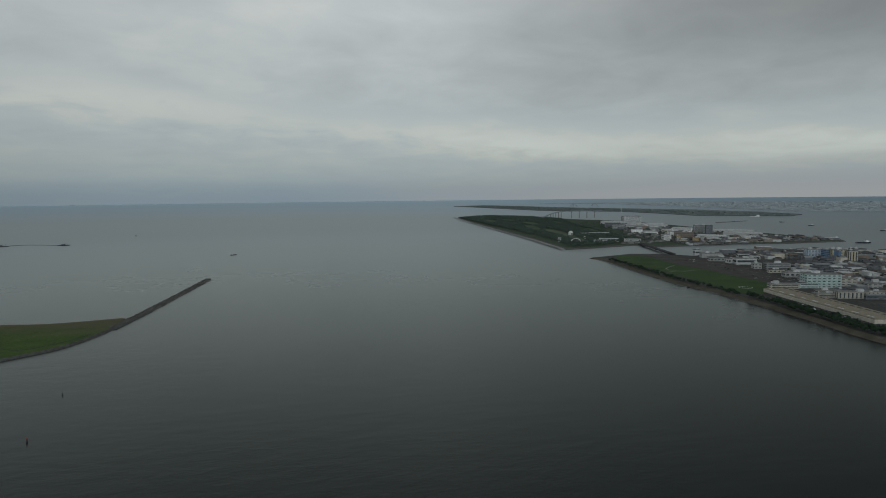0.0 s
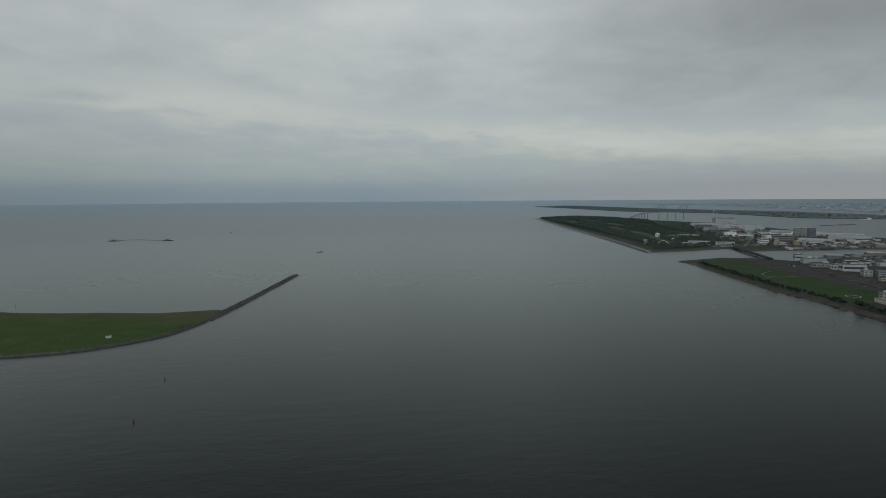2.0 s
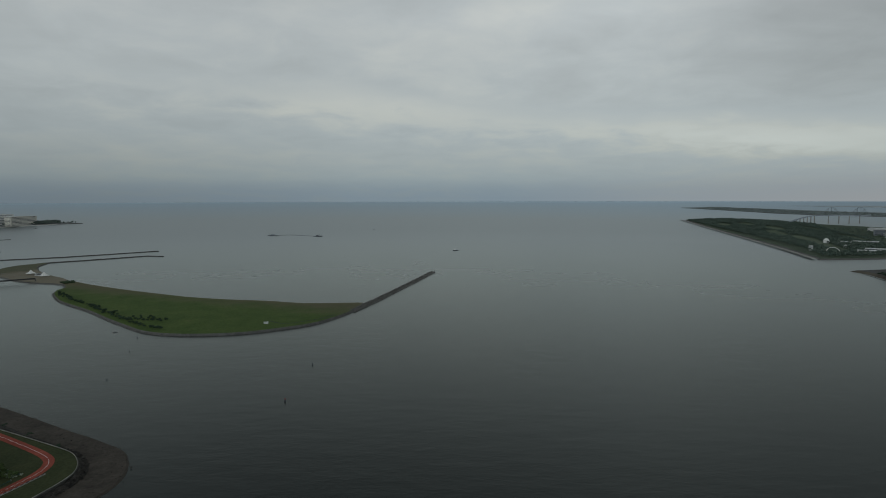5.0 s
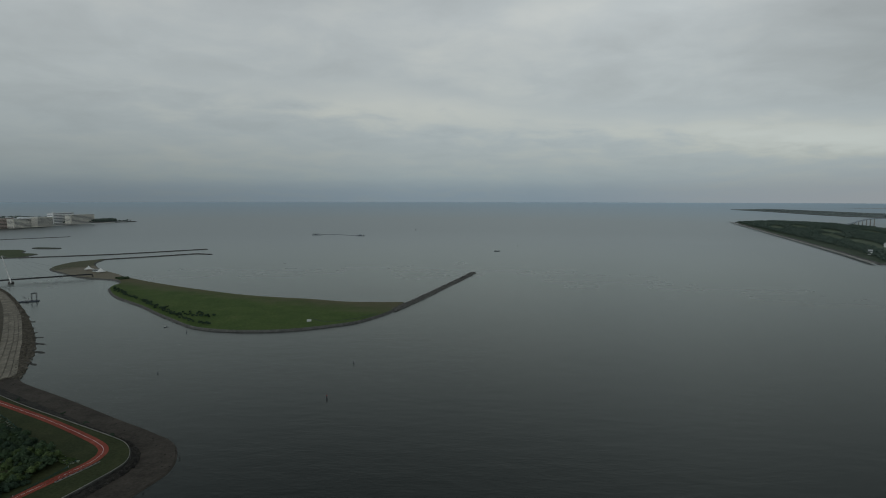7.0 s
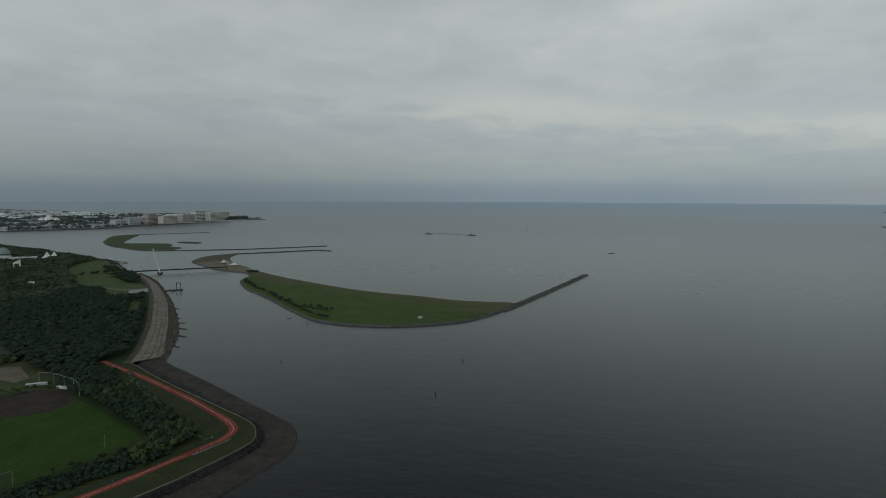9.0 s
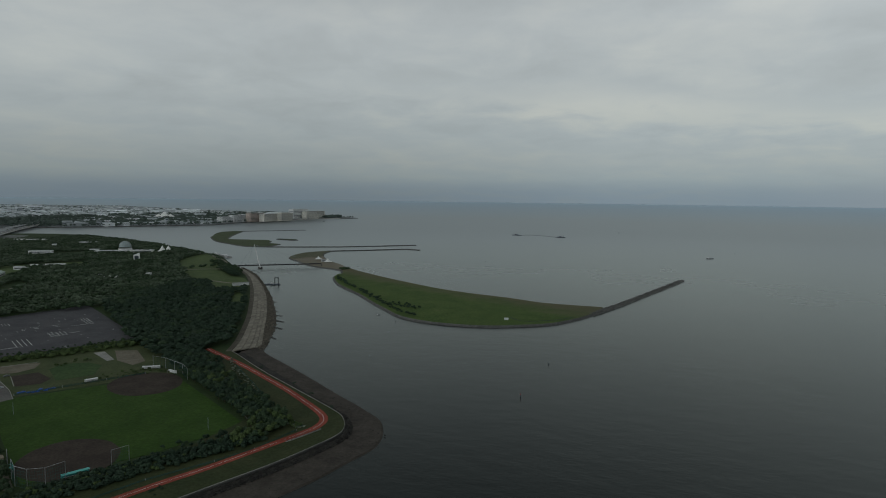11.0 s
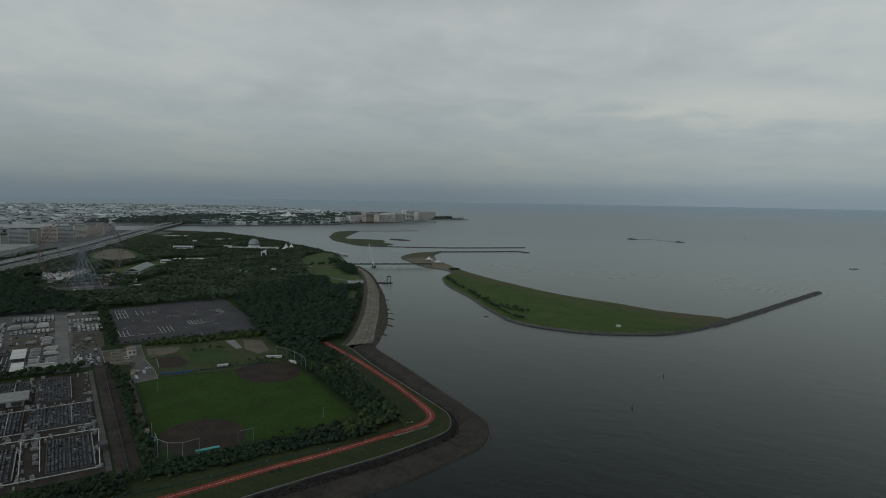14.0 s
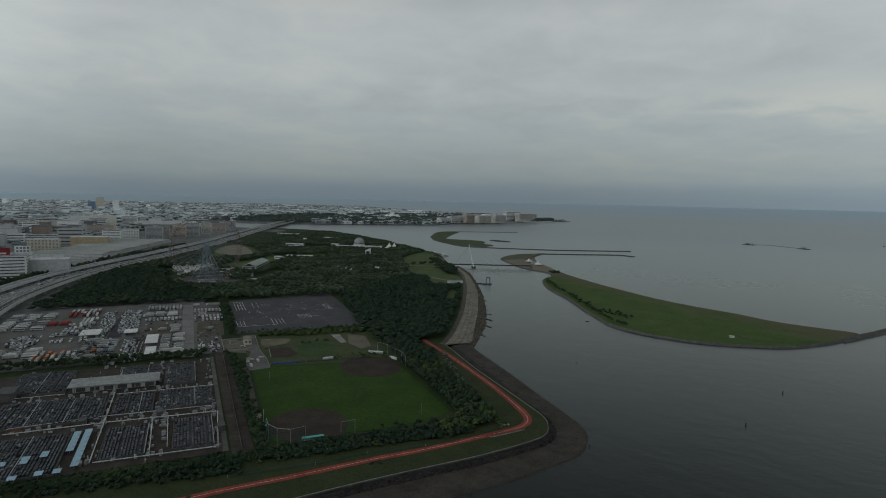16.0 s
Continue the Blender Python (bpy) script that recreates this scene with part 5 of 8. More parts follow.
PAL_WORKS = [WALL_SLATE, WALL_BROWN, WALL_SLATE, WALL_SLATE, WALL_BEIGE, WALL_GREY, WALL_BROWN]


def town(poly, gap, seed, turn, hs, ws, group, keep=1.0, fl=True, pal=None):
    r = random.Random(seed)
    for x, y in scatter(poly, gap, seed, jitter=0.3):
        if r.random() > keep:
            continue
        w, d, h = r.uniform(*ws), r.uniform(ws[0] * .6, ws[1] * .6), r.uniform(*hs)
        m = r.choice(pal or PAL)
        g = r.choice((0, 0, 1.5, 2.5)) if h < 14 else 0
        building(x, y, w, d, h, turn + r.choice((0, 90)) + r.uniform(-4, 4), KINDS[m] + (" low works building with a plain roof" if h < 14 else " town block with rows of windows"), m,
                 r.choice((ROOF_GREY, ROOF_DARK, ROOF_DARK, ROOF_DARK, ROOF_PALE) if pal else (ROOF_GREY, ROOF_PALE, ROOF_DARK, ROOF_DARK, ROOF_GREY)), (min(4, max(1, int(h / 5))) if r.random() < (.38 if pal else .75) else 0) if fl else 0, group=group, plant=0 if g else r.choice((0, 0, 1)), gable=g)


town([(960, 690), (1110, 560), (1300, 700), (1330, 830), (1200, 900), (1090, 830), (1010, 800)], 29, 5, -28, (4, 12), (12, 36), "works behind the airfield", pal=PAL_WORKS)
town([(830, 540), (980, 470), (1250, 450), (1280, 660), (1110, 550), (960, 680)], 33, 6, -28, (4, 9), (12, 38), "works by the long shed", pal=PAL_WORKS)
town([(1130, 960), (1330, 860), (1560, 850), (1420, 1050), (1300, 1120), (1150, 1090)], 32, 7, -28, (4, 12), (12, 38), "works on the canal", pal=PAL_WORKS)
town([(1300, 1340), (1600, 1290), (1800, 1260), (1830, 1400), (1780, 1500), (1500, 1480), (1330, 1440)], 36, 8, -30, (3, 8), (12, 38), "dock sheds", pal=PAL_WORKS)
town([(1300, 1480), (1500, 1520), (1700, 1800), (1850, 2100), (1950, 2500), (1800, 2480), (1560, 1900)], 80, 9, -30, (7, 20), (30, 70), "headland works", 0.75)
town([(-1300, 180), (-1100, 150), (-1060, 80), (-1500, 0), (-1700, 300)], 52, 11, 32, (12, 30), (24, 46), "blocks beyond the railway", 0.9)
town([(-1660, 300), (-1900, 520), (-1780, 520), (-1680, 480), (-2300, 700), (-2400, 300), (-1900, 100)], 74, 12, 62, (18, 44), (30, 70), "town beyond the train sheds", 0.85)
town([(-2420, 300), (-2320, 740), (-2480, 900), (-2760, 640), (-2950, 250)], 84, 13, 64, (14, 36), (34, 80), "riverside town", 0.85)

# the wide town that fades into the distance
def block_shape(seed):
    r = np.random.default_rng(seed)
    w, d, h = 1.0, 0.5 + 0.5 * r.random(), 1.0
    v = np.array([(x * w / 2, y * d / 2, z * h) for z in (-0.15, 1) for x, y in ((-1, -1), (1, -1), (1, 1), (-1, 1))])
    f = [(4, 5, 6), (4, 6, 7), (0, 1, 5), (0, 5, 4), (1, 2, 6), (1, 6, 5), (2, 3, 7), (2, 7, 6), (3, 0, 4), (3, 4, 7)]
    return v, np.array(f)


BLOCKS = [block_shape(300 + s) for s in range(4)]
# town colours lightened and cooled, with the aerial haze mixed into them
TOWN_PALE = material("hazed_pale_walls", (0.58, 0.612, 0.63), (0.76, 0.79, 0.80), 300, fine=40, per_island=0.25, bump=0)
TOWN_GREY = material("hazed_grey_walls", (0.37, 0.405, 0.425), (0.51, 0.545, 0.56), 300, fine=40, per_island=0.25, bump=0)
TOWN_TREES = material("hazed_foliage", (0.086, 0.114, 0.100), (0.118, 0.150, 0.128), 40, fine=10, per_island=0.3)


CORRIDOR = [(-2400, 1640), (-2640, 1400), (-3850, 2560), (-3640, 2900)]      # the expressway runs on through the far town


def band_ring(block):
    """Three dark window bands that stand a little proud of a block of unit size."""
    v, f = block
    x, y = v[:, 0].max() * 1.008, v[:, 1].max() * 1.008
    V, F = [], []
    for z0, z1 in ((0.16, 0.28), (0.44, 0.56), (0.72, 0.84)):
        b = len(V)
        V += [(i * x, j * y, z) for z in (z0, z1) for i, j in ((-1, -1), (1, -1), (1, 1), (-1, 1))]
        F += [(b + i, b + j, b + k) for i, j, k in ((0, 1, 5), (0, 5, 4), (1, 2, 6), (1, 6, 5), (2, 3, 7), (2, 7, 6), (3, 0, 4), (3, 4, 7))]
    return np.array(V), np.array(F)


BAND_RINGS = [band_ring(b) for b in BLOCKS]


def far_town(poly, gap, seed, w, h, label, mat, turn=60, bands=False):
    r = random.Random(seed)
    pl = []
    for x, y in scatter(poly, gap, seed, [CORRIDOR]):
        s = r.uniform(*w)
        t = r.random()
        pl.append((r.randrange(4), x, y, 3, radians(turn + r.choice((0, 90)) + r.uniform(-6, 6)), s, r.uniform(*h) * (1.8 if t > 0.94 else 1)))
    town_ob = pour("town", BLOCKS, pl, mat, label, "town")
    if bands:
        pour("window_bands", BAND_RINGS, [p for p in pl if r.random() < .75], GLASS_DARK, "dark window bands of " + label, "windows", parent=town_ob)
    return town_ob


RESORT = [(-2640, 1720), (-2420, 1990), (-2230, 2330), (-2300, 2500), (-2420, 2900), (-2540, 3300), (-2600, 3800), (-3300, 4200), (-3600, 3000), (-3400, 2000), (-3000, 1450)]
INLAND = [(-3000, 1350), (-3400, 1900), (-3700, 3000), (-3400, 4200), (-5200, 4700), (-6200, 5200), (-7500, 4300), (-8700, 2000), (-8900, 300), (-5000, 100), (-3400, 300), (-3250, 800)]
SHORE = [(-2600, 1683), (-2398, 1952), (-2165, 2335), (-2235, 2540)]
FRONT = [(x * 1.02, y * 1.02) for x, y in SHORE] + [(x * 1.11, y * 1.11) for x, y in SHORE[::-1]]
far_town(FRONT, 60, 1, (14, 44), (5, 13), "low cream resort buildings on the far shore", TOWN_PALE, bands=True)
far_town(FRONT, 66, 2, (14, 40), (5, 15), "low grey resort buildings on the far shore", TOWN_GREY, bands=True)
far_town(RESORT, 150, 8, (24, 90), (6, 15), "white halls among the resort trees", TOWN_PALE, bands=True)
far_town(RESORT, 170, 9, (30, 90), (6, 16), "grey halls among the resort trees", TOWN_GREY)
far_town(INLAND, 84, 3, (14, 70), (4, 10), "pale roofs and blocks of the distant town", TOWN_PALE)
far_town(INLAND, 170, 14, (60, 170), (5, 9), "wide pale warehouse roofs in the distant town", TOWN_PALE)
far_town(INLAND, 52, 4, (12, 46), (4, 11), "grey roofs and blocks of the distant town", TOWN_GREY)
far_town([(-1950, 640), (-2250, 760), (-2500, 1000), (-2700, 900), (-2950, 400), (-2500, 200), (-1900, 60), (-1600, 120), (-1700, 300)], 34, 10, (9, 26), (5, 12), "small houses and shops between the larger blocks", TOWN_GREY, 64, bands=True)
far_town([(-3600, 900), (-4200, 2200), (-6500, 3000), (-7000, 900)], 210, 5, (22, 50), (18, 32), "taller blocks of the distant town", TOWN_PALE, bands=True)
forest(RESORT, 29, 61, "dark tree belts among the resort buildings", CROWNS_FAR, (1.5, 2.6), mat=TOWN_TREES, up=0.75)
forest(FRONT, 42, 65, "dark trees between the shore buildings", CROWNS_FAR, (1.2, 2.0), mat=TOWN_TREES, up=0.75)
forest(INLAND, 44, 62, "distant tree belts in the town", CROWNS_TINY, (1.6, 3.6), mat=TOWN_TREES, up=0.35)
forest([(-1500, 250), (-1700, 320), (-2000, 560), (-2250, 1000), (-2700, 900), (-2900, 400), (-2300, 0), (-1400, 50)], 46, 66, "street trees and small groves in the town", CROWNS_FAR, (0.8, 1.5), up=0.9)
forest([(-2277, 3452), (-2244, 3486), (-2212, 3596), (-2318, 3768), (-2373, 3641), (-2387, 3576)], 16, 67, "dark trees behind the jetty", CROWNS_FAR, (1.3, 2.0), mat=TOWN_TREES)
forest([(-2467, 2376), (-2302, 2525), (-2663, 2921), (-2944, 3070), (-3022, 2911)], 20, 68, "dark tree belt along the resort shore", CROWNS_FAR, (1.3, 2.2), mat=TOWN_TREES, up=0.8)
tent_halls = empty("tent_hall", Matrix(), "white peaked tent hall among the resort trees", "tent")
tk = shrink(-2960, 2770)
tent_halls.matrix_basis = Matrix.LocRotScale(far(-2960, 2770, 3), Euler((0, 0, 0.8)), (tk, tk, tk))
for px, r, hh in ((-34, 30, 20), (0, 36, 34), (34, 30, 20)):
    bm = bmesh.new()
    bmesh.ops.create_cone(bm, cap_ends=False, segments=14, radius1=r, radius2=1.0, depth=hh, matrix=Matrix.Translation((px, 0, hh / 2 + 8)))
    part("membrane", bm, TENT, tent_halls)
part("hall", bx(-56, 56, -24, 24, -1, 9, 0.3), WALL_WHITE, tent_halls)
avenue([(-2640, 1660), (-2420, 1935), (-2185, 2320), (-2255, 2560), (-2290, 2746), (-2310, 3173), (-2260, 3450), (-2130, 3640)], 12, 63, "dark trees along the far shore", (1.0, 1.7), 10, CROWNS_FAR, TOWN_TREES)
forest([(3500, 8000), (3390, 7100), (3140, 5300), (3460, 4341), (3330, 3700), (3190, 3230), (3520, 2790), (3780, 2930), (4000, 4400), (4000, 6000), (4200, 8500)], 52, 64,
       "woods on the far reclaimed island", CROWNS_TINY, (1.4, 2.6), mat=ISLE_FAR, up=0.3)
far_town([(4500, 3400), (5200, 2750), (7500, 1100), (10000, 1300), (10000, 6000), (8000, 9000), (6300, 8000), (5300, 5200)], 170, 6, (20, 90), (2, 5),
         "haze-paled blocks along the far shore", TOWN_FAR)
far_town([(4500, 3500), (5300, 2800), (7500, 1200), (9000, 6000), (7000, 9000), (5400, 5000)], 600, 7, (20, 40), (8, 16), "tall haze-paled blocks along the far shore", TOWN_FAR)
# far towers
building(-5076, 1664, 54, 46, 88, 72, "far tan tower block", WALL_BEIGE, ROOF_GREY, 0, "tower_block")
building(-5075, 1604, 48, 40, 57, 72, "far blue-grey office block", WALL_BLUE, ROOF_GREY, 0, "tower_block")
building(-4788, 1675, 40, 34, 75, 72, "far white tower block", WALL_WHITE, ROOF_PALE, 0, "tower_block")

# ---------------------------------------------------------------- viaduct and expressway
def offset_line(line, o):
    out, k = [], len(line)
    for i in range(k):
        d = (Vector(line[min(i + 1, k - 1)]) - Vector(line[max(i - 1, 0)])).normalized()
        out.append((line[i][0] - d.y * o, line[i][1] + d.x * o))
    return out


RAIL = smooth([(-560, 60), (-690, 104), (-770, 139), (-823, 162), (-874, 187), (-919, 212), (-1000, 266), (-1083, 329), (-1154, 396), (-1235, 476), (-1323, 570), (-1447, 694), (-1618, 860),
               (-1936, 1137), (-2410, 1561), (-2834, 1983), (-3175, 2352), (-3560, 2790)], 5, False)


def viaduct(line, half, z, label, deck_mat, pier_gap, parapet, name="viaduct"):
    th = empty(name, pose(0, 0, 0), label, "viaduct")
    part("deck", ribbon(bmesh.new(), line, -half, half, z, 1.6), deck_mat, th)
    part("parapet", ribbon(bmesh.new(), line, -half - 0.6, -half, z + 1.9, 4.4), parapet, th, "pale concrete parapet")
    part("parapet", ribbon(bmesh.new(), line, half, half + 0.35, z + 1.5, 2.4), parapet, th, "pale concrete parapet")
    acc = 0.0
    for (a, b) in zip(line, line[1:]):
        acc += math.dist(a, b)
        if acc > pier_gap:
            acc = 0
            x, y = b
            k = shrink(x, y)
            p = far(x, y, 3)
            d = Vector((b[0] - a[0], b[1] - a[1])).normalized()
            m = Matrix.LocRotScale(p, Euler((0, 0, math.atan2(d.y, d.x))), (k, k, k))
            bm = bmesh.new()
            box(bm, -1.1, 1.1, -half * .35, half * .35, -0.5, z - 5.5, 0.2)
            box(bm, -1.2, 1.2, -half * .95, half * .95, z - 5.6, z - 4.6, 0.2)
            for v in bm.verts:
                v.co = m @ v.co
            part("pier", bm, CONCRETE, th)
    return th


BALLAST = material("dark_ballast", (0.13, 0.122, 0.118), (0.19, 0.18, 0.175), 9, c=(0.24, 0.23, 0.22), fine=0.6)
CARRIAGEWAY = material("traffic_worn_asphalt", (0.21, 0.216, 0.225), (0.28, 0.286, 0.292), 26, c=(0.34, 0.344, 0.348), fine=1.4)
PARAPET_GREY = material("grey_concrete_parapet", (0.48, 0.487, 0.495), (0.60, 0.607, 0.615), 10, fine=1.0)
rail = viaduct(RAIL, 5.4, 11.0, "concrete railway viaduct with a pale parapet and two tracks", BALLAST, 26, PALE_CONCRETE, "railway_viaduct")
for o in (-3.1, -1.7, 1.7, 3.1):
    part("rail", ribbon(bmesh.new(), offset_line(RAIL, o), -0.12, 0.12, 11.25, 0.22), DARK_STEEL, rail)
part("cable_trough", ribbon(bmesh.new(), offset_line(RAIL, 0), -0.5, 0.5, 11.4, 0.4), CONCRETE, rail)
ROAD_LINE = offset_line(RAIL, 24)
expressway = tagged(new("road"), "wide grey multi-lane expressway with many lanes", "road", kind="structure")
part("surface", ribbon(bmesh.new(), ROAD_LINE, -15.5, 15.5, 6.2, 1.6), CARRIAGEWAY, expressway)
for o in (-15.7, -0.4, 15.3):
    part("barrier", ribbon(bmesh.new(), offset_line(ROAD_LINE, o), 0, 0.45, 7.2, 1.2), PARAPET_GREY, expressway, "grey concrete crash barrier")
far_deck = viaduct(offset_line(RAIL, 50), 6.0, 12.5, "raised expressway ramp on concrete piers", CARRIAGEWAY, 34, PARAPET_GREY, "expressway_ramp")
near_deck = viaduct(offset_line(RAIL, 67), 4.6, 8.0, "second raised carriageway on concrete piers", CARRIAGEWAY, 34, PARAPET_GREY, "expressway_ramp")
for o in (-11.5, -7.7, -4, 4, 7.7, 11.5):
    bm = bmesh.new()
    ribbon(bm, offset_line(ROAD_LINE, o), -0.22, 0.22, 6.23)
    part("lane_line", bm, WHITE, expressway)
for deck, o, z in ((far_deck, 50, 12.53), (near_deck, 67, 8.03)):
    part("lane_line", ribbon(bmesh.new(), offset_line(RAIL, o), -0.14, 0.14, z), WHITE, deck)
# lamp posts along the expressway
for i in range(6, len(RAIL) - 24):
    for o in (9.0, 39.2):
        x, y = offset_line(RAIL, o)[i]
        s = 1 if o < 24 else -1
        d = Vector((RAIL[i + 1][0] - RAIL[i][0], RAIL[i + 1][1] - RAIL[i][1])).normalized()
        lamp = empty("street_lamp", pose(x, y, 6.1, 0, 0, math.degrees(math.atan2(d.y, d.x))), "tall grey expressway lamp post", "street lamp", "lamp posts of the expressway")
        bm = bmesh.new()
        rod(bm, (0, 0, 0), (0, 0, 11), .2, .12, 5)
        rod(bm, (0, 0, 11), (0, s * 2.2, 11.4), .1, .1, 4)
        part("pole", bm, STEEL, lamp)
        part("lamp_head", bx(-.25, .25, min(s * 2, s * 3), max(s * 2, s * 3), 11.3, 11.55), WALL_GREY, lamp)
# overhead line masts of the railway
for i in range(8, len(RAIL) - 26, 2):
    x, y = RAIL[i]
    d = Vector((RAIL[i + 1][0] - x, RAIL[i + 1][1] - y)).normalized()
    nx, ny = -d.y, d.x
    bm = bmesh.new()
    for s in (-5.4, 5.4):
        rod(bm, (x + nx * s, y + ny * s, 11), (x + nx * s, y + ny * s, 18.5), 0.22, 0.16, 5)
    rod(bm, (x - nx * 5.4, y - ny * 5.4, 18), (x + nx * 5.4, y + ny * 5.4, 18), 0.2, 0.2, 5)
    part("line_mast", bm, STEEL, rail)
BELT = [i for i, p in enumerate(RAIL) if -1560 < p[0] < -980]
forest([offset_line(RAIL, 76)[i] for i in BELT] + [offset_line(RAIL, 92)[i] for i in BELT[::-1]], 8, 81, "tree belt beside the expressway", CROWNS_FAR, (0.8, 1.2))

EDGE = [p for p in offset_line(RAIL, -12) if -2000 < p[0] < -1120]
forest(EDGE + [(-1900, 1270), (-1700, 1080), (-1480, 850), (-1300, 690), (-1130, 560)], 10, 82, "haze-paled trees between the park and the railway", CROWNS_FAR, (0.75, 1.1),
       mat=LEAF_HAZED, holes=[[(-1240, 560), (-1180, 600), (-1280, 690), (-1330, 650)]] + LAWNS)

# ---------------------------------------------------------------- vehicles
def wheels(th, xs, half, r):
    bm = bmesh.new()
    for x in xs:
        for y in (-half, half):
            rod(bm, (x, y - 0.14, r), (x, y + 0.14, r), r, r, 8)
    part("running_gear", bm, RUBBER, th)


def box_truck(length, cab_mat, box_mat, label, height=3.2, width=2.4):
    th = empty("truck", pose(0, 0, -60), label, "truck", "vehicles in the depot")
    h = length / 2
    bm = bmesh.new()
    prof = [(h - 2.0, 0.6), (h, 0.6), (h, 1.5), (h - 0.35, 2.55), (h - 2.0, 2.65)]
    a = [bm.verts.new((x, -width / 2 + .05, z)) for x, z in prof]
    b = [bm.verts.new((x, width / 2 - .05, z)) for x, z in prof]
    bm.faces.new(a), bm.faces.new(b[::-1])
    for i in range(5):
        bm.faces.new((a[i], b[i], b[(i + 1) % 5], a[(i + 1) % 5]))
    bmesh.ops.recalc_face_normals(bm, faces=bm.faces)
    cab = part("cab", bm, cab_mat, th)
    part("windscreen", bx(h - 0.32, h - 0.1, -width * .42, width * .42, 1.6, 2.35), GLASS_DARK, cab)
    if box_mat:
        part("cargo_box", bx(-h, h - 2.15, -width / 2, width / 2, 0.9, height, 0.06), box_mat, th)
    else:
        part("flat_bed", bx(-h, h - 2.15, -width / 2, width / 2, 0.9, 1.3, 0.05), DARK_STEEL, th)
    wheels(th, (-h + 1.4, h - 1.1), width / 2 - 0.1, 0.48)
    return th


def car(mat, label, van=False):
    th = empty("car" if not van else "van", pose(0, 0, -60), label, "car" if not van else "van", "vehicles in the depot")
    L, w, hh = (4.4, 1.75, 1.45) if not van else (4.9, 1.85, 2.1)
    bm = bmesh.new()
    prof = [(-L / 2, .35), (L / 2, .35), (L / 2, .8), (L / 2 - .9, .92), (L / 2 - 1.6 + (.5 if van else 0), hh), (-L / 2 + (.7 if not van else .05), hh), (-L / 2, .9)]
    a = [bm.verts.new((x, -w / 2, z)) for x, z in prof]
    b = [bm.verts.new((x, w / 2, z)) for x, z in prof]
    bm.faces.new(a), bm.faces.new(b[::-1])
    for i in range(7):
        bm.faces.new((a[i], b[i], b[(i + 1) % 7], a[(i + 1) % 7]))
    bmesh.ops.recalc_face_normals(bm, faces=bm.faces)
    body = part("body", bm, mat, th)
    part("side_window", bx(-L / 2 + .9, L / 2 - 1.5, -w / 2 - .01, w / 2 + .01, .95, hh - .15), GLASS_DARK, body)
    wheels(th, (-L / 2 + .8, L / 2 - .8), w / 2 - .05, .32)
    return th


def bus(mat, stripe, label):
    th = empty("bus", pose(0, 0, -60), label, "bus", "vehicles in the depot")
    body = part("body", bx(-5.5, 5.5, -1.25, 1.25, .4, 3.1, .15), mat, th)
    part("window_band", bx(-5.2, 5.3, -1.27, 1.27, 1.6, 2.5), GLASS_DARK, body)
    part("stripe", bx(-5.4, 5.4, -1.27, 1.27, .8, 1.25), stripe, body)
    part("roof_unit", bx(-2, 1.5, -.8, .8, 3.1, 3.4, .08), WALL_GREY, th)
    wheels(th, (-3.2, 3.4), 1.15, .48)
    return th


CAR_WHITE = paint("white_car_paint", (0.50, 0.51, 0.51), .05, .3, .3)
CAR_GREY = paint("grey_car_paint", (0.16, 0.165, 0.17), .05, .3, .4)
CAR_DARK = paint("dark_car_paint", (0.03, 0.033, 0.04), .05, .3, .4)
BOX_WHITE = paint("white_cargo_box", (0.50, 0.50, 0.48), .07, .5, .3)
BOX_GREY = paint("grey_cargo_box", (0.34, 0.35, 0.35), .1, .5, .2)
PROTO = {
    "white": box_truck(8.0, CAR_WHITE, BOX_WHITE, "white box truck parked in the depot yard"),
    "grey": box_truck(8.6, CAR_WHITE, BOX_GREY, "grey box truck with a white cab"),
    "long": box_truck(11.5, CAR_WHITE, BOX_WHITE, "long white cargo truck parked in the yard", 3.6),
    "blue": box_truck(7.0, paint("blue_cab_paint", (0.10, 0.16, 0.22), .08, .4, .2), BOX_GREY, "grey truck with a blue cab"),
    "flat": box_truck(7.5, CAR_WHITE, None, "white-cabbed flatbed truck with an empty bed"),
    "red": box_truck(9.5, RED_PAINT, RED_PAINT, "red box truck parked in a row", 3.3),
    "orange": box_truck(7.5, ORANGE_PAINT, ORANGE_PAINT, "orange works truck parked by the hedge", 2.6),
    "bus": bus(CAR_WHITE, WALL_GREY, "white coach with a grey stripe"),
    "redbus": bus(CAR_WHITE, RED_PAINT, "white coach with a red stripe"),
    "car": car(CAR_WHITE, "small white car parked in the yard"),
    "greycar": car(CAR_GREY, "grey car parked in the yard"),
    "darkcar": car(CAR_DARK, "dark car parked in the yard"),
    "van": car(CAR_WHITE, "white delivery van parked in the yard", True),
}
rng = random.Random(4)


def park(kinds, a0, a1, b0, b1, da, db, along, keep=0.9):
    """Rows of vehicles over a stretch of the grid; along: 'a' or 'b', the way they point."""
    a = a0
    while a <= a1:
        b = b0
        while b <= b1:
            if rng.random() < keep:
                p = at(a + rng.uniform(-.4, .4), b + rng.uniform(-.3, .3), 3.31)
                turn = GRID_TURN + (0 if along == "a" else 90) + rng.choice((0, 180)) + rng.uniform(-2, 2)
                copy_thing(PROTO[rng.choice(kinds)], pose(p.x, p.y, p.z, 0, 0, turn))
            b += db
        a += da


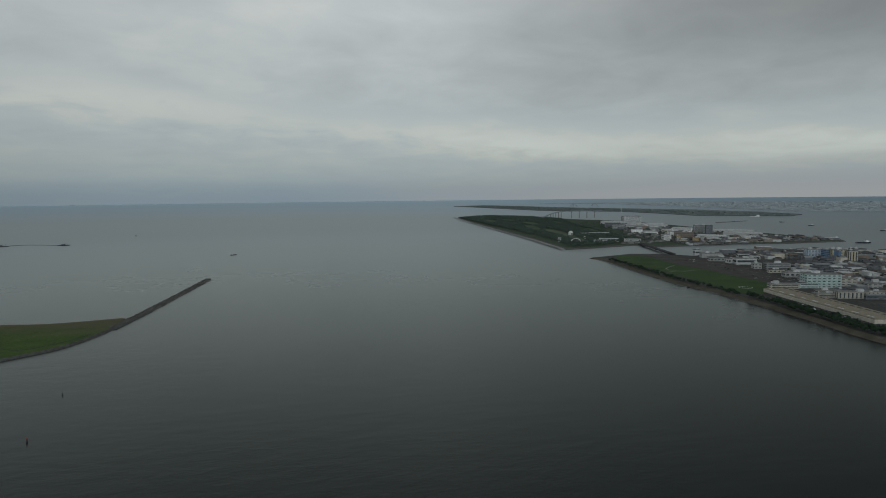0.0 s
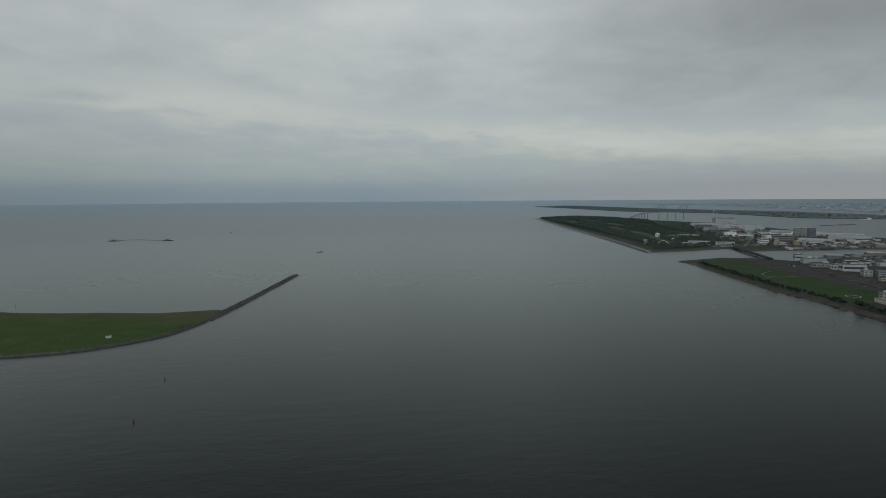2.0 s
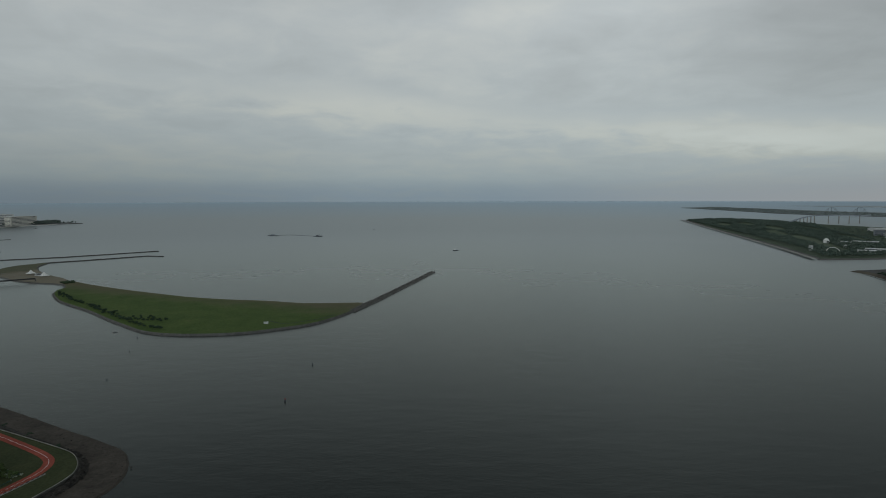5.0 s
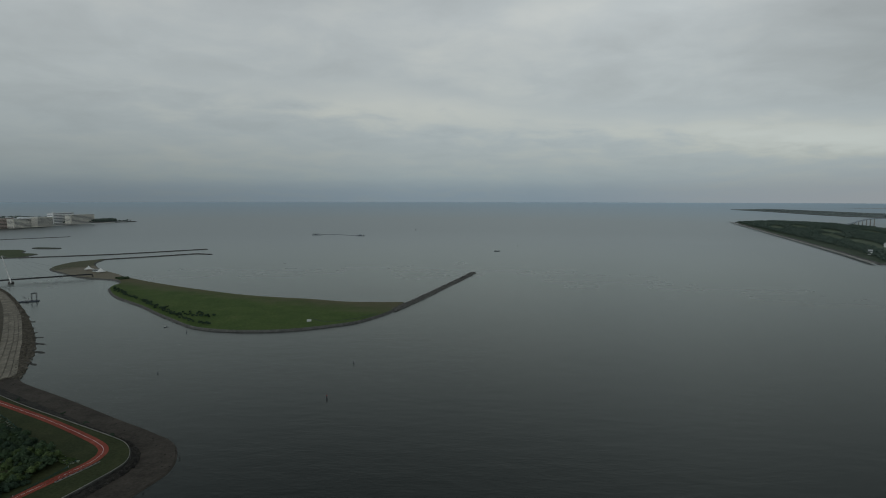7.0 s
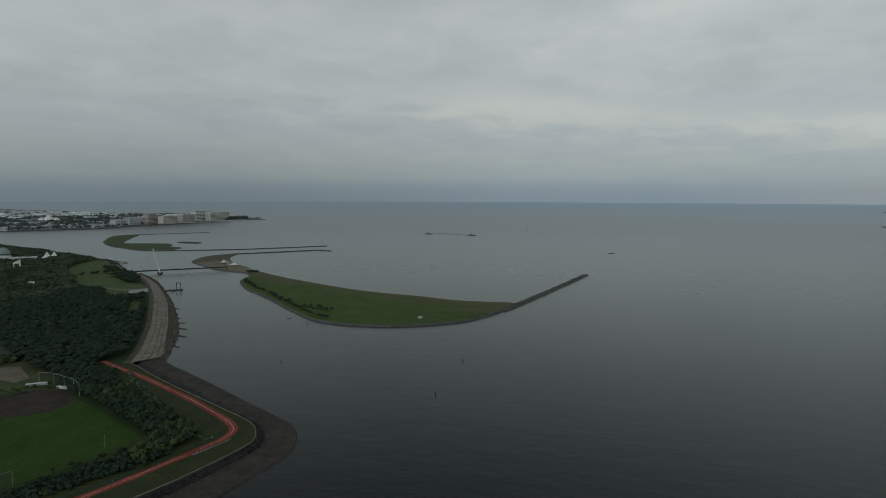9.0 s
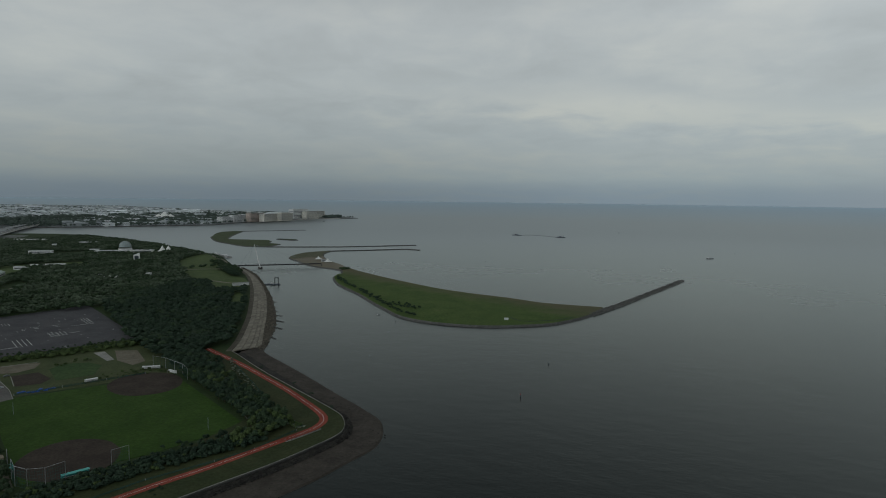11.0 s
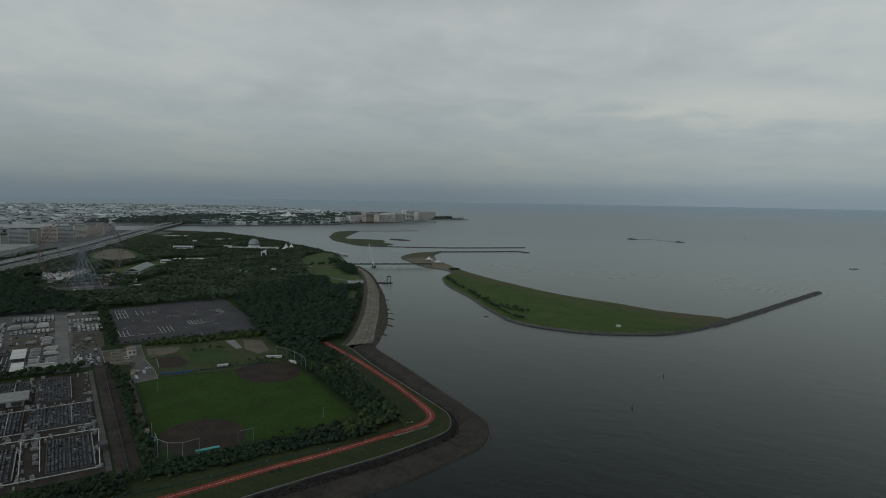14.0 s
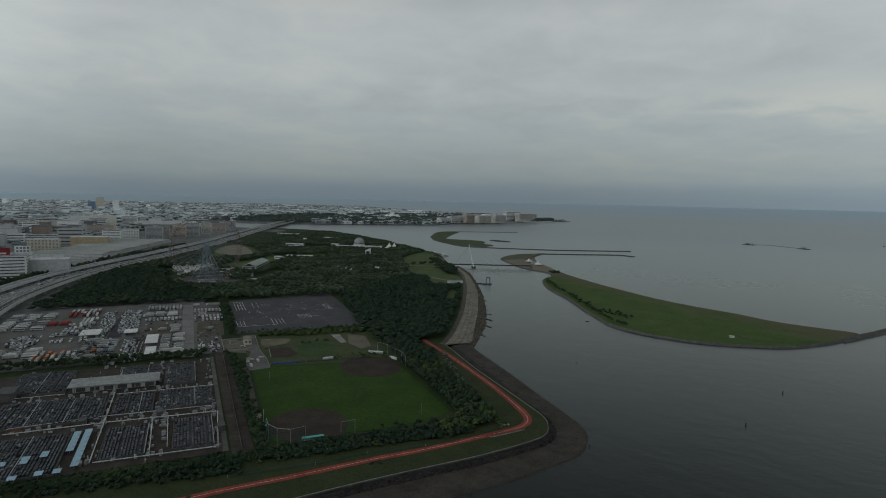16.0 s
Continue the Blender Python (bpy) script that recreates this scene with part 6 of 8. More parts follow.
park(["white", "white", "white", "grey"], -267, -266, -42, -12, 12, 4.1, "a", .95)
park(["white", "blue", "white", "grey"], -229, -228, -42, -11, 12, 4.1, "a", .95)
park(["white", "white", "flat"], -212, -211, -42, -12, 12, 4.1, "a", .92)
park(["long", "grey"], -246, -245, -34, -14, 7, 15, "b", .5)
park(["flat", "darkcar", "blue"], -196, -160, -38, -16, 17, 11, "b", .4)
park(["white", "car", "van"], -124, -100, -40, -32, 12, 9, "b", .75)
park(["van", "van", "white"], -80, -66, -40, -34, 9, 4, "a", .9)
park(["white", "grey", "blue"], -302, -290, -94, -56, 11, 4.0, "a", .92)
park(["long", "long", "grey"], -262, -250, -92, -56, 6, 12.5, "b", .92)
park(["white", "van", "grey"], -226, -225, -93, -56, 9, 3.9, "a", .95)
park(["car", "greycar", "darkcar"], -208, -200, -92, -62, 6, 4.2, "a", .45)
park(["long", "grey", "flat"], -184, -160, -88, -58, 12, 13, "b", .6)
park(["grey", "long", "white"], -138, -62, -70, -58, 10.5, 12, "b", .8)
park(["redbus", "red", "redbus"], -300, -262, -174, -144, 13, 4.4, "a", .9)
park(["red"], -236, -224, -184, -166, 4.5, 12, "b", 1)
park(["white", "bus"], -246, -222, -156, -144, 12, 4, "a", .9)
park(["bus", "bus", "long"], -286, -208, -226, -186, 5.5, 16, "b", .62)
park(["greycar", "car", "darkcar"], -172, -134, -206, -180, 6, 2.9, "a", .7)
park(["white", "blue", "flat"], -218, -168, -166, -144, 9, 4, "a", .7)
park(["bus", "long"], -112, -84, -204, -176, 5, 14, "b", .7)
park(["car", "van", "white"], -150, -140, -170, -140, 6, 4, "a", .7)
park(["orange", "flat", "grey", "white"], -98, -62, -172, -138, 8, 5, "a", .75)
park(["flat", "grey", "darkcar", "blue", "grey"], -138, -64, -136, -112, 9, 7, "b", .6)
park(["car", "greycar", "car"], -132, -62, -106, -101, 5, 3.2, "a", .8)
park(["grey", "flat", "car", "darkcar"], -110, -62, -28, -22, 9, 5, "a", .6)
park(["white", "grey"], -308, -307, -40, -14, 8, 8, "b", .7)
# dense lots of used cars, too many to count
def small_car():
    """A low body with a narrower cabin on it."""
    V, F = [], []
    for x0, x1, w, z0, z1, t in ((-2.15, 2.15, 0.85, 0.25, 0.85, 0.98), (-1.5, 0.9, 0.78, 0.85, 1.42, 0.8)):
        b = len(V)
        m = (x0 + x1) / 2
        V += [(x, y, z0) for x, y in ((x0, -w), (x1, -w), (x1, w), (x0, w))]
        V += [(m + (x - m) * t, y * 0.92, z1) for x, y in ((x0, -w), (x1, -w), (x1, w), (x0, w))]
        F += [(b + i, b + j, b + k) for i, j, k in ((4, 5, 6), (4, 6, 7), (0, 1, 5), (0, 5, 4), (1, 2, 6), (1, 6, 5), (2, 3, 7), (2, 7, 6), (3, 0, 4), (3, 4, 7))]
    return np.array(V), np.array(F)


def car_lot(corners, gap, seed, mat, label, turn=0, scale=(0.95, 1.1)):
    r = random.Random(seed)
    pl = [(0, x, y, 3.3, radians(GRID_TURN + turn + r.choice((0, 180))) + r.gauss(0, .1), r.uniform(*scale), r.uniform(.95, 1.25)) for x, y in scatter([xy(*c) for c in corners], gap, seed, jitter=.28)]
    pour("used_cars", [small_car()], pl, mat, label, "cars")


LOT_PALE = material("mixed_pale_car_paint", (0.20, 0.22, 0.225), (0.48, 0.50, 0.50), 3.0, rough=0.35, fine=1.0, per_island=0.6, bump=0)
LOT_DARK = material("mixed_dark_car_paint", (0.035, 0.04, 0.05), (0.10, 0.105, 0.115), 3.0, rough=0.35, fine=1.0, per_island=0.6, bump=0)
for k, (corners, gap) in enumerate((([(-150, -136), (-286, -140), (-292, -129), (-200, -123), (-149, -128)], 4.2), ([(-170, -116), (-262, -121), (-297, -117), (-293, -101), (-170, -97), (-160, -107)], 4.0),
                                    ([(-130, -199), (-173, -206), (-182, -191), (-138, -183), (-118, -189)], 4.2), ([(-45, -101), (-128, -106), (-133, -95), (-52, -91)], 4.6),
                                    ([(-178, -177), (-185, -160), (-173, -158), (-168, -175)], 4.4), ([(-92, -22), (-60, -24), (-60, -40), (-104, -41)], 6.0))):
    car_lot(corners, gap, 700 + k, LOT_PALE, "closely parked pale used cars in the depot yard")
    car_lot(corners, gap * 1.3, 720 + k, LOT_DARK, "dark used cars among the pale ones", 0)
CLUTTER = material("yard_clutter_paint", (0.09, 0.085, 0.08), (0.22, 0.21, 0.20), 4.0, fine=1.0, per_island=0.6, bump=0)
crng = random.Random(88)
CRATE = [(np.array([(x * .5, y * .5, z) for z in (0, 1) for x, y in ((-1, -1), (1, -1), (1, 1), (-1, 1))], dtype=float),
          np.array([(4, 5, 6), (4, 6, 7), (0, 1, 5), (0, 5, 4), (1, 2, 6), (1, 6, 5), (2, 3, 7), (2, 7, 6), (3, 0, 4), (3, 4, 7)]))]
for corners, gap in (([(-65, -135), (-139, -144), (-134, -127), (-90, -120), (-51, -121)], 3.6), ([(-49, -115), (-78, -116), (-72, -108), (-42, -107)], 3.0),
                     ([(-152, -62), (-84, -62), (-84, -92), (-152, -92)], 9.0), ([(-60, -40), (-150, -42), (-200, -20), (-60, -22)], 8.0), ([(-70, -138), (-90, -172), (-60, -178), (-58, -138)], 5.0)):
    pl = [(0, x, y, 3.3, radians(GRID_TURN) + crng.choice((0, 1.57)) + crng.gauss(0, .1), crng.uniform(.8, 3.2), crng.uniform(.6, 2.4)) for x, y in scatter([xy(*c) for c in corners], gap, int(gap * 100))]
    pour("crates", CRATE, pl, CLUTTER, "stacked crates, skips and machine parts in the yard", "clutter")
# a crawler crane with its jib laid out over the yard
cr = at(-96, -128, 3.3)
crane = empty("mobile_crane", pose(cr.x, cr.y, cr.z, 0, 0, GRID_TURN + 28), "dark mobile crane with a long pale lattice jib", "crane")
part("carrier", bx(-5, 5, -1.4, 1.4, .5, 1.7, .1), DARK_STEEL, crane)
part("cab", bx(-2.2, 2.2, -1.3, 1.3, 1.7, 3.6, .15), ORANGE_PAINT, crane)
wheels(crane, (-3.8, -1.5, 1.5, 3.8), 1.3, .55)
bm = bmesh.new()
for y in (-.45, .45):
    rod(bm, (1, y, 3.2), (-24, y * .5, 15), .16, .12, 4)
for i in range(9):
    u0, u1 = i / 9, (i + 1) / 9
    rod(bm, (1 - 25 * u0, .45 - .22 * u0, 3.2 + 11.8 * u0), (1 - 25 * u1, -.45 + .22 * u1, 3.2 + 11.8 * u1), .08, .08, 3)
part("jib", bm, STEEL, crane, "pale lattice jib")
# covered truck bays with pale canopies
for a0, a1, b0, b1 in ((-135, -98, -87, -76), (-84, -56, -85, -76), (-168, -149, -109, -97), (-176, -150, -148, -130)):
    c = at((a0 + a1) / 2, (b0 + b1) / 2, 3.3)
    th = empty("canopy", pose(c.x, c.y, c.z, 0, 0, GRID_TURN), "pale striped canopy roof over parked trucks", "canopy", "canopies in the depot")
    n = 6
    for i in range(n):
        x0 = -(a1 - a0) / 2 + (a1 - a0) * i / n
        part("roof_panel", bx(x0 + .3, x0 + (a1 - a0) / n - .3, -(b1 - b0) / 2, (b1 - b0) / 2, 4.2, 4.5, .08), TENT, th)
    for sx in (-1, 1):
        for sy in (-1, 1):
            bm = bmesh.new()
            rod(bm, (sx * (a1 - a0) * .45, sy * (b1 - b0) * .45, 0), (sx * (a1 - a0) * .45, sy * (b1 - b0) * .45, 4.3), .15)
            part("post", bm, STEEL, th)
# depot lane and parking marks
road_area("road", [(-322, -56), (-52, -55), (-52, -44), (-318, -44)], 3.345, ROAD_WORN, "pale worn lane through the depot")
road_area("road", [(-148, -100), (-146, -88), (-52, -88), (-52, -100)], 3.34, ASPHALT, "dark asphalt strip with white bay lines")
road_area("road", [(-292, -122), (-290, -109), (-205, -117), (-150, -111), (-150, -124), (-205, -124)], 3.335, ASPHALT, "dark asphalt aisle between the used cars")
road_area("ground", [(-204, -90), (-206, -58), (-150, -58), (-146, -90)], 3.333, BANK, "dusty brown open ground in the yard")
road_area("ground", [(-200, -40), (-200, -13), (-130, -15), (-126, -41)], 3.333, BANK, "dusty brown open ground in the yard")
marks = tagged(new("road_marks", mesh_of("road_marks", bmesh.new(), WHITE)), "worn white bay marks painted on the car park", "markings", kind="stuff")
bm = bmesh.new()
for a, b, n, da, db, la, lb in ((-322, 6, 4, 0, 3.6, 58, .4), (-322, 6, 3, 24, 0, .8, 11), (-196, 1, 3, 0, 4, 28, .4), (-180, 1, 2, 13, 0, .6, 8), (-168, 9, 1, 0, 0, .6, 34),
                                (-202, 40, 4, 0, 4, 34, .4), (-221, 73, 5, 0, 3.6, 22, .4), (-199, 73, 1, 0, 0, .7, 14.8), (-243, 100, 1, 0, 0, .6, 22), (-280, 116, 3, 0, 3, 34, .4),
                                (-312, 28, 2, 0, 6, 36, .35), (-300, 40, 4, 0, 3, 14, .3), (-248, 28, 3, 5, 2, .5, 5), (-262, 64, 3, 5, 1, .5, 5), (-260, 84, 3, 5, 1, .5, 5), (-210, 72, 2, 4, 18, .6, 10)):
    for i in range(n):
        q = [xy(a + i * da, b + i * db), xy(a + i * da + la, b + i * db), xy(a + i * da + la, b + i * db + lb), xy(a + i * da, b + i * db + lb)]
        f = bm.faces.new([bm.verts.new((*p, 3.135)) for p in q])
        f.normal_update()
        if f.normal.z < 0:
            f.normal_flip()
mr = random.Random(55)
for i in range(34):
    a, b, long_a = mr.uniform(-325, -145), mr.uniform(4, 132), mr.random() < .6
    if b > 139 + (a + 330) * .0 or a < -325:
        continue
    la, lb = (mr.uniform(4, 9), .22) if long_a else (.35, mr.uniform(2, 6))
    q = [xy(a, b), xy(a + la, b), xy(a + la, b + lb), xy(a, b + lb)]
    f = bm.faces.new([bm.verts.new((*p, 3.134)) for p in q])
    f.normal_update()
    if f.normal.z < 0:
        f.normal_flip()
for i in range(3):
    q = [xy(-128, -97 + i * 3.4), xy(-57, -98 + i * 3.4), xy(-57, -97.7 + i * 3.4), xy(-128, -96.7 + i * 3.4)]
    f = bm.faces.new([bm.verts.new((*p, 3.38)) for p in q])
    f.normal_update()
    if f.normal.z < 0:
        f.normal_flip()
bm.to_mesh(marks.data)
bm.free()

# ---------------------------------------------------------------- water treatment works
def cover_shape():
    v = np.array([(x, y, z) for z in (0, 1) for x, y in ((-.5, -.5), (.5, -.5), (.5, .5), (-.5, .5))], dtype=float)
    v[4:, :2] *= 0.92
    f = [(4, 5, 6), (4, 6, 7), (0, 1, 5), (0, 5, 4), (1, 2, 6), (1, 6, 5), (2, 3, 7), (2, 7, 6), (3, 0, 4), (3, 4, 7)]
    return v, np.array(f)


COVER = [(cover_shape()[0] * (3.0, 1.15, 1), cover_shape()[1]), (cover_shape()[0] * (3.0, 1.15, 1.6), cover_shape()[1])]
rng = random.Random(21)
for a0, a1, b0, b1 in ((110, 157, -94.5, -71.5), (107, 156, -57.5, -35), (44, 86, -95.5, -71), (43, 84, -68, -33), (111, 168, -152, -112.5), (112, 165, -230, -156), (43, 92, -163, -100), (44, 96, -240, -166),
                       (-30, 28, -66, -44), (-30, 2, -97, -70), (-32, 24, -168, -131), (108, 165, -320, -236), (40, 96, -320, -246)):
    c = at((a0 + a1) / 2, (b0 + b1) / 2, 3.24)
    th = empty("settling_tank", pose(c.x, c.y, c.z, 0, 0, GRID_TURN), "settling tank under rows of dark covers", "tank", "covered settling tanks")
    w, d = a1 - a0, b1 - b0
    part("tank_wall", bx(-w / 2, w / 2, -d / 2, -d / 2 + .5, 0, 1.4), DARK_CONCRETE, th)
    part("tank_wall", bx(-w / 2, w / 2, d / 2 - .5, d / 2, 0, 1.4), DARK_CONCRETE, th)
    part("tank_wall", bx(-w / 2, -w / 2 + .5, -d / 2 + .5, d / 2 - .5, 0, 1.4), DARK_CONCRETE, th)
    part("tank_wall", bx(w / 2 - .5, w / 2, -d / 2 + .5, d / 2 - .5, 0, 1.4), DARK_CONCRETE, th)
    part("tank_floor", bx(-w / 2 + .5, w / 2 - .5, -d / 2 + .5, d / 2 - .5, 0, .25), ROOF_DARK, th)
    pl = []
    u = -w / 2 + 2.2
    while u < w / 2 - 1.5:
        v = -d / 2 + 1.4
        i = 0
        while v < d / 2 - 1:
            if rng.random() < .97:
                pl.append((0 if rng.random() < .93 else 1, u + rng.uniform(-.1, .1), v, .55, 0, 1, 1.0 + rng.uniform(-.15, .3)))
            i += 1
            v += 1.75 if i % 5 else 2.6
        u += 3.6
    ob = pour("cover", COVER, pl, COVER_DARK, "rows of dark tank covers", "cover", parent=th)
    # pale catwalks over the covers
    for k in range(1, max(2, int(d / 12)) + 1):
        y = -d / 2 + d * k / (int(d / 12) + 1)
        part("catwalk", bx(-w / 2, w / 2, y - .22, y + .22, 1.7, 1.85), DARK_CONCRETE if k % 2 else STEEL, th)
    for k in range(max(1, int(d / 9))):
        x, y = rng.uniform(-w * .45, w * .45), rng.uniform(-d * .45, d * .45)
        part("gear_box", bx(x - .7, x + .7, y - .5, y + .5, 1.5, 2.8, .1), ROOF_GREY, th)
ground("ground", [xy(96, -150), xy(80, -152), xy(77, -137), xy(94, -134)], 3.3, RUST, "rust-red stained bay between the tanks", "paving", RUST, .3)
# pale blue covers
for a0, a1, b, n in ((112, 142, -109.5, 5), (110, 164, -104, 8), (138, 146, -121, 2), (142, 152, -129, 2), (146, 152, -139, 1), (164, 170, -111, 1), (164, 170, -119, 1), (166, 172, -130, 1)):
    for i in range(n):
        a = a0 + (a1 - a0) * (i + .5) / n
        c = at(a, b, 3.24)
        th = empty("tank_cover", pose(c.x, c.y, c.z, 0, 0, GRID_TURN), "pale blue plastic tank cover on posts", "cover", "pale blue tank covers")
        L = (a1 - a0) / n
        part("sheet", bx(-L / 2 + .15, L / 2 - .15, -1.9, 1.9, 2.2, 2.4, .06), COVER_BLUE, th)
        for sx in (-1, 1):
            part("post", bx(sx * L * .42 - .1, sx * L * .42 + .1, -.1, .1, 0, 2.2), STEEL, th)


def pipe(points, r, label):
    th = empty("pipe", pose(0, 0, 0), label, "pipe", "pipes of the treatment works")
    pts = [at(a, b, z) for a, b, z in points]
    bm = bmesh.new()
    for p, q in zip(pts, pts[1:]):
        rod(bm, p, q, r * .7, r * .7, 6)
    part("run", bm, ROOF_PALE, th)
    for p, q in zip(pts, pts[1:]):
        n = int((q - p).length / 9)
        for i in range(n):
            c = p.lerp(q, (i + .5) / n)
            part("support", bx(c.x - .2, c.x + .2, c.y - .2, c.y + .2, 3.2, c.z), DARK_CONCRETE, th)
    return th


pipe([(40, -97.5, 5), (160, -97.5, 5)], .45, "long pale pipe across the tanks")
pipe([(101, -150, 4.6), (99, -96, 4.6), (101, -31, 4.6)], .4, "long pale pipe along the service lane")
pipe([(92, -150, 4.6), (87, -100, 4.6), (88, -34, 4.6)], .3, "thin pale pipe along the service lane")
pipe([(102, -70, 4.8), (152, -69, 4.8)], .4, "pale pipe between two tanks")
pipe([(104, -61, 4.8), (152, -60, 4.8)], .3, "thin pale pipe between two tanks")
pipe([(103, -31, 4.8), (160, -33, 4.8)], .35, "pale pipe at the edge of the works")
pipe([(160, -96, 4.5), (160, -34, 4.5)], .45, "thick pale pipe by the hedge")
pipe([(42, -96, 4.5), (41, -32, 4.5)], .3, "pale pipe along the tank heads")
pipe([(30, -162, 4.5), (30, -130, 4.5)], .3, "short pale pipe by the pump house")
pipe([(-22, -98, 4.5), (30, -98, 4.5)], .4, "pale pipe beside the pump house")
rng = random.Random(66)
pl = []
for i in range(420):
    a, b = rng.uniform(-40, 166), rng.choice((rng.uniform(-165, -34), rng.choice((-98.5, -69.5, -63, -33.5)) + rng.uniform(-1, 1)))
    if rng.random() < .5:
        a = rng.choice((90, 95, 99, 104, 158, 34, 39)) + rng.uniform(-1.5, 1.5)
    p = at(a, b)
    pl.append((0, p.x, p.y, 3.3, radians(GRID_TURN) + rng.choice((0, 1.57)), rng.uniform(.3, 1.1), rng.uniform(.8, 2.2)))
pour("valve_boxes", [COVER[0]], pl, ROOF_GREY, "small pale valve boxes and ducts between the tanks", "equipment")
road_area("pavement", [(-46, -31.5), (166, -30.5), (166, -27.5), (-46, -28.5)], 3.5, DARK_CONCRETE, "narrow stained concrete walk beside the works")
c = at(17, -99, 3.2)
hall = empty("pump_house", pose(c.x, c.y, c.z, 0, 0, GRID_TURN), "long concrete pump house with a flat overhanging roof", "building")
part("wall", bx(-7, 8, -27, 27, 0, 4.2), PALE_CONCRETE, hall)
part("roof", bx(-11, 11, -30, 30, 4.2, 5.1, .2), ROOF_GREY, hall)
for i in range(6):
    part("opening", bx(8, 8.1, -25 + i * 9, -19 + i * 9, .3, 3.2), ROOF_DARK, hall)
for i in range(5):
    part("column", bx(9.6, 10.2, -26 + i * 13, -25.3 + i * 13, 0, 4.2), CONCRETE, hall)
for a, b, w, d, h in ((132, -30, 6, 4, 3), (92, -66, 7, 4, 2.5), (94, -110, 6, 4, 2.5), (24, -165, 16, 10, 5)):
    p = at(a, b)
    building(p.x, p.y, w, d, h, GRID_TURN, "small stained concrete equipment hut in the treatment works", DARK_CONCRETE, ROOF_DARK, 0, "equipment_hut", "huts of the treatment works", 3.2)

fence = empty("boundary_wall", pose(0, 0, 0), "long low pale boundary wall of the treatment works", "wall")
for i in range(10):
    p, q = at(-50 + i * 22, -20.3, 3.2), at(-29 + i * 22, -20.3, 3.2)
    part("wall_panel", ribbon(bmesh.new(), [(p.x, p.y), (q.x, q.y)], -.1, .1, 4.4, 1.2), DARK_CONCRETE, fence)

# ---------------------------------------------------------------- single trees and shrubs round the field
def tree_thing(i):
    th = empty("tree", pose(0, 0, -60), "round-headed dark green broadleaved tree", "tree", "trees round the field")
    bm = bmesh.new()
    rod(bm, (0, 0, -.4), (.15, .1, 3.6), .32, .2, 6)
    r = random.Random(i)
    for k in range(4):
        t = k * 1.57 + r.random()
        rod(bm, (.12, .08, 2.4 + k * .35), (1.7 * math.cos(t), 1.7 * math.sin(t), 5.2), .14, .05, 5)
    part("trunk", bm, BARK, th)
    v, f = CROWNS[i % len(CROWNS)]
    me = bpy.data.meshes.new("crown")
    me.from_pydata(v.tolist(), [], f.tolist())
    me.materials.append(LEAF_DARK if i % 3 else LEAF)
    new("crown", me).parent = th
    return th


TREES = [tree_thing(i) for i in range(6)]
rng = random.Random(31)


def plant_trees(poly, gap, seed, scale, z=3.2):
    n = 0
    for x, y in scatter(poly, gap, seed):
        s = rng.uniform(*scale)
        ob = copy_thing(TREES[rng.randrange(6)], pose(x, y, z, 0, 0, rng.uniform(0, 360)))
        ob.scale = (s, s, s * rng.uniform(.85, 1.1))
        n += 1
    return n


plant_trees([xy(30, 126), xy(90, 124), xy(150, 120), xy(172, 124), xy(184, 134), xy(150, 139), xy(90, 142), xy(34, 146)], 5.0, 41, (0.42, 0.68))
plant_trees([xy(162, 64), xy(176, 64), xy(186, 110), xy(180, 130), xy(164, 122)], 6.0, 42, (0.3, 0.5), 3.6)
plant_trees([xy(172, -18), xy(186, -18), xy(184, 40), xy(178, 62), xy(168, 62)], 8.5, 43, (0.22, 0.38), 3.6)
forest([xy(174, -22), xy(190, -22), xy(188, 60), xy(188, 118), xy(178, 112), xy(174, 60)], 6.5, 44, "low green shrubs inside the running path", SHRUBS, (0.6, 1.2), z=3.6, mat=LEAF_PALE)
forest([xy(172, -6), xy(184, -14), xy(191, 4), xy(190, 60), xy(190, 118), xy(178, 112), xy(172, 60)], 3.2, 43, "dark bramble thicket inside the running path", SHRUBS, (0.9, 1.7), z=3.6, mat=LEAF_DARK)
forest([xy(-125, 14), xy(-113, 18), xy(-106, 60), xy(-104, 100), xy(-104, 132), xy(-125, 137)], 4.2, 45, "rough green scrub beside the car park", SHRUBS, (0.9, 2.0), z=3.1, mat=LEAF_PALE)
forest([xy(-118, 20), xy(-110, 60), xy(-106, 132), xy(-125, 135), xy(-125, 20)], 10, 46, "small trees in the scrub", CROWNS, (0.35, 0.6), z=3.1)
forest([xy(60, 146), xy(120, 143), xy(186, 137), xy(188, 141), xy(120, 148), xy(60, 150)], 3.4, 47, "pale flowering scrub beside the path", SHRUBS, (0.7, 1.3), z=3.6, mat=LEAF_PALE)
shrub_line = smooth([(-584, 938), (-519, 868), (-463, 815), (-401, 753), (-338, 691), (-306, 669)], 6, False)
avenue(shrub_line, 4.6, 48, "dark shrubs along the island rim", (0.9, 2.1), 3, SHRUBS, LEAF_DARK)
forest([(-378, 752), (-352, 752), (-318, 716), (-336, 706), (-366, 730)], 9, 49, "dark shrubs on the meadow", SHRUBS, (1.0, 1.8), z=2.4, mat=LEAF_DARK)
forest([(-430, 790), (-400, 775), (-420, 760)], 12, 50, "dark shrubs on the meadow", SHRUBS, (0.8, 1.5), z=2.4)
forest([(-655, 1060), (-640, 1072), (-628, 1050), (-640, 1040)], 5, 51, "dark shrubs on the neck of the islet", SHRUBS, (1.2, 2.2), z=2.0)

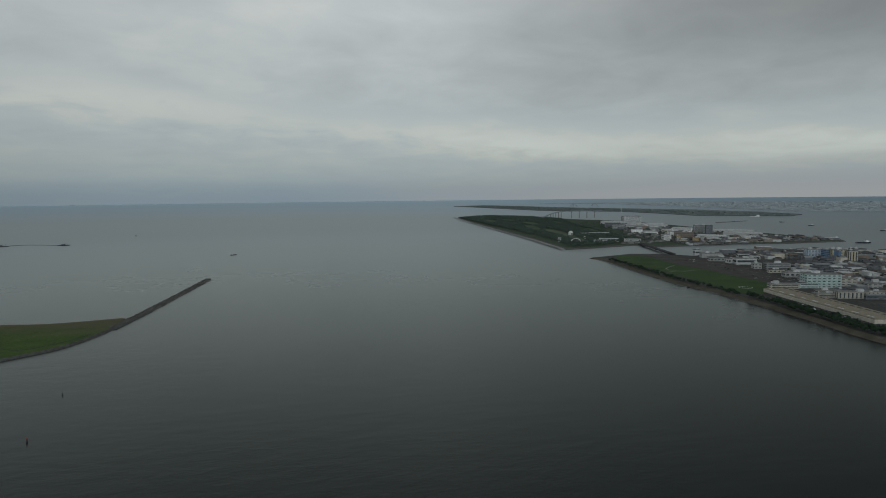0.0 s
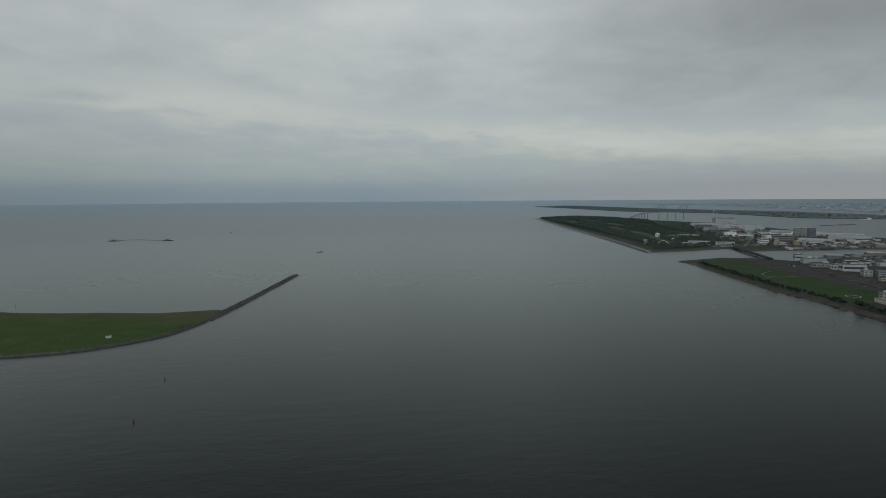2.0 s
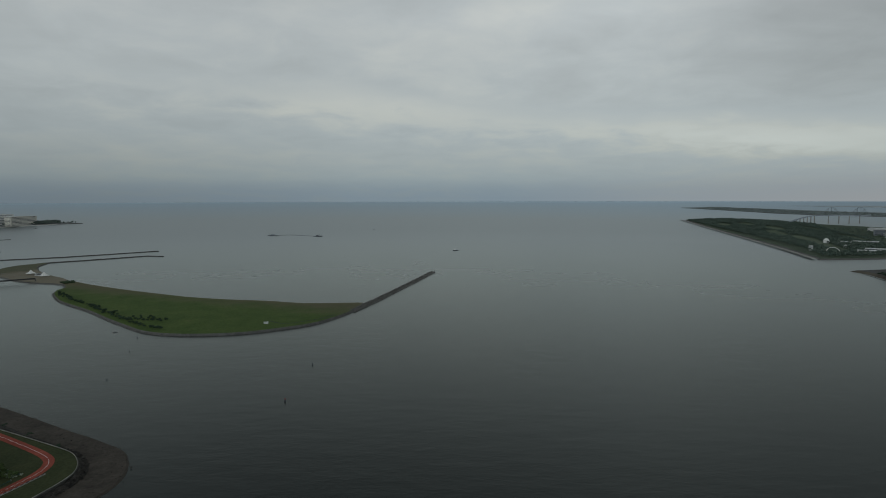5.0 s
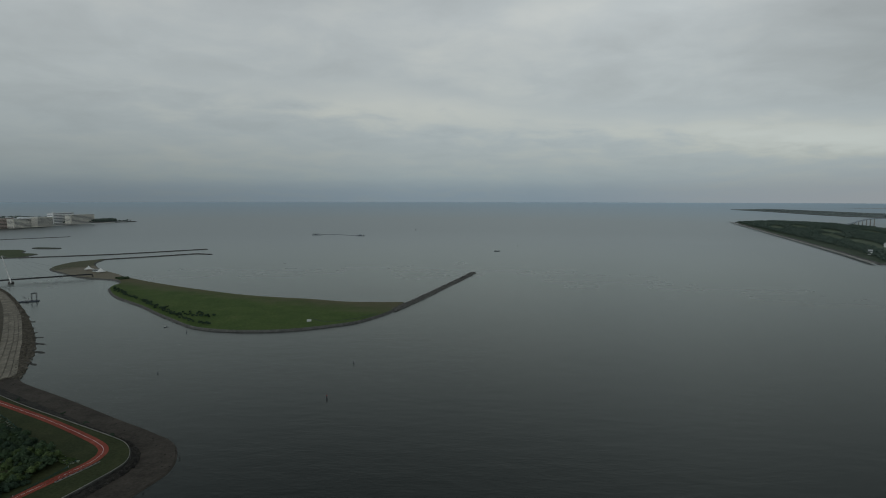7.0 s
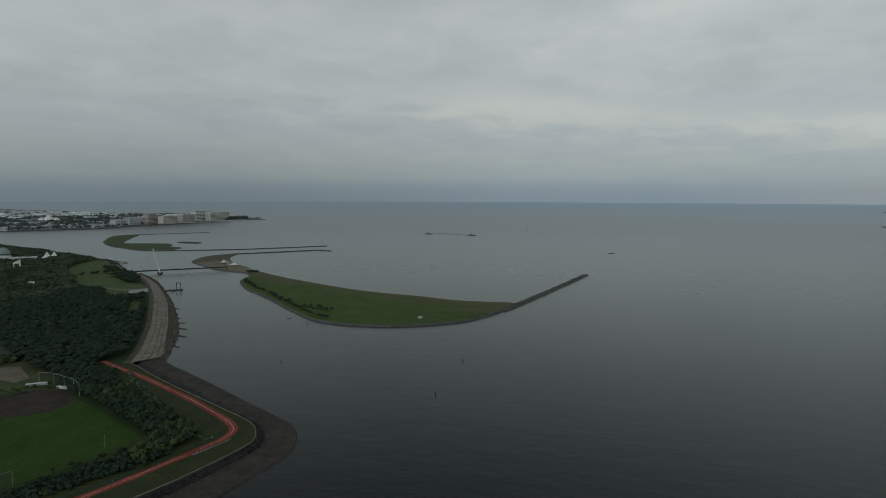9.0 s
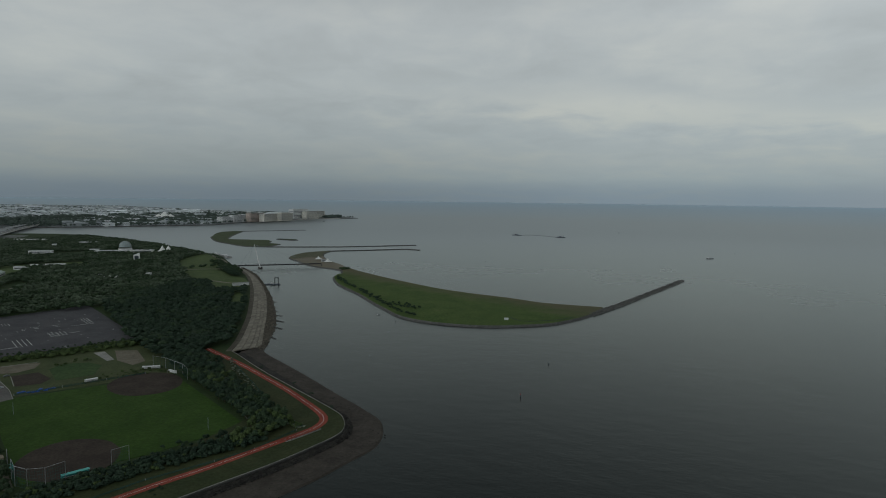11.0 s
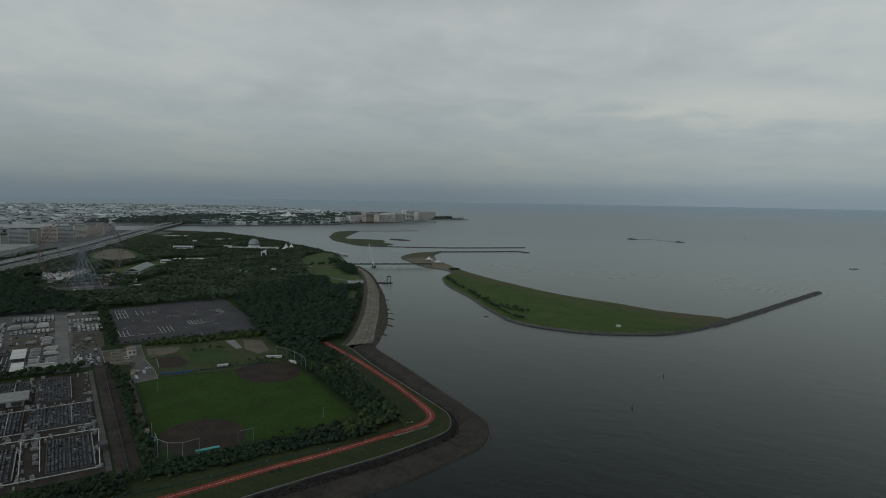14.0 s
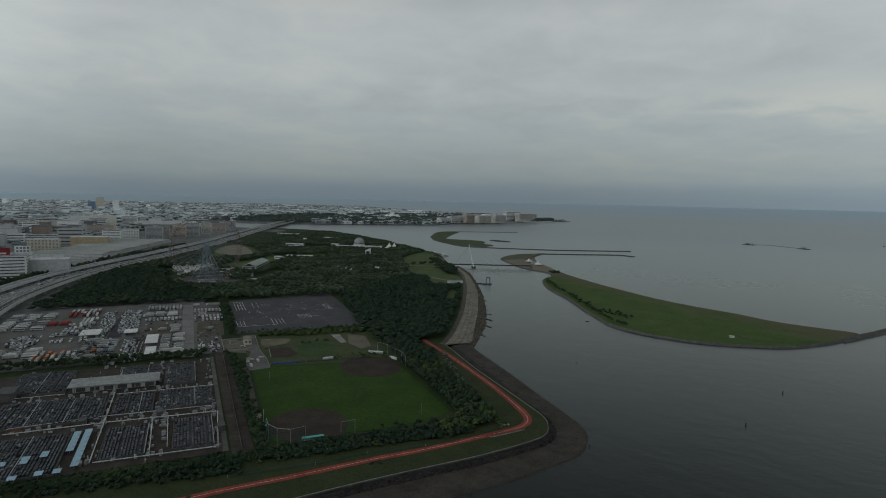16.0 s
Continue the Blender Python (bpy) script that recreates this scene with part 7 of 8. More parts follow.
# ---------------------------------------------------------------- the big wheel
RIM_RED = paint("faded_red_steel", (0.20, 0.135, 0.115), .15, .5)
wheel_turn = math.atan2(463, -934) + math.radians(16)      # the axle is turned to point nearly at the camera, fitting its view
WM = Matrix.Translation((-934, 463, 3)) @ Matrix.Rotation(wheel_turn - math.pi / 2, 4, "Z")
big_wheel = empty("ferris_wheel", WM, "tall ferris wheel with pale blue legs and a dull red rim", "ferris wheel")
RW, HZ = 55.0, 57.0
N_SP = 36


def ring(r, y, tube, n=72):
    bm = bmesh.new()
    loops = []
    for i in range(n):
        a = 2 * math.pi * i / n
        loops.append([])
        for k in range(5):
            s = 2 * math.pi * k / 5
            q = r + tube * math.cos(s)
            loops[-1].append(bm.verts.new((q * math.cos(a), y + tube * math.sin(s), HZ + q * math.sin(a))))
    for i in range(n):
        for k in range(5):
            bm.faces.new((loops[i][k], loops[i][(k + 1) % 5], loops[(i + 1) % n][(k + 1) % 5], loops[(i + 1) % n][k]))
    bmesh.ops.recalc_face_normals(bm, faces=bm.faces)
    return bm


for y in (-2.2, 2.2):
    part("rim", ring(RW, y, .26), RIM_RED, big_wheel, "dull red steel rim")
    part("inner_ring", ring(RW * .93, y, .22), RIM_RED, big_wheel)
    part("inner_ring", ring(RW * .55, y, .18), PALE_STEEL, big_wheel)
for i in range(N_SP):
    t = 2 * math.pi * i / N_SP
    bm = bmesh.new()
    for y in (-2.2, 2.2):
        rod(bm, (0, y * 2, HZ), (RW * math.cos(t), y, HZ + RW * math.sin(t)), .2, .16, 4)
    rod(bm, (RW * math.cos(t), -2.2, HZ + RW * math.sin(t)), (RW * math.cos(t), 2.2, HZ + RW * math.sin(t)), .2, .2, 4)
    rod(bm, (RW * .93 * math.cos(t), -2.2, HZ + RW * .93 * math.sin(t)), (RW * math.cos(t + .087), 2.2, HZ + RW * math.sin(t + .087)), .16, .16, 4)
    part("spoke", bm, PALE_STEEL, big_wheel)
for i in range(N_SP * 2):
    t = 2 * math.pi * i / (N_SP * 2)
    x, z = (RW + 2.0) * math.cos(t), HZ + (RW + 2.0) * math.sin(t)
    bm = bmesh.new()
    box(bm, x - .8, x + .8, -.8, .8, z - 1.2, z + .6, .3)
    part("gondola", bm, (RIM_RED, PALE_STEEL, RIM_RED)[i % 3], big_wheel)
bm = bmesh.new()
rod(bm, (0, -6, HZ), (0, 6, HZ), 2.2, 2.2, 12)
part("hub", bm, PALE_STEEL, big_wheel)
for y, yy in ((-6, -20), (6, 20)):
    # lattice braces between the legs
    for x0, x1 in ((-22, -9), (-9, 9), (9, 22)):
        bm = bmesh.new()
        for f0, f1 in ((.08, .24), (.24, .40), (.40, .58)):
            p, q = ([(x * (1 - .95 * f), yy + (y - yy) * f, HZ * f) for x in (x0, x1)] for f in (f0, f1))
            rod(bm, p[0], q[1], .2, .2, 4)
            rod(bm, p[1], q[0], .2, .2, 4)
            rod(bm, q[0], q[1], .22, .22, 4)
        part("brace", bm, PALE_STEEL, big_wheel)
    for x in (-22, -9, 9, 22):
        bm = bmesh.new()
        rod(bm, (x, yy, 0), (x * .05, y, HZ), .55, .4, 6)
        part("leg", bm, PALE_STEEL, big_wheel, "pale blue tubular leg")
    for f in (.22, .42, .6, .78):
        bm = bmesh.new()
        w = 22 * (1 - f)
        rod(bm, (-w, yy + (y - yy) * f, HZ * f), (w, yy + (y - yy) * f, HZ * f), .35, .35, 5)
        rod(bm, (-w, yy + (y - yy) * f, HZ * f), (w * .8, yy + (y - yy) * min(f + .2, 1), HZ * min(f + .2, 1)), .25, .25, 5)
        rod(bm, (w, yy + (y - yy) * f, HZ * f), (-w * .8, yy + (y - yy) * min(f + .2, 1), HZ * min(f + .2, 1)), .25, .25, 5)
        part("brace", bm, PALE_STEEL, big_wheel)
part("boarding_house", bx(-12, 12, -7, 7, -.5, 4.0, .3), WALL_GREY, big_wheel, "grey boarding house")
part("boarding_roof", bx(-14, 14, -9, 9, 4.0, 4.6, .2), ROOF_GREY, big_wheel)
# stalls, coaches and bare ground behind the wheel
ground("pavement", [(-985, 430), (-905, 425), (-870, 480), (-960, 545), (-1060, 560), (-1090, 510)], 3.14, DEPOT, "dull grey paving round the wheel", "paving", DEPOT, .5)
ground("ground", smooth([(-1402, 715), (-1480, 768), (-1550, 826), (-1565, 868), (-1445, 832), (-1318, 768), (-1290, 728), (-1335, 708)], 3), 3.2, SAND, "bare sandy building plot", "bare ground", SAND, .5)
rng = random.Random(9)
for i in range(26):
    x, y = -1075 + rng.uniform(-45, 60), 505 + rng.uniform(-40, 45)
    copy_thing(PROTO[rng.choice(("car", "van", "bus", "greycar", "car"))], pose(x, y, 3.16, 0, 0, rng.choice((30, 120)) + rng.uniform(-4, 4)))
for i, (x, y, w, d, h) in enumerate(((-1010, 520, 20, 9, 5), (-985, 545, 14, 8, 4), (-960, 552, 16, 8, 4), (-1040, 545, 26, 9, 5), (-895, 520, 18, 8, 4))):
    building(x, y, w, d, h, 30 + i * 10, "small white kiosk with a pale roof", WALL_WHITE, ROOF_PALE, 1, "kiosk", "kiosks by the wheel", 3.1)

# ---------------------------------------------------------------- park lawns and buildings
LAWN_PALE = material("park_lawn", (0.066, 0.098, 0.036), (0.090, 0.122, 0.046), 20, c=(0.12, 0.14, 0.06), fine=2.0)
for i in (0, 1, 2, 4, 5, 6, 9, 10):
    ground("ground", smooth(LAWNS[i], 3), 3.1 + .01 * i, LAWN_PALE, "open park lawn among the trees", "lawn", LAWN_PALE, .4)
for line, w in (([(-908, 862), (-892, 908), (-853, 935), (-835, 957)], 3), ([(-880, 505), (-925, 560), (-985, 640)], 2), ([(-835, 957), (-900, 1010), (-985, 1078), (-1060, 1135)], 4),
                ([(-760, 800), (-700, 790), (-660, 790)], 3)):
    bm = bmesh.new()
    ribbon(bm, smooth(line, 4, False), -w, w, 3.25, .2)
    tagged(new("pavement", mesh_of("path", bm, SAND)), "pale sandy park path", "path", kind="structure")

dome = empty("glass_dome", pose(-1337, 1122, 3), "glass aquarium dome on a round white terrace", "dome")
bm = bmesh.new()
rod(bm, (0, 0, -1), (0, 0, 7), 17, 16, 24)
part("drum", bm, WALL_WHITE, dome)
bm = bmesh.new()
bmesh.ops.create_uvsphere(bm, u_segments=20, v_segments=12, radius=14.5)
bmesh.ops.delete(bm, geom=[v for v in bm.verts if v.co.z < -3], context="VERTS")
for v in bm.verts:
    v.co.z += 11
glazing = part("glazing", bm, GLASS_DOME, dome)
for i in range(10):
    t = math.pi * i / 10
    bm = bmesh.new()
    pr = None
    for k in range(11):
        e = -.2 + (math.pi + .4) * k / 10
        p = (14.7 * math.cos(e) * math.cos(t), 14.7 * math.cos(e) * math.sin(t), 11 + 14.7 * math.sin(e))
        if pr:
            rod(bm, pr, p, .22, .22, 4)
        pr = p
    part("rib", bm, STEEL, glazing)
for zz in (5, 11, 15, 19):
    bm = bmesh.new()
    r = math.sqrt(14.7 ** 2 - min(abs(zz - 11), 14) ** 2)
    for i in range(20):
        a, b = 2 * math.pi * i / 20, 2 * math.pi * (i + 1) / 20
        rod(bm, (r * math.cos(a), r * math.sin(a), zz), (r * math.cos(b), r * math.sin(b), zz), .18, .18, 4)
    part("hoop", bm, STEEL, glazing)
building(-1300, 1092, 130, 26, 5, 44, "low curved white aquarium hall", WALL_WHITE, ROOF_PALE, 1)
building(-1372, 1062, 22, 18, 7, 44, "white entrance block of the aquarium", WALL_WHITE, ROOF_PALE, 1)
arch = empty("view_tower", pose(-1101, 952, 3, 0, 0, 44), "white slab-like viewing tower with a slanted top", "tower")
bm = bmesh.new()
prof = [(-6, 0), (6, 0), (6, 20), (-6, 15)]
a = [bm.verts.new((x, -3.5, z)) for x, z in prof]
b = [bm.verts.new((x, 3.5, z)) for x, z in prof]
bm.faces.new(a), bm.faces.new(b[::-1])
for i in range(4):
    bm.faces.new((a[i], b[i], b[(i + 1) % 4], a[(i + 1) % 4]))
bmesh.ops.recalc_face_normals(bm, faces=bm.faces)
part("shaft", bm, WALL_WHITE, arch)
part("glazing", bx(-4, 4, -3.7, -3.5, 2, 13), GLASS_DARK, arch)


def tent_roof(x, y, r, h, peaks, label, z=3.0, turn=0):
    th = empty("tent_pavilion", pose(x, y, z, 0, 0, turn), label, "tent")
    for px, py in peaks:
        bm = bmesh.new()
        n, rings = 16, 5
        rows = []
        for k in range(rings):
            f = k / (rings - 1)
            rr = r * (1 - f) ** 1.0 + .25
            zz = 2.6 + (h - 2.6) * f ** 1.7
            rows.append([bm.verts.new((px + rr * math.cos(2 * math.pi * i / n) * (1.0 + (.16 if k == 0 and i % 4 == 2 else 0)), py + rr * math.sin(2 * math.pi * i / n), zz)) for i in range(n)])
        for p, q in zip(rows, rows[1:]):
            for i in range(n):
                bm.faces.new((p[i], p[(i + 1) % n], q[(i + 1) % n], q[i]))
        bm.faces.new(rows[-1])
        part("membrane", bm, TENT, th)
        bm = bmesh.new()
        rod(bm, (px, py, 0), (px, py, h + 1), .2)
        part("mast", bm, STEEL, th)
        for i in range(4):
            t = math.pi / 4 + i * math.pi / 2
            bm = bmesh.new()
            rod(bm, (px + r * math.cos(t) * .95, py + r * math.sin(t) * .95, 0), (px + r * math.cos(t) * .95, py + r * math.sin(t) * .95, 2.8), .15)
            part("post", bm, STEEL, th)
    return th


tent_roof(-786, 1178, 8.5, 9, ((0, 0),), "white peaked tent pavilion on the sandy islet", 2.0, 50)
tent_roof(-736, 1140, 9, 9.5, ((0, 0),), "white single-peaked tent pavilion on the sand", 2.0, 40)
tent_roof(-1227, 1148, 12, 17, ((-7, 0), (7, 0)), "tall white tent roof in the park", 3.0, 45)
building(-757, 1160, 16, 6, 4, 45, "low grey hut beside the tents", WALL_GREY, ROOF_GREY, 1, "hut", z=2.0)
for i, (x, y, w, d, h) in enumerate(((-1809, 1206, 60, 16, 7), (-1606, 1226, 46, 18, 6), (-1453, 982, 50, 14, 6), (-1171, 804, 60, 10, 5), (-1172, 760, 36, 12, 5), (-1087, 896, 26, 10, 5),
                                     (-906, 734, 14, 10, 5), (-949, 753, 20, 7, 4), (-1297, 1020, 30, 9, 5), (-1142, 1160, 34, 8, 4), (-877, 782, 8, 8, 7), (-1577, 1103, 10, 10, 9), (-1840, 1180, 24, 14, 8))):
    building(x, y, w, d, h, 44 if i % 2 else 36, "low white park pavilion with a pale roof among trees", WALL_WHITE, ROOF_PALE if i % 3 else TENT, 1, "pavilion", "park pavilions", 3.1)
building(-668, 776, 26, 5, 4, 51, "long low grey shelter beside the lawn", WALL_GREY, ROOF_GREY, 0, "shelter")
hall = building(-1092, 645, 112, 26, 5, 136, "large hall with a pale greenish ribbed roof", WALL_GREY, ROOF_HALL, 1, "hall", gable=5)
# landing stage
pier = empty("pier", pose(-1062, 1158, 0, 0, 0, -26), "long floating landing stage with a roofed walk", "pier")
part("deck", bx(-70, 70, -4, 4, .5, 1.4, .1), CONCRETE, pier)
for i in range(9):
    bm = bmesh.new()
    rod(bm, (-64 + i * 16, 4.4, -1.5), (-64 + i * 16, 4.4, 4), .35)
    part("pile", bm, DARK_STEEL, pier)
part("gangway", bx(-20, -16, -28, -4, 1.4, 2.0), STEEL, pier)
part("roof", bx(0, 60, -3, 3, 4.4, 4.8, .1), ROOF_PALE, pier)
for u in (2, 20, 40, 58):
    part("post", bx(u - .2, u + .2, -.2, .2, 1.4, 4.4), STEEL, pier)

# ---------------------------------------------------------------- cable-stayed footbridge
A, B, PY = Vector((-838, 966, 0)), Vector((-712, 1078, 0)), Vector((-806, 996, 0))
bridge = empty("footbridge", pose(0, 0, 0), "slim cable-stayed footbridge with one leaning white pylon", "bridge")
line = [tuple(A.lerp(B, i / 10).xy) for i in range(11)]
part("deck", ribbon(bmesh.new(), line, -2.4, 2.4, 7.0, 1.0), DARK_CONCRETE, bridge)
for o in (-2.6, 2.4):
    part("railing", ribbon(bmesh.new(), line, o, o + .2, 8.1, 1.2), DARK_STEEL, bridge)
for f in (.0, 1.0):
    p = A.lerp(B, f)
    bm = bmesh.new()
    rod(bm, (p.x, p.y, -2), (p.x, p.y, 5.6), 1.3, 1.1, 8)
    part("pier", bm, DARK_CONCRETE, bridge)
d = (B - A).normalized()
bm = bmesh.new()
rod(bm, (PY.x, PY.y, -2), (PY.x, PY.y, 3.5), 5, 4.5, 10)
part("pylon_base", bm, DARK_CONCRETE, bridge, "dark concrete pylon base")
top = Vector((PY.x, PY.y, 50)) - d * 11
for s in (-1, 1):
    n = Vector((-d.y, d.x, 0)) * s * 4.6
    bm = bmesh.new()
    rod(bm, Vector((PY.x, PY.y, 2)) + n, top + n * .1, 1.1, .6, 8)
    part("pylon_leg", bm, WHITE, bridge, "white steel pylon leg")
for f in (.42, .55, .7, .85, .97):
    for s in (-2.4, 2.4):
        q = A.lerp(B, f) + Vector((-d.y, d.x, 0)) * s
        bm = bmesh.new()
        rod(bm, (q.x, q.y, 7), top, .05, .05, 4)
        part("cable", bm, PALE_STEEL, bridge)
for f in (.02, .1):
    for s in (-3.8, 3.8):
        q = A.lerp(B, f) + Vector((-d.y, d.x, 0)) * s
        bm = bmesh.new()
        rod(bm, (q.x, q.y, 7), top, .08, .08, 4)
        part("cable", bm, PALE_STEEL, bridge)

# ---------------------------------------------------------------- on the water
barge = empty("work_barge", pose(-640, 823, 0, 0, 0, 28), "flat work barge with a crane frame and a jib", "barge")
part("hull", bx(-12, 12, -4.5, 4.5, -.8, 1.3, .3), HULL, barge)
bm = bmesh.new()
for x in (3, 9):
    for y in (-3, 3):
        rod(bm, (x, y, 1.3), (x, y, 12), .35, .35, 5)
rod(bm, (3, -3, 12), (9, -3, 12), .35)
rod(bm, (3, 3, 12), (9, 3, 12), .35)
rod(bm, (3, -3, 12), (3, 3, 12), .35)
rod(bm, (9, -3, 12), (9, 3, 12), .35)
part("crane_frame", bm, DARK_STEEL, barge)
bm = bmesh.new()
rod(bm, (-1, 0, 2), (-9, 0, 10), .35, .2)
rod(bm, (-2, 0, 1.3), (-1, 0, 5), .3)
part("jib", bm, DARK_STEEL, barge)
part("cabin", bx(-4, 0, -1.6, 1.6, 1.3, 4.2, .2), WALL_GREY, barge)


def buoy(x, y, h, label):
    th = empty("buoy", pose(x, y, 0), label, "buoy", "channel buoys")
    bm = bmesh.new()
    rod(bm, (0, 0, -.5), (0, 0, .7), h * .22, h * .2, 10)
    part("float", bm, HULL, th)
    bm = bmesh.new()
    for i in range(3):
        t = i * 2.094
        rod(bm, (math.cos(t) * h * .16, math.sin(t) * h * .16, .6), (math.cos(t) * .25, math.sin(t) * .25, h * .8), .14, .1, 4)
    part("lattice", bm, HULL, th)
    bm = bmesh.new()
    rod(bm, (0, 0, h * .72), (0, 0, h), .5, .42, 8)
    part("lantern", bm, RED_PAINT if h == 2.5 else HULL, th)
    return th


for x, y, h in ((-108, 530, 2.0), (-109, 433, 2.5), (-299, 585, 1.2), (-269, 488, 1.3), (-319, 642, 2.0), (-386, 960, 1.3), (140, 1880, 2.6)):
    buoy(x, y, h, "small dark channel buoy floating on the water")


def boat(x, y, L, turn, label, mat=None, name="boat"):
    k = shrink(x, y)
    th = empty(name, pose(0, 0, 0), label, "boat")
    th.matrix_basis = Matrix.LocRotScale(far(x, y, 0), Euler((0, 0, radians(turn))), (k, k, k))
    bm = bmesh.new()
    w = L * .13
    prof = [(-L / 2, -w), (L * .3, -w), (L / 2, 0), (L * .3, w), (-L / 2, w)]
    lo = [bm.verts.new((px * .94, py * .8, -.6)) for px, py in prof]
    hi = [bm.verts.new((px, py, L * .09)) for px, py in prof]
    bm.faces.new(hi)
    for i in range(5):
        bm.faces.new((lo[i], lo[(i + 1) % 5], hi[(i + 1) % 5], hi[i]))
    bmesh.ops.recalc_face_normals(bm, faces=bm.faces)
    part("hull", bm, mat or HULL, th)
    part("cabin", bx(-L * .4, -L * .15, -w * .7, w * .7, L * .09, L * .2, .05 * L * .2), WALL_WHITE, th)
    bm = bmesh.new()
    rod(bm, (-L * .2, 0, L * .2), (-L * .2, 0, L * .32), L * .008)
    part("mast", bm, STEEL, th)
    return th


for x, y, L in ((-1085, 1182, 46), (-1036, 1158, 44), (-1012, 1130, 30)):
    b = boat(x, y, L, -26, "long low white sightseeing boat moored at the landing stage", WALL_GREY, "sightseeing_boat")
    b.scale.z *= 0.42
boat(69, 1695, 18, 20, "small working boat under way on the bay")
boat(-356, 668, 5, 40, "small dark open boat by the island")
boat(-271, 2822, 16, 80, "distant fishing boat on the bay")
boat(-2014, 3082, 20, 80, "small dark launch near the far shore")
boat(-1410, 20900, 110, 90, "white ship far out on the horizon", WALL_WHITE, "ship")
boat(3250, 2790, 60, 150, "white ferry moored by the far island", WALL_WHITE, "ship")
boat(1790, 1165, 40, 150, "dark cargo boat moored at the point", HULL, "ship")
for x, y in ((2606, 2364), (2750, 2200), (2420, 1500), (2560, 1900)):
    boat(x, y, 26, 160, "low dark barge at anchor", HULL, "cargo_barge")
# two floating platforms joined by a boom
for x, y, s in ((-633, 2391, 1), (-445, 2348, .85)):
    th = empty("floating_platform", pose(x, y, 0, 0, 0, -12), "dark floating work platform with masts", "platform", "platforms on the bay")
    part("pontoon", bx(-20 * s, 20 * s, -7, 7, -.5, 2.0, .2), HULL, th)
    part("shed", bx(-8 * s, 2, -4, 4, 2, 6, .2), WALL_SLATE, th)
    for u in (-14, 6, 14):
        bm = bmesh.new()
        rod(bm, (u * s, 0, 2), (u * s, 0, 9), .4, .3)
        part("mast", bm, DARK_STEEL, th)
boom = empty("floating_boom", pose(0, 0, 0), "thin dark floating boom between two platforms", "boom")
bl = smooth([(-633, 2400), (-590, 2440), (-540, 2420), (-490, 2380), (-445, 2350)], 5, False)
part("float_line", ribbon(bmesh.new(), bl, -1.2, 1.2, .9, 1.2), HULL, boom)

# ---------------------------------------------------------------- sports ground fittings
def posts_net(points, h, label, name="backstop"):
    th = empty(name, pose(0, 0, 0), label, "net fence")
    pts = [at(a, b, 3.15) for a, b in points]
    for p in pts:
        bm = bmesh.new()
        rod(bm, p, p + Vector((0, 0, h)), .18, .14, 5)
        part("post", bm, STEEL, th)
    for p, q in zip(pts, pts[1:]):
        bm = bmesh.new()
        if h > 5:
            top_bar = bmesh.new()
            rod(top_bar, p + Vector((0, 0, h)), q + Vector((0, 0, h)), .11, .11, 5)
            part("top_bar", top_bar, STEEL, th)
        for f in (.04, .2, .35, .52, .68, .84):
            rod(bm, p + Vector((0, 0, h * f)), q + Vector((0, 0, h * f)), .06, .06, 4)
        n = max(2, int((q - p).length / 1.1))
        for i in range(1, n):
            c = p.lerp(q, i / n)
            rod(bm, c, c + Vector((0, 0, h)), .05, .05, 3)
        part("net_panel", bm, NET, th)
    return th


posts_net([(149, -5), (160, -5), (168, -1), (172, 6), (170, 15)], 10.5, "tall backstop net on pale posts behind the plate")
posts_net([(167, 37), (166, 46)], 9.0, "pair of tall posts with a net")
posts_net([(-19, 116), (-6, 122), (9, 124), (22, 126), (38, 124)], 9.0, "tall backstop net on pale posts at the corner")
posts_net([(126, -4), (136, -5)], 8.0, "short tall net beside the field")
posts_net([(-4, 16), (-3, 46), (-2, 76), (0, 104)], 1.6, "low wire fence along the field edge", "field_fence")
posts_net([(200, -30), (201, 15), (197, 45), (199, 80), (198, 104), (189, 136)], 1.5, "low green fence along the running path", "path_fence")
for a, b, L, turn, m, lab in ((167, 20, 13, 90, TEAL_PAINT, "long teal-roofed players' bench"), (138, -4, 8, 0, TEAL_PAINT, "teal-roofed players' bench beside the net"), (-5, 66, 9, 90, WALL_WHITE, "white-roofed players' bench beside the field"),
                              (-12, 112, 14, 60, WALL_WHITE, "long white-roofed players' bench"), (12, 121, 8, 20, WALL_WHITE, "white-roofed players' bench at the corner")):
    c = at(a, b, 3.15)
    th = empty("dugout", pose(c.x, c.y, c.z, 0, 0, GRID_TURN + turn), lab, "bench", "players' benches")
    part("roof", bx(-L / 2, L / 2, -1.4, 1.4, 2.2, 2.4, .06), m, th)
    part("back_wall", bx(-L / 2, L / 2, 1.1, 1.25, 0, 2.2), m, th)
    part("bench", bx(-L / 2 + .4, L / 2 - .4, .2, .7, .35, .5), WHITE, th)
    for s in (-1, 1):
        part("post", bx(s * (L / 2 - .2) - .06, s * (L / 2 - .2) + .06, -1.2, -1.08, 0, 2.2), STEEL, th)
for i in range(9):
    c = at(-4 - rng.uniform(0, 6), 20 + i * 2.6, 3.15)
    th = empty("tarpaulin_pile", pose(c.x, c.y, c.z, 0, 0, rng.uniform(0, 90)), "crumpled blue tarpaulin over a heap", "tarpaulin", "blue tarpaulins")
    bm = bmesh.new()
    bmesh.ops.create_icosphere(bm, subdivisions=2, radius=1.6)
    for v in bm.verts:
        v.co.z = max(v.co.z * .5, -.1) + noise.noise(v.co * 1.3 + Vector((i, 0, 0))) * .3
    part("sheet", bm, BLUE_PAINT, th)
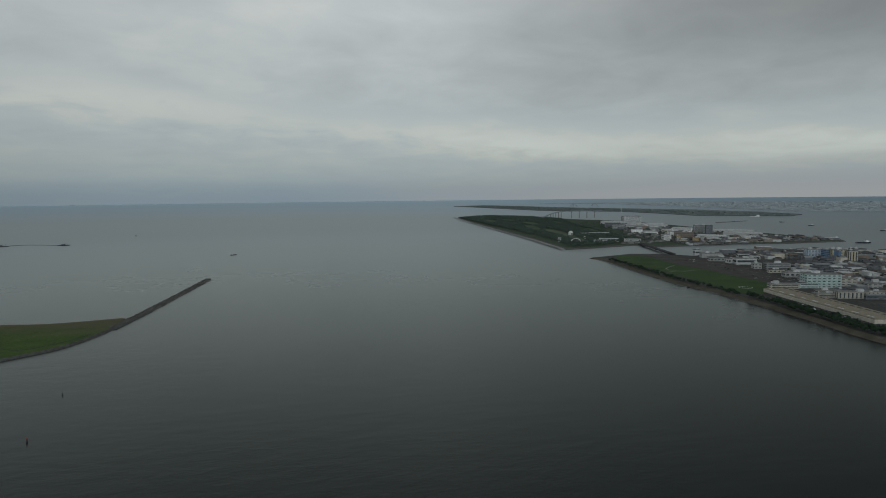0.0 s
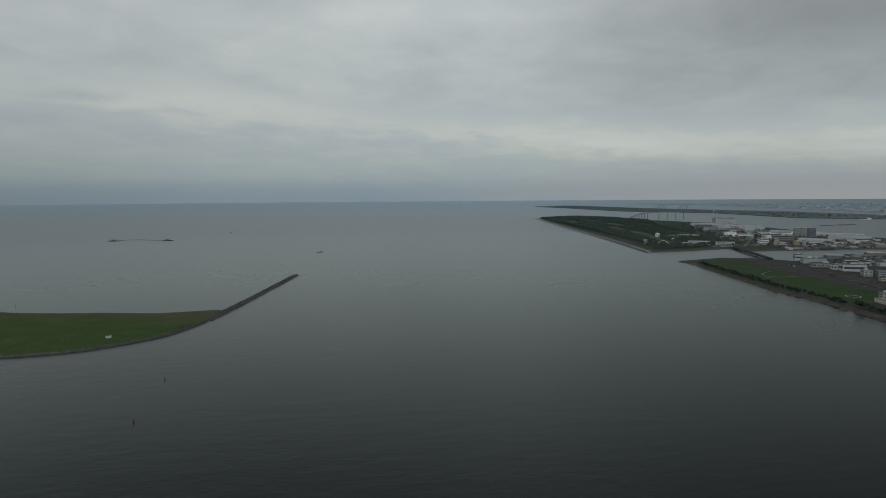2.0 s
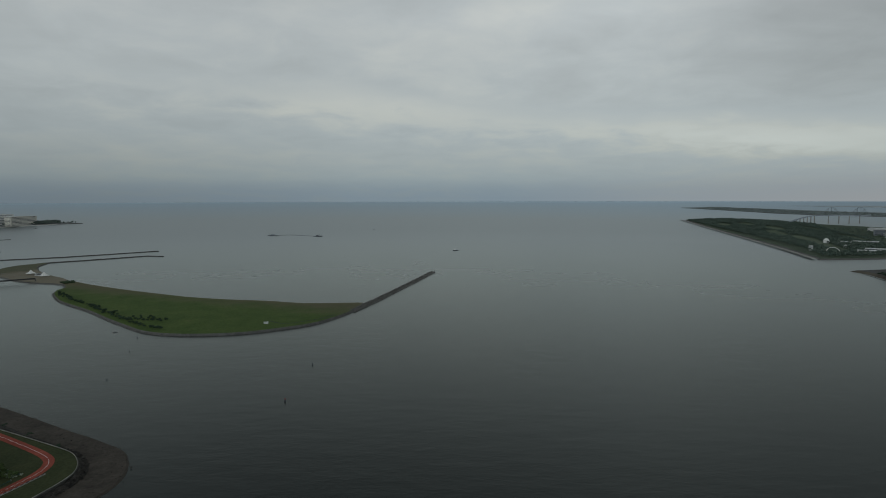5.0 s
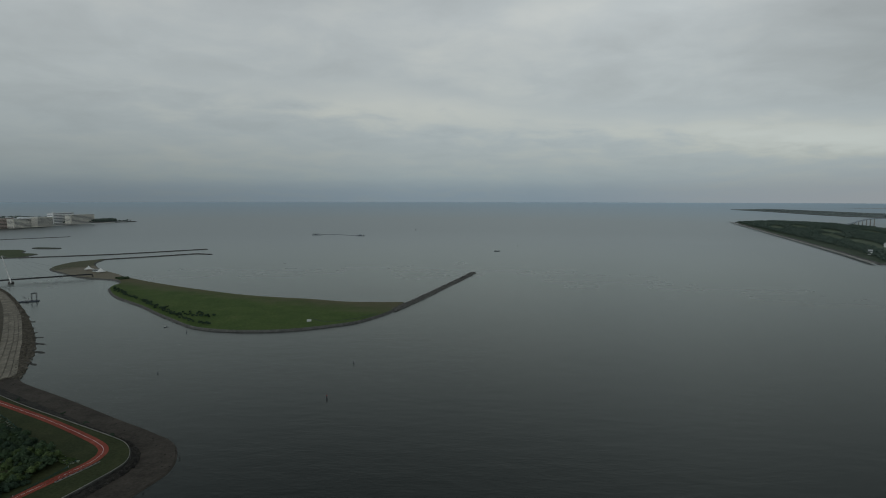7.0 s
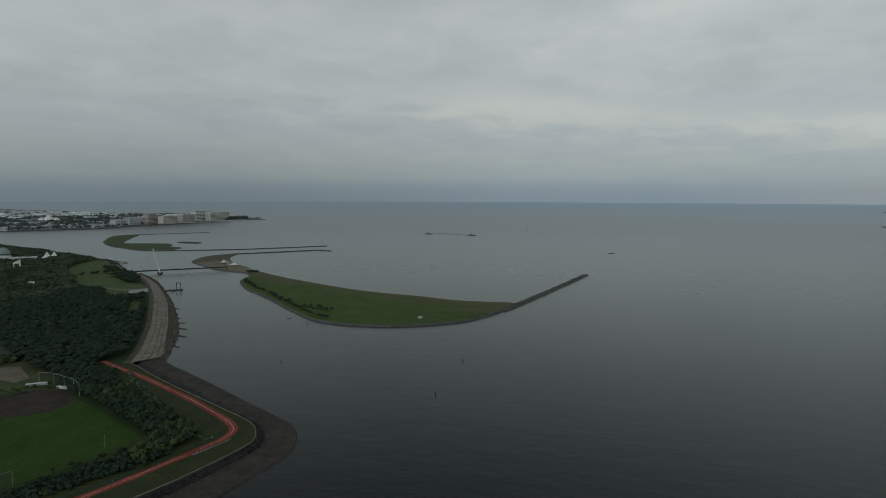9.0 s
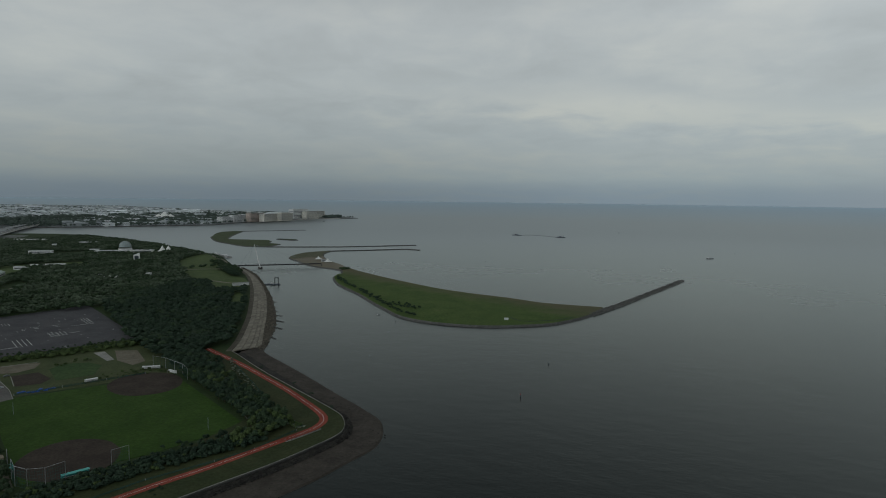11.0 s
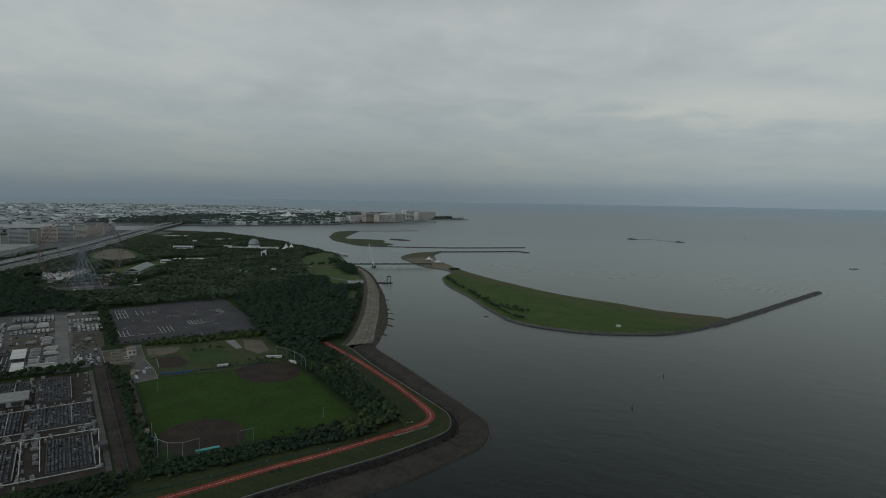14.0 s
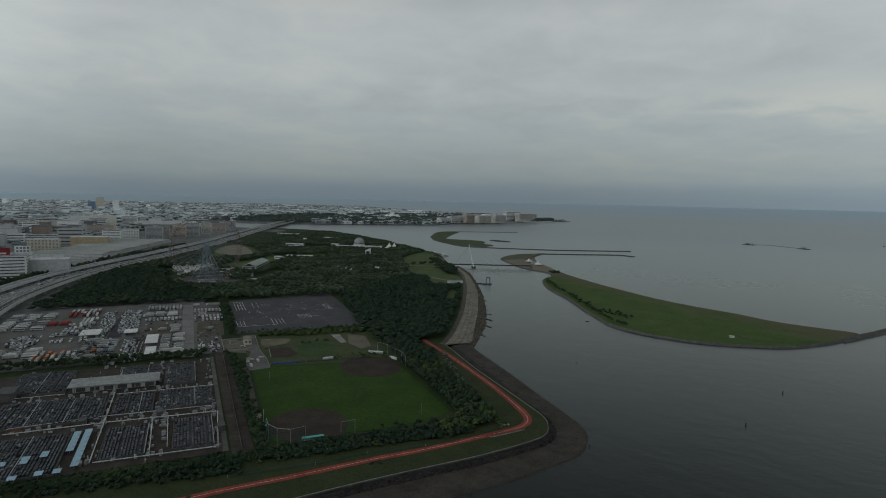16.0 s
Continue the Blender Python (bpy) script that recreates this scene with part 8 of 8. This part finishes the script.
for a, b, w, d, h in ((-86, 4, 9, 7, 5.6), (-20, -1, 3, 3, 2.6), (124, -7, 4, 3, 3)):
    p = at(a, b)
    building(p.x, p.y, w, d, h, GRID_TURN, "small beige hut beside the field", WALL_BEIGE, ROOF_TAN, 1 if h > 5 else 0, "hut", "huts by the field", 3.1, style="grid")
court = empty("forecourt_wall", GRID @ Matrix.Translation((0, 0, 3.15)), "low pale concrete wall round the gravel forecourt", "wall")
for a0, a1, b0, b1 in ((-107, -62, -19, -18.4), (-107.6, -107, -19, 6), (-62, -61.4, -19, 2), (-99, -84, -12, -11.2), (-84.8, -84, -12, -6), (-99, -98.2, -12, -4)):
    part("wall_run", bx(a0, a1, b0, b1, -.2, 1.3, .05), CONCRETE, court)
kerbs = empty("road_kerb", GRID @ Matrix.Translation((0, 0, 3.2)), "pale kerb along the worn drive", "kerb")
for (a0, b0), (a1, b1) in (((-122, 14.4), (-62, 12.6)), ((-60, 12.6), (-22, 15.4)), ((-20, 15.4), (4, 14.4)), ((-98, 17.4), (-96, 46)), ((-62, 21.4), (-30, 19.4))):
    part("kerb_stone", ribbon(bmesh.new(), [(a0, b0), (a1, b1)], -.25, .25, .16, .3), CONCRETE, kerbs)
for kind, a, b, turn in (("car", -24, 2, 80), ("van", -4, 0, 10), ("greycar", -62, 19, 100), ("greycar", -70, -8, 20), ("car", -92, 1, 70)):
    c = at(a, b, 3.36)
    copy_thing(PROTO[kind], pose(c.x, c.y, c.z, 0, 0, GRID_TURN + turn))
for i in range(7):
    a, b = 198 - i * .3, 118 + i * 3.5
    c = at(a, b, 3.6)
    th = empty("bench", pose(c.x, c.y, c.z, 0, 0, GRID_TURN + 88), "low red stone bench beside the path", "bench", "benches by the path")
    part("seat", bx(-1.4, 1.4, -.25, .25, .35, .5, .03), TRACK, th)
    for s in (-1, 1):
        part("leg", bx(s * 1.0 - .12, s * 1.0 + .12, -.2, .2, 0, .35), CONCRETE, th)
VERGE_SHRUBS = [((-266, 120), 14, 3.0), ((-238, 212), 9, 2.2), ((-278, 380), 6, 1.6), ((-252, 366), 5, 1.5), ((-330, 407), 6, 1.4), ((-222, 348), 4, 1.2)]
fr = random.Random(29)
pl = []
for (x, y), n, spread in VERGE_SHRUBS:
    for i in range(n):
        sc = fr.uniform(.4, .75)
        pl.append((fr.randrange(5), x + fr.gauss(0, spread), y + fr.gauss(0, spread), 3.55, fr.uniform(0, 6.28), sc, sc * .7))
pour("shrubs", SHRUBS, pl, LEAF_DARK, "low dark shrubs on the worn verge", "shrubs")
forest([xy(180, -120), xy(190, -122), xy(199, -24), xy(184, -22)], 3.8, 54, "dark bramble thicket in front of the works", SHRUBS, (0.7, 1.5), z=3.6, mat=LEAF_DARK)
kerb = empty("stone_bench", pose(0, 0, 0), "long low pale stone bench beside the running path", "bench")
part("base", ribbon(bmesh.new(), smooth([(-214.5, 286), (-210, 299), (-206.5, 311)], 4, False), -.35, .35, 4.1, .5), CONCRETE, kerb)
for i in range(9):
    u = (i + .5) / 9
    x, y = -214.5 + 8 * u + math.sin(u * 3.1) * .3, 286 + 25 * u
    part("seat", bx(x - .35, x + .35, y - .9, y + .9, 4.1, 4.22, .03), DARK_STEEL, kerb)
# fence and flowering scrub on the inner side of the running path
INV = GRID.inverted()
FLOWERS = [(-372, 419), (-340, 393), (-306, 368), (-281, 349), (-257, 331), (-243, 323), (-229, 315), (-219, 310)]
posts_net([tuple((INV @ Vector((x, y, 0))).xy) for x, y in FLOWERS], 1.4, "low pale green fence between scrub and running path", "path_fence")
BLOSSOM = material("pale_flowering_scrub", (0.10, 0.13, 0.08), (0.26, 0.28, 0.23), 1.6, fine=0.4, per_island=0.5, rough=0.8)
fr = random.Random(31)
for mat, n, lab in ((BLOSSOM, 150, "pale flowering scrub along the fence"), (LEAF_MID, 170, "low green scrub along the fence")):
    pl = []
    for i in range(n):
        j = fr.randrange(len(FLOWERS) - 1)
        (x0, y0), (x1, y1), u = FLOWERS[j], FLOWERS[j + 1], fr.random()
        s = fr.uniform(.4, .8)
        pl.append((fr.randrange(5), x0 + (x1 - x0) * u + fr.uniform(-3.5, .5), y0 + (y1 - y0) * u + fr.uniform(-4.5, .5), 3.4, fr.uniform(0, 6.28), s, s * .8))
    pour("shrubs", SHRUBS, pl, mat, lab, "shrubs")
for i in range(14):
    x, y = fr.uniform(-1120, -965), fr.uniform(470, 570)
    building(x, y, fr.uniform(6, 16), fr.uniform(5, 9), fr.uniform(3, 5), fr.choice((30, 120)), "small pale kiosk near the wheel", fr.choice((WALL_WHITE, WALL_BEIGE, WALL_GREY)), fr.choice((ROOF_PALE, ROOF_TAN, TENT)), 0, "kiosk", "kiosks by the wheel", 3.1)
# rides and stalls behind the wheel, too many and too small to tell apart
ground("pavement", FAIR, 3.2, DEPOT, "grey fairground paving behind the wheel", "paving", DEPOT, .4)
for k, (mat, gap, w, h, lab) in enumerate(((TOWN_PALE, 9, (2, 7), (2, 6), "pale stalls, tents and rides behind the wheel"), (WALL_PINK, 11, (2, 5), (2, 7), "faded pink and brown ride frames behind the wheel"), (LOT_DARK, 12, (2, 6), (1.5, 5), "dark stalls and machinery behind the wheel"))):
    pl = [(0, x, y, 3.2, fr.uniform(0, 3.1), fr.uniform(*w), fr.uniform(*h)) for x, y in scatter(FAIR, gap, 90 + k)]
    pour("stalls", CRATE, pl, mat, lab, "stalls")
posts = [(150, 96), (40, 10)]
for a, b in posts:
    c = at(a, b, 3.15)
    th = empty("foul_pole", pose(c.x, c.y, c.z), "thin pale pole at the field edge", "pole")
    bm = bmesh.new()
    rod(bm, (0, 0, 0), (0, 0, 8), .12, .1, 5)
    part("shaft", bm, PALE_STEEL, th)
# the white hut on the meadow island
building(-196, 699, 5, 2.4, 1.3, 20, "tiny pale hut on the meadow island", WALL_GREY, ROOF_PALE, 0, "hut", z=2.4)

# ---------------------------------------------------------------- airfield across the river
ground("ground", smooth([(870, 1105), (933, 1172), (966, 1119), (911, 966), (900, 883), (872, 787), (860, 725), (838, 681), (799, 642), (734, 632), (750, 709), (792, 839)], 3), 3.45, AIRFIELD, "flat green airfield grass", "lawn", AIRFIELD, .4)
ground("pavement", [(960, 1195), (1026, 1172), (1042, 1067), (1033, 989), (1021, 921), (987, 831), (924, 737), (880, 685), (845, 655), (790, 640), (820, 700), (850, 800), (880, 960), (930, 1110)], 3.36, APRON_ASPHALT, "brownish dark airfield apron beside the hangars", "apron", APRON_ASPHALT, .4)
bm = bmesh.new()
for i in range(32):
    a, b = 2 * math.pi * i / 32, 2 * math.pi * (i + 1) / 32
    q = [(780 + r * math.cos(t), 683 + r * math.sin(t), 3.50) for r, t in ((9, a), (10.2, a), (10.2, b), (9, b))]
    bm.faces.new([bm.verts.new(p) for p in q])
bmesh.ops.recalc_face_normals(bm, faces=bm.faces)
tagged(new("road_marks", mesh_of("landing_ring", bm, WHITE)), "white ring painted on the airfield grass", "markings", kind="structure")
stones_along([(841, 1139), (802, 1009), (758, 873), (723, 765), (714, 697), (695, 627), (676, 564), (659, 510), (642, 461), (627, 419), (614, 372)], -3, 2, 1.5, 0.1, 0.0, 0.6, 19,
             "dark stones along the water's edge of the works", rows=2, mat=DARK_ROCK)
for line in ([(842, 868), (836, 918), (898, 962)], [(846, 880), (889, 884)], [(838, 890), (806, 880)]):
    bm = bmesh.new()
    ribbon(bm, smooth(line, 4, False), -.9, .9, 3.49, .05)
    tagged(new("pavement", mesh_of("grass_path", bm, CONCRETE)), "thin pale path across the airfield grass", "path", kind="structure")
bm = bmesh.new()
ribbon(bm, smooth([(-196, 715), (-175, 699), (-152, 713), (-135, 730), (-123, 752)], 6, False), -1.1, 1.1, 2.45, .1)
tagged(new("ground", mesh_of("ditch", bm, LEAF_DARK)), "narrow dark ditch through the island meadow", "ditch", kind="structure")
rng = random.Random(15)
for i in range(22):
    t = rng.random()
    x, y = 880 + 130 * t + rng.uniform(-14, 14), 715 + 330 * t + rng.uniform(-20, 20)
    copy_thing(PROTO[rng.choice(("car", "greycar", "darkcar", "greycar"))], pose(x, y, 3.44, 0, 0, rng.choice((62, 152)) + rng.uniform(-5, 5)))
for i in range(40):
    x, y = 700 + rng.uniform(0, 20) - i * 1.2, 560 - i * 4.2 + rng.uniform(-3, 3)
    copy_thing(PROTO[rng.choice(("car", "greycar", "van", "darkcar"))], pose(x + 8, y, 3.2, 0, 0, 70 + rng.uniform(-5, 5)))

# small sheds, tanks and stacked goods that fill the works' yards, and pale marks on the apron
YARD_STUFF = material("mixed_yard_goods", (0.11, 0.11, 0.11), (0.26, 0.26, 0.25), 12, fine=2, per_island=0.55, bump=0)
wr = random.Random(47)
for k, (poly, gap, w, h) in enumerate((([(960, 690), (1110, 560), (1300, 700), (1330, 830), (1200, 900), (1090, 830), (1010, 800)], 13, (4, 11), (2, 5)),
                                       ([(830, 540), (980, 470), (1250, 450), (1280, 660), (1110, 550), (960, 680)], 13, (4, 11), (2, 4.5)),
                                       ([(1130, 960), (1330, 860), (1560, 850), (1420, 1050), (1300, 1120), (1150, 1090)], 16, (5, 14), (2, 6)),
                                       ([(1300, 1340), (1600, 1290), (1800, 1260), (1830, 1400), (1780, 1500), (1500, 1480), (1330, 1440)], 17, (5, 16), (2, 5)),
                                       ([(1130, 1450), (1300, 1520), (1500, 1900), (1900, 2400), (1960, 2300), (1850, 1700), (1500, 1500), (1250, 1430)], 26, (6, 22), (2, 6)))):
    pl = [(0, x, y, 3.2, radians(-28) + wr.choice((0, 1.57)) + wr.gauss(0, .06), wr.uniform(*w), wr.uniform(*h)) for x, y in scatter(poly, gap, 800 + k)]
    pour("yard_goods", CRATE, pl, YARD_STUFF, "grey sheds, containers and stacked goods in the works' yards", "goods")
    forest(poly, gap * 3.2, 850 + k, "scattered dark trees between the works", CROWNS_TINY, (0.5, 0.9), z=3.2, mat=LEAF_DARK)
bm = bmesh.new()
for i in range(90):
    u, v = wr.random(), wr.random()
    x, y = 872 + 120 * u + 60 * v, 690 + 330 * u - 6 * v
    w = wr.uniform(1.5, 5)
    bm.faces.new([bm.verts.new((x + a * w, y + b * .5 + a * w * .5, 3.39)) for a, b in ((-1, -1), (1, -1), (1, 1), (-1, 1))])
bmesh.ops.recalc_face_normals(bm, faces=bm.faces)
tagged(new("road_marks", mesh_of("apron_marks", bm, CONCRETE)), "pale landing pads and marks on the dark apron", "markings", kind="stuff")

BR = [(2002, 3338), (2109, 3374), (2174, 3321), (2319, 3328), (2478, 3330)]
ZB = 48.0
breakwater([(2456, 2344), (2591, 2368), (2731, 2395)], 6, 2.0, "low dark breakwater off the point")
# headland: bridge, white domes and sheds
def road_bridge(p0, p1, z0, z1, half, n, label):
    th = empty("road_bridge", pose(0, 0, 0), label, "bridge")
    line = [(p0[0] + (p1[0] - p0[0]) * i / n, p0[1] + (p1[1] - p0[1]) * i / n) for i in range(n + 1)]
    zs = [z0 + (z1 - z0) * math.sin(math.pi / 2 * i / n) for i in range(n + 1)]
    part("deck", ribbon(bmesh.new(), line, -half, half, 0, 3 if z1 < 20 else 5, zs), PALE_STEEL if z1 > 20 else ASPHALT, th)
    for i in range(1, n):
        x, y = line[i]
        k = shrink(x, y)
        bm = bmesh.new()
        w = 3.2 if z1 > 20 else 2.2
        rod(bm, far(x, y, -1), far(x, y, zs[i] - 2.5), w * k, w * .85 * k, 6)
        part("pier", bm, CONCRETE, th)
    return th


road_bridge(BR[0], BR[2], 4, ZB, 8, 9, "high road bridge climbing on slender pale piers")
road_bridge(BR[2], BR[4], ZB, ZB, 8, 5, "high steel bridge over the far channel")
road_bridge((1190, 1410), (1050, 1130), 7, 7, 6, 6, "low road bridge over the inlet")
gate = empty("bridge_truss", pose(0, 0, 0), "pale steel truss of the high bridge", "bridge truss")
for i in range(16):
    f0, f1 = i / 16, (i + 1) / 16
    a, b = ((BR[2][0] + (BR[4][0] - BR[2][0]) * f, BR[2][1] + (BR[4][1] - BR[2][1]) * f) for f in (f0, f1))
    h0, h1 = (8 + 38 * max(0.0, math.cos(2 * math.pi * (f - 0.25) * 1.6)) if f < 0.5 else 8 + 38 * max(0.0, math.cos(2 * math.pi * (f - 0.80) * 1.6)) for f in (f0, f1))
    bm = bmesh.new()
    rod(bm, far(*a, ZB + h0), far(*b, ZB + h1), .8, .8, 4)
    rod(bm, far(*a, ZB), far(*b, ZB + h1) if i % 2 else far(*a, ZB + h0), .6, .6, 4)
    rod(bm, far(*b, ZB), far(*b, ZB + h1), .6, .6, 4)
    part("truss_panel", bm, PALE_STEEL, gate)
for x, y, r in ((1257, 1874, 9), (1198, 1700, 5)):
    th = empty("white_dome", pose(x, y, 3.5), "white radar-like dome among the trees", "dome")
    bm = bmesh.new()
    bmesh.ops.create_uvsphere(bm, u_segments=16, v_segments=10, radius=r)
    bmesh.ops.delete(bm, geom=[v for v in bm.verts if v.co.z < -.2 * r], context="VERTS")
    for v in bm.verts:
        v.co.z += r * .7
    part("shell", bm, TENT, th)
    bm = bmesh.new()
    rod(bm, (0, 0, -.5), (0, 0, r * .7), r * .95, r * .95, 16)
    part("base", bm, WALL_WHITE, th)
arch = empty("arch_monument", pose(1045, 1530, 3.5, 0, 0, -34), "white half-ring monument on the shore", "arch")
bm = bmesh.new()
pr = None
for i in range(13):
    t = math.pi * i / 12
    p = (16 * math.cos(t), 0, 16 * math.sin(t))
    if pr:
        rod(bm, pr, p, .8, .8, 6)
    pr = p
part("ring", bm, TENT, arch)
for i, (x, y, w, h) in enumerate(((1178, 1545, 60, 10), (1120, 1510, 40, 9), (1343, 1820, 70, 9), (1300, 1850, 40, 7), (1046, 1622, 10, 12), (1240, 1510, 50, 8))):
    building(x, y, w, 14, h, -34, "grey waterside building with a pale roof", WALL_GREY, ROOF_PALE, 2, group="headland buildings", z=3.5)
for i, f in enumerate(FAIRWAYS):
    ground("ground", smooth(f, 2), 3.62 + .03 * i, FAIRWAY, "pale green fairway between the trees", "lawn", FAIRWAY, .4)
bm = bmesh.new()
shore = smooth([(1640, 3880), (1334, 2817), (1143, 2147), (1021, 1720), (922, 1400)], 8, False)
ribbon(bm, shore, -14, -3, 3.8, .5)
tagged(new("pavement", mesh_of("shore_path", bm, CONCRETE)), "pale promenade along the headland shore", "path", kind="structure")
turb = empty("wind_turbine", pose(0, 0, 0), "white wind turbine on the far island", "wind turbine")
k = shrink(3128, 3946)
turb.matrix_basis = Matrix.LocRotScale(far(3128, 3946, 3), Euler((0, 0, radians(-38))), (k * .5, k * .5, k * .5))
bm = bmesh.new()
rod(bm, (0, 0, 0), (0, 0, 70), 2.2, 1.4, 8)
part("mast", bm, WHITE, turb)
for i in range(3):
    t = math.pi / 2 + i * 2.094
    bm = bmesh.new()
    rod(bm, (0, -2, 70), (30 * math.cos(t), -2, 70 + 30 * math.sin(t)), 1.2, .4, 4)
    part("blade", bm, WHITE, turb)
# cars on the expressway
rng = random.Random(18)
LANES = [offset_line(ROAD_LINE, o) for o in (-13.4, -9.6, -5.8, 5.8, 9.6, 13.4)]
for i in range(120):
    lane = rng.randrange(6)
    line = LANES[lane]
    j, u = rng.randrange(12, len(RAIL) - 24), rng.random()
    x, y = line[j][0] + (line[j + 1][0] - line[j][0]) * u, line[j][1] + (line[j + 1][1] - line[j][1]) * u
    d = math.degrees(math.atan2(line[j + 1][1] - line[j][1], line[j + 1][0] - line[j][0])) + (180 if lane > 2 else 0)
    copy_thing(PROTO[rng.choice(("car", "greycar", "van", "white", "darkcar", "car", "grey"))], pose(x, y, 6.24, 0, 0, d))
# cars left on the drive beside the field, and shrubs round the grassy mound
for kind_of, a, b, turn in (("van", -18, 7, 8), ("car", -30, 11, 94), ("greycar", -54, 2, 40), ("van", -72, -1, 85)):
    c = at(a, b, 3.2)
    copy_thing(PROTO[kind_of], pose(c.x, c.y, c.z, 0, 0, GRID_TURN + turn))
forest([xy(-78, 52), xy(-84, 86), xy(-70, 86), xy(-66, 54)], 6.5, 91, "low rough scrub round the grassy mound", SHRUBS, (0.6, 1.3), z=3.15, mat=LEAF_PALE)
forest([xy(-22, 60), xy(-10, 62), xy(4, 118), xy(-16, 120)], 6.0, 92, "low rough scrub behind the field", SHRUBS, (0.5, 1.0), z=3.15, mat=LEAF_PALE)

# the patterns stand out of sight no longer than needed
for ob in list(PROTO.values()) + TREES:
    for o in (*ob.children_recursive, ob):
        bpy.data.objects.remove(o)
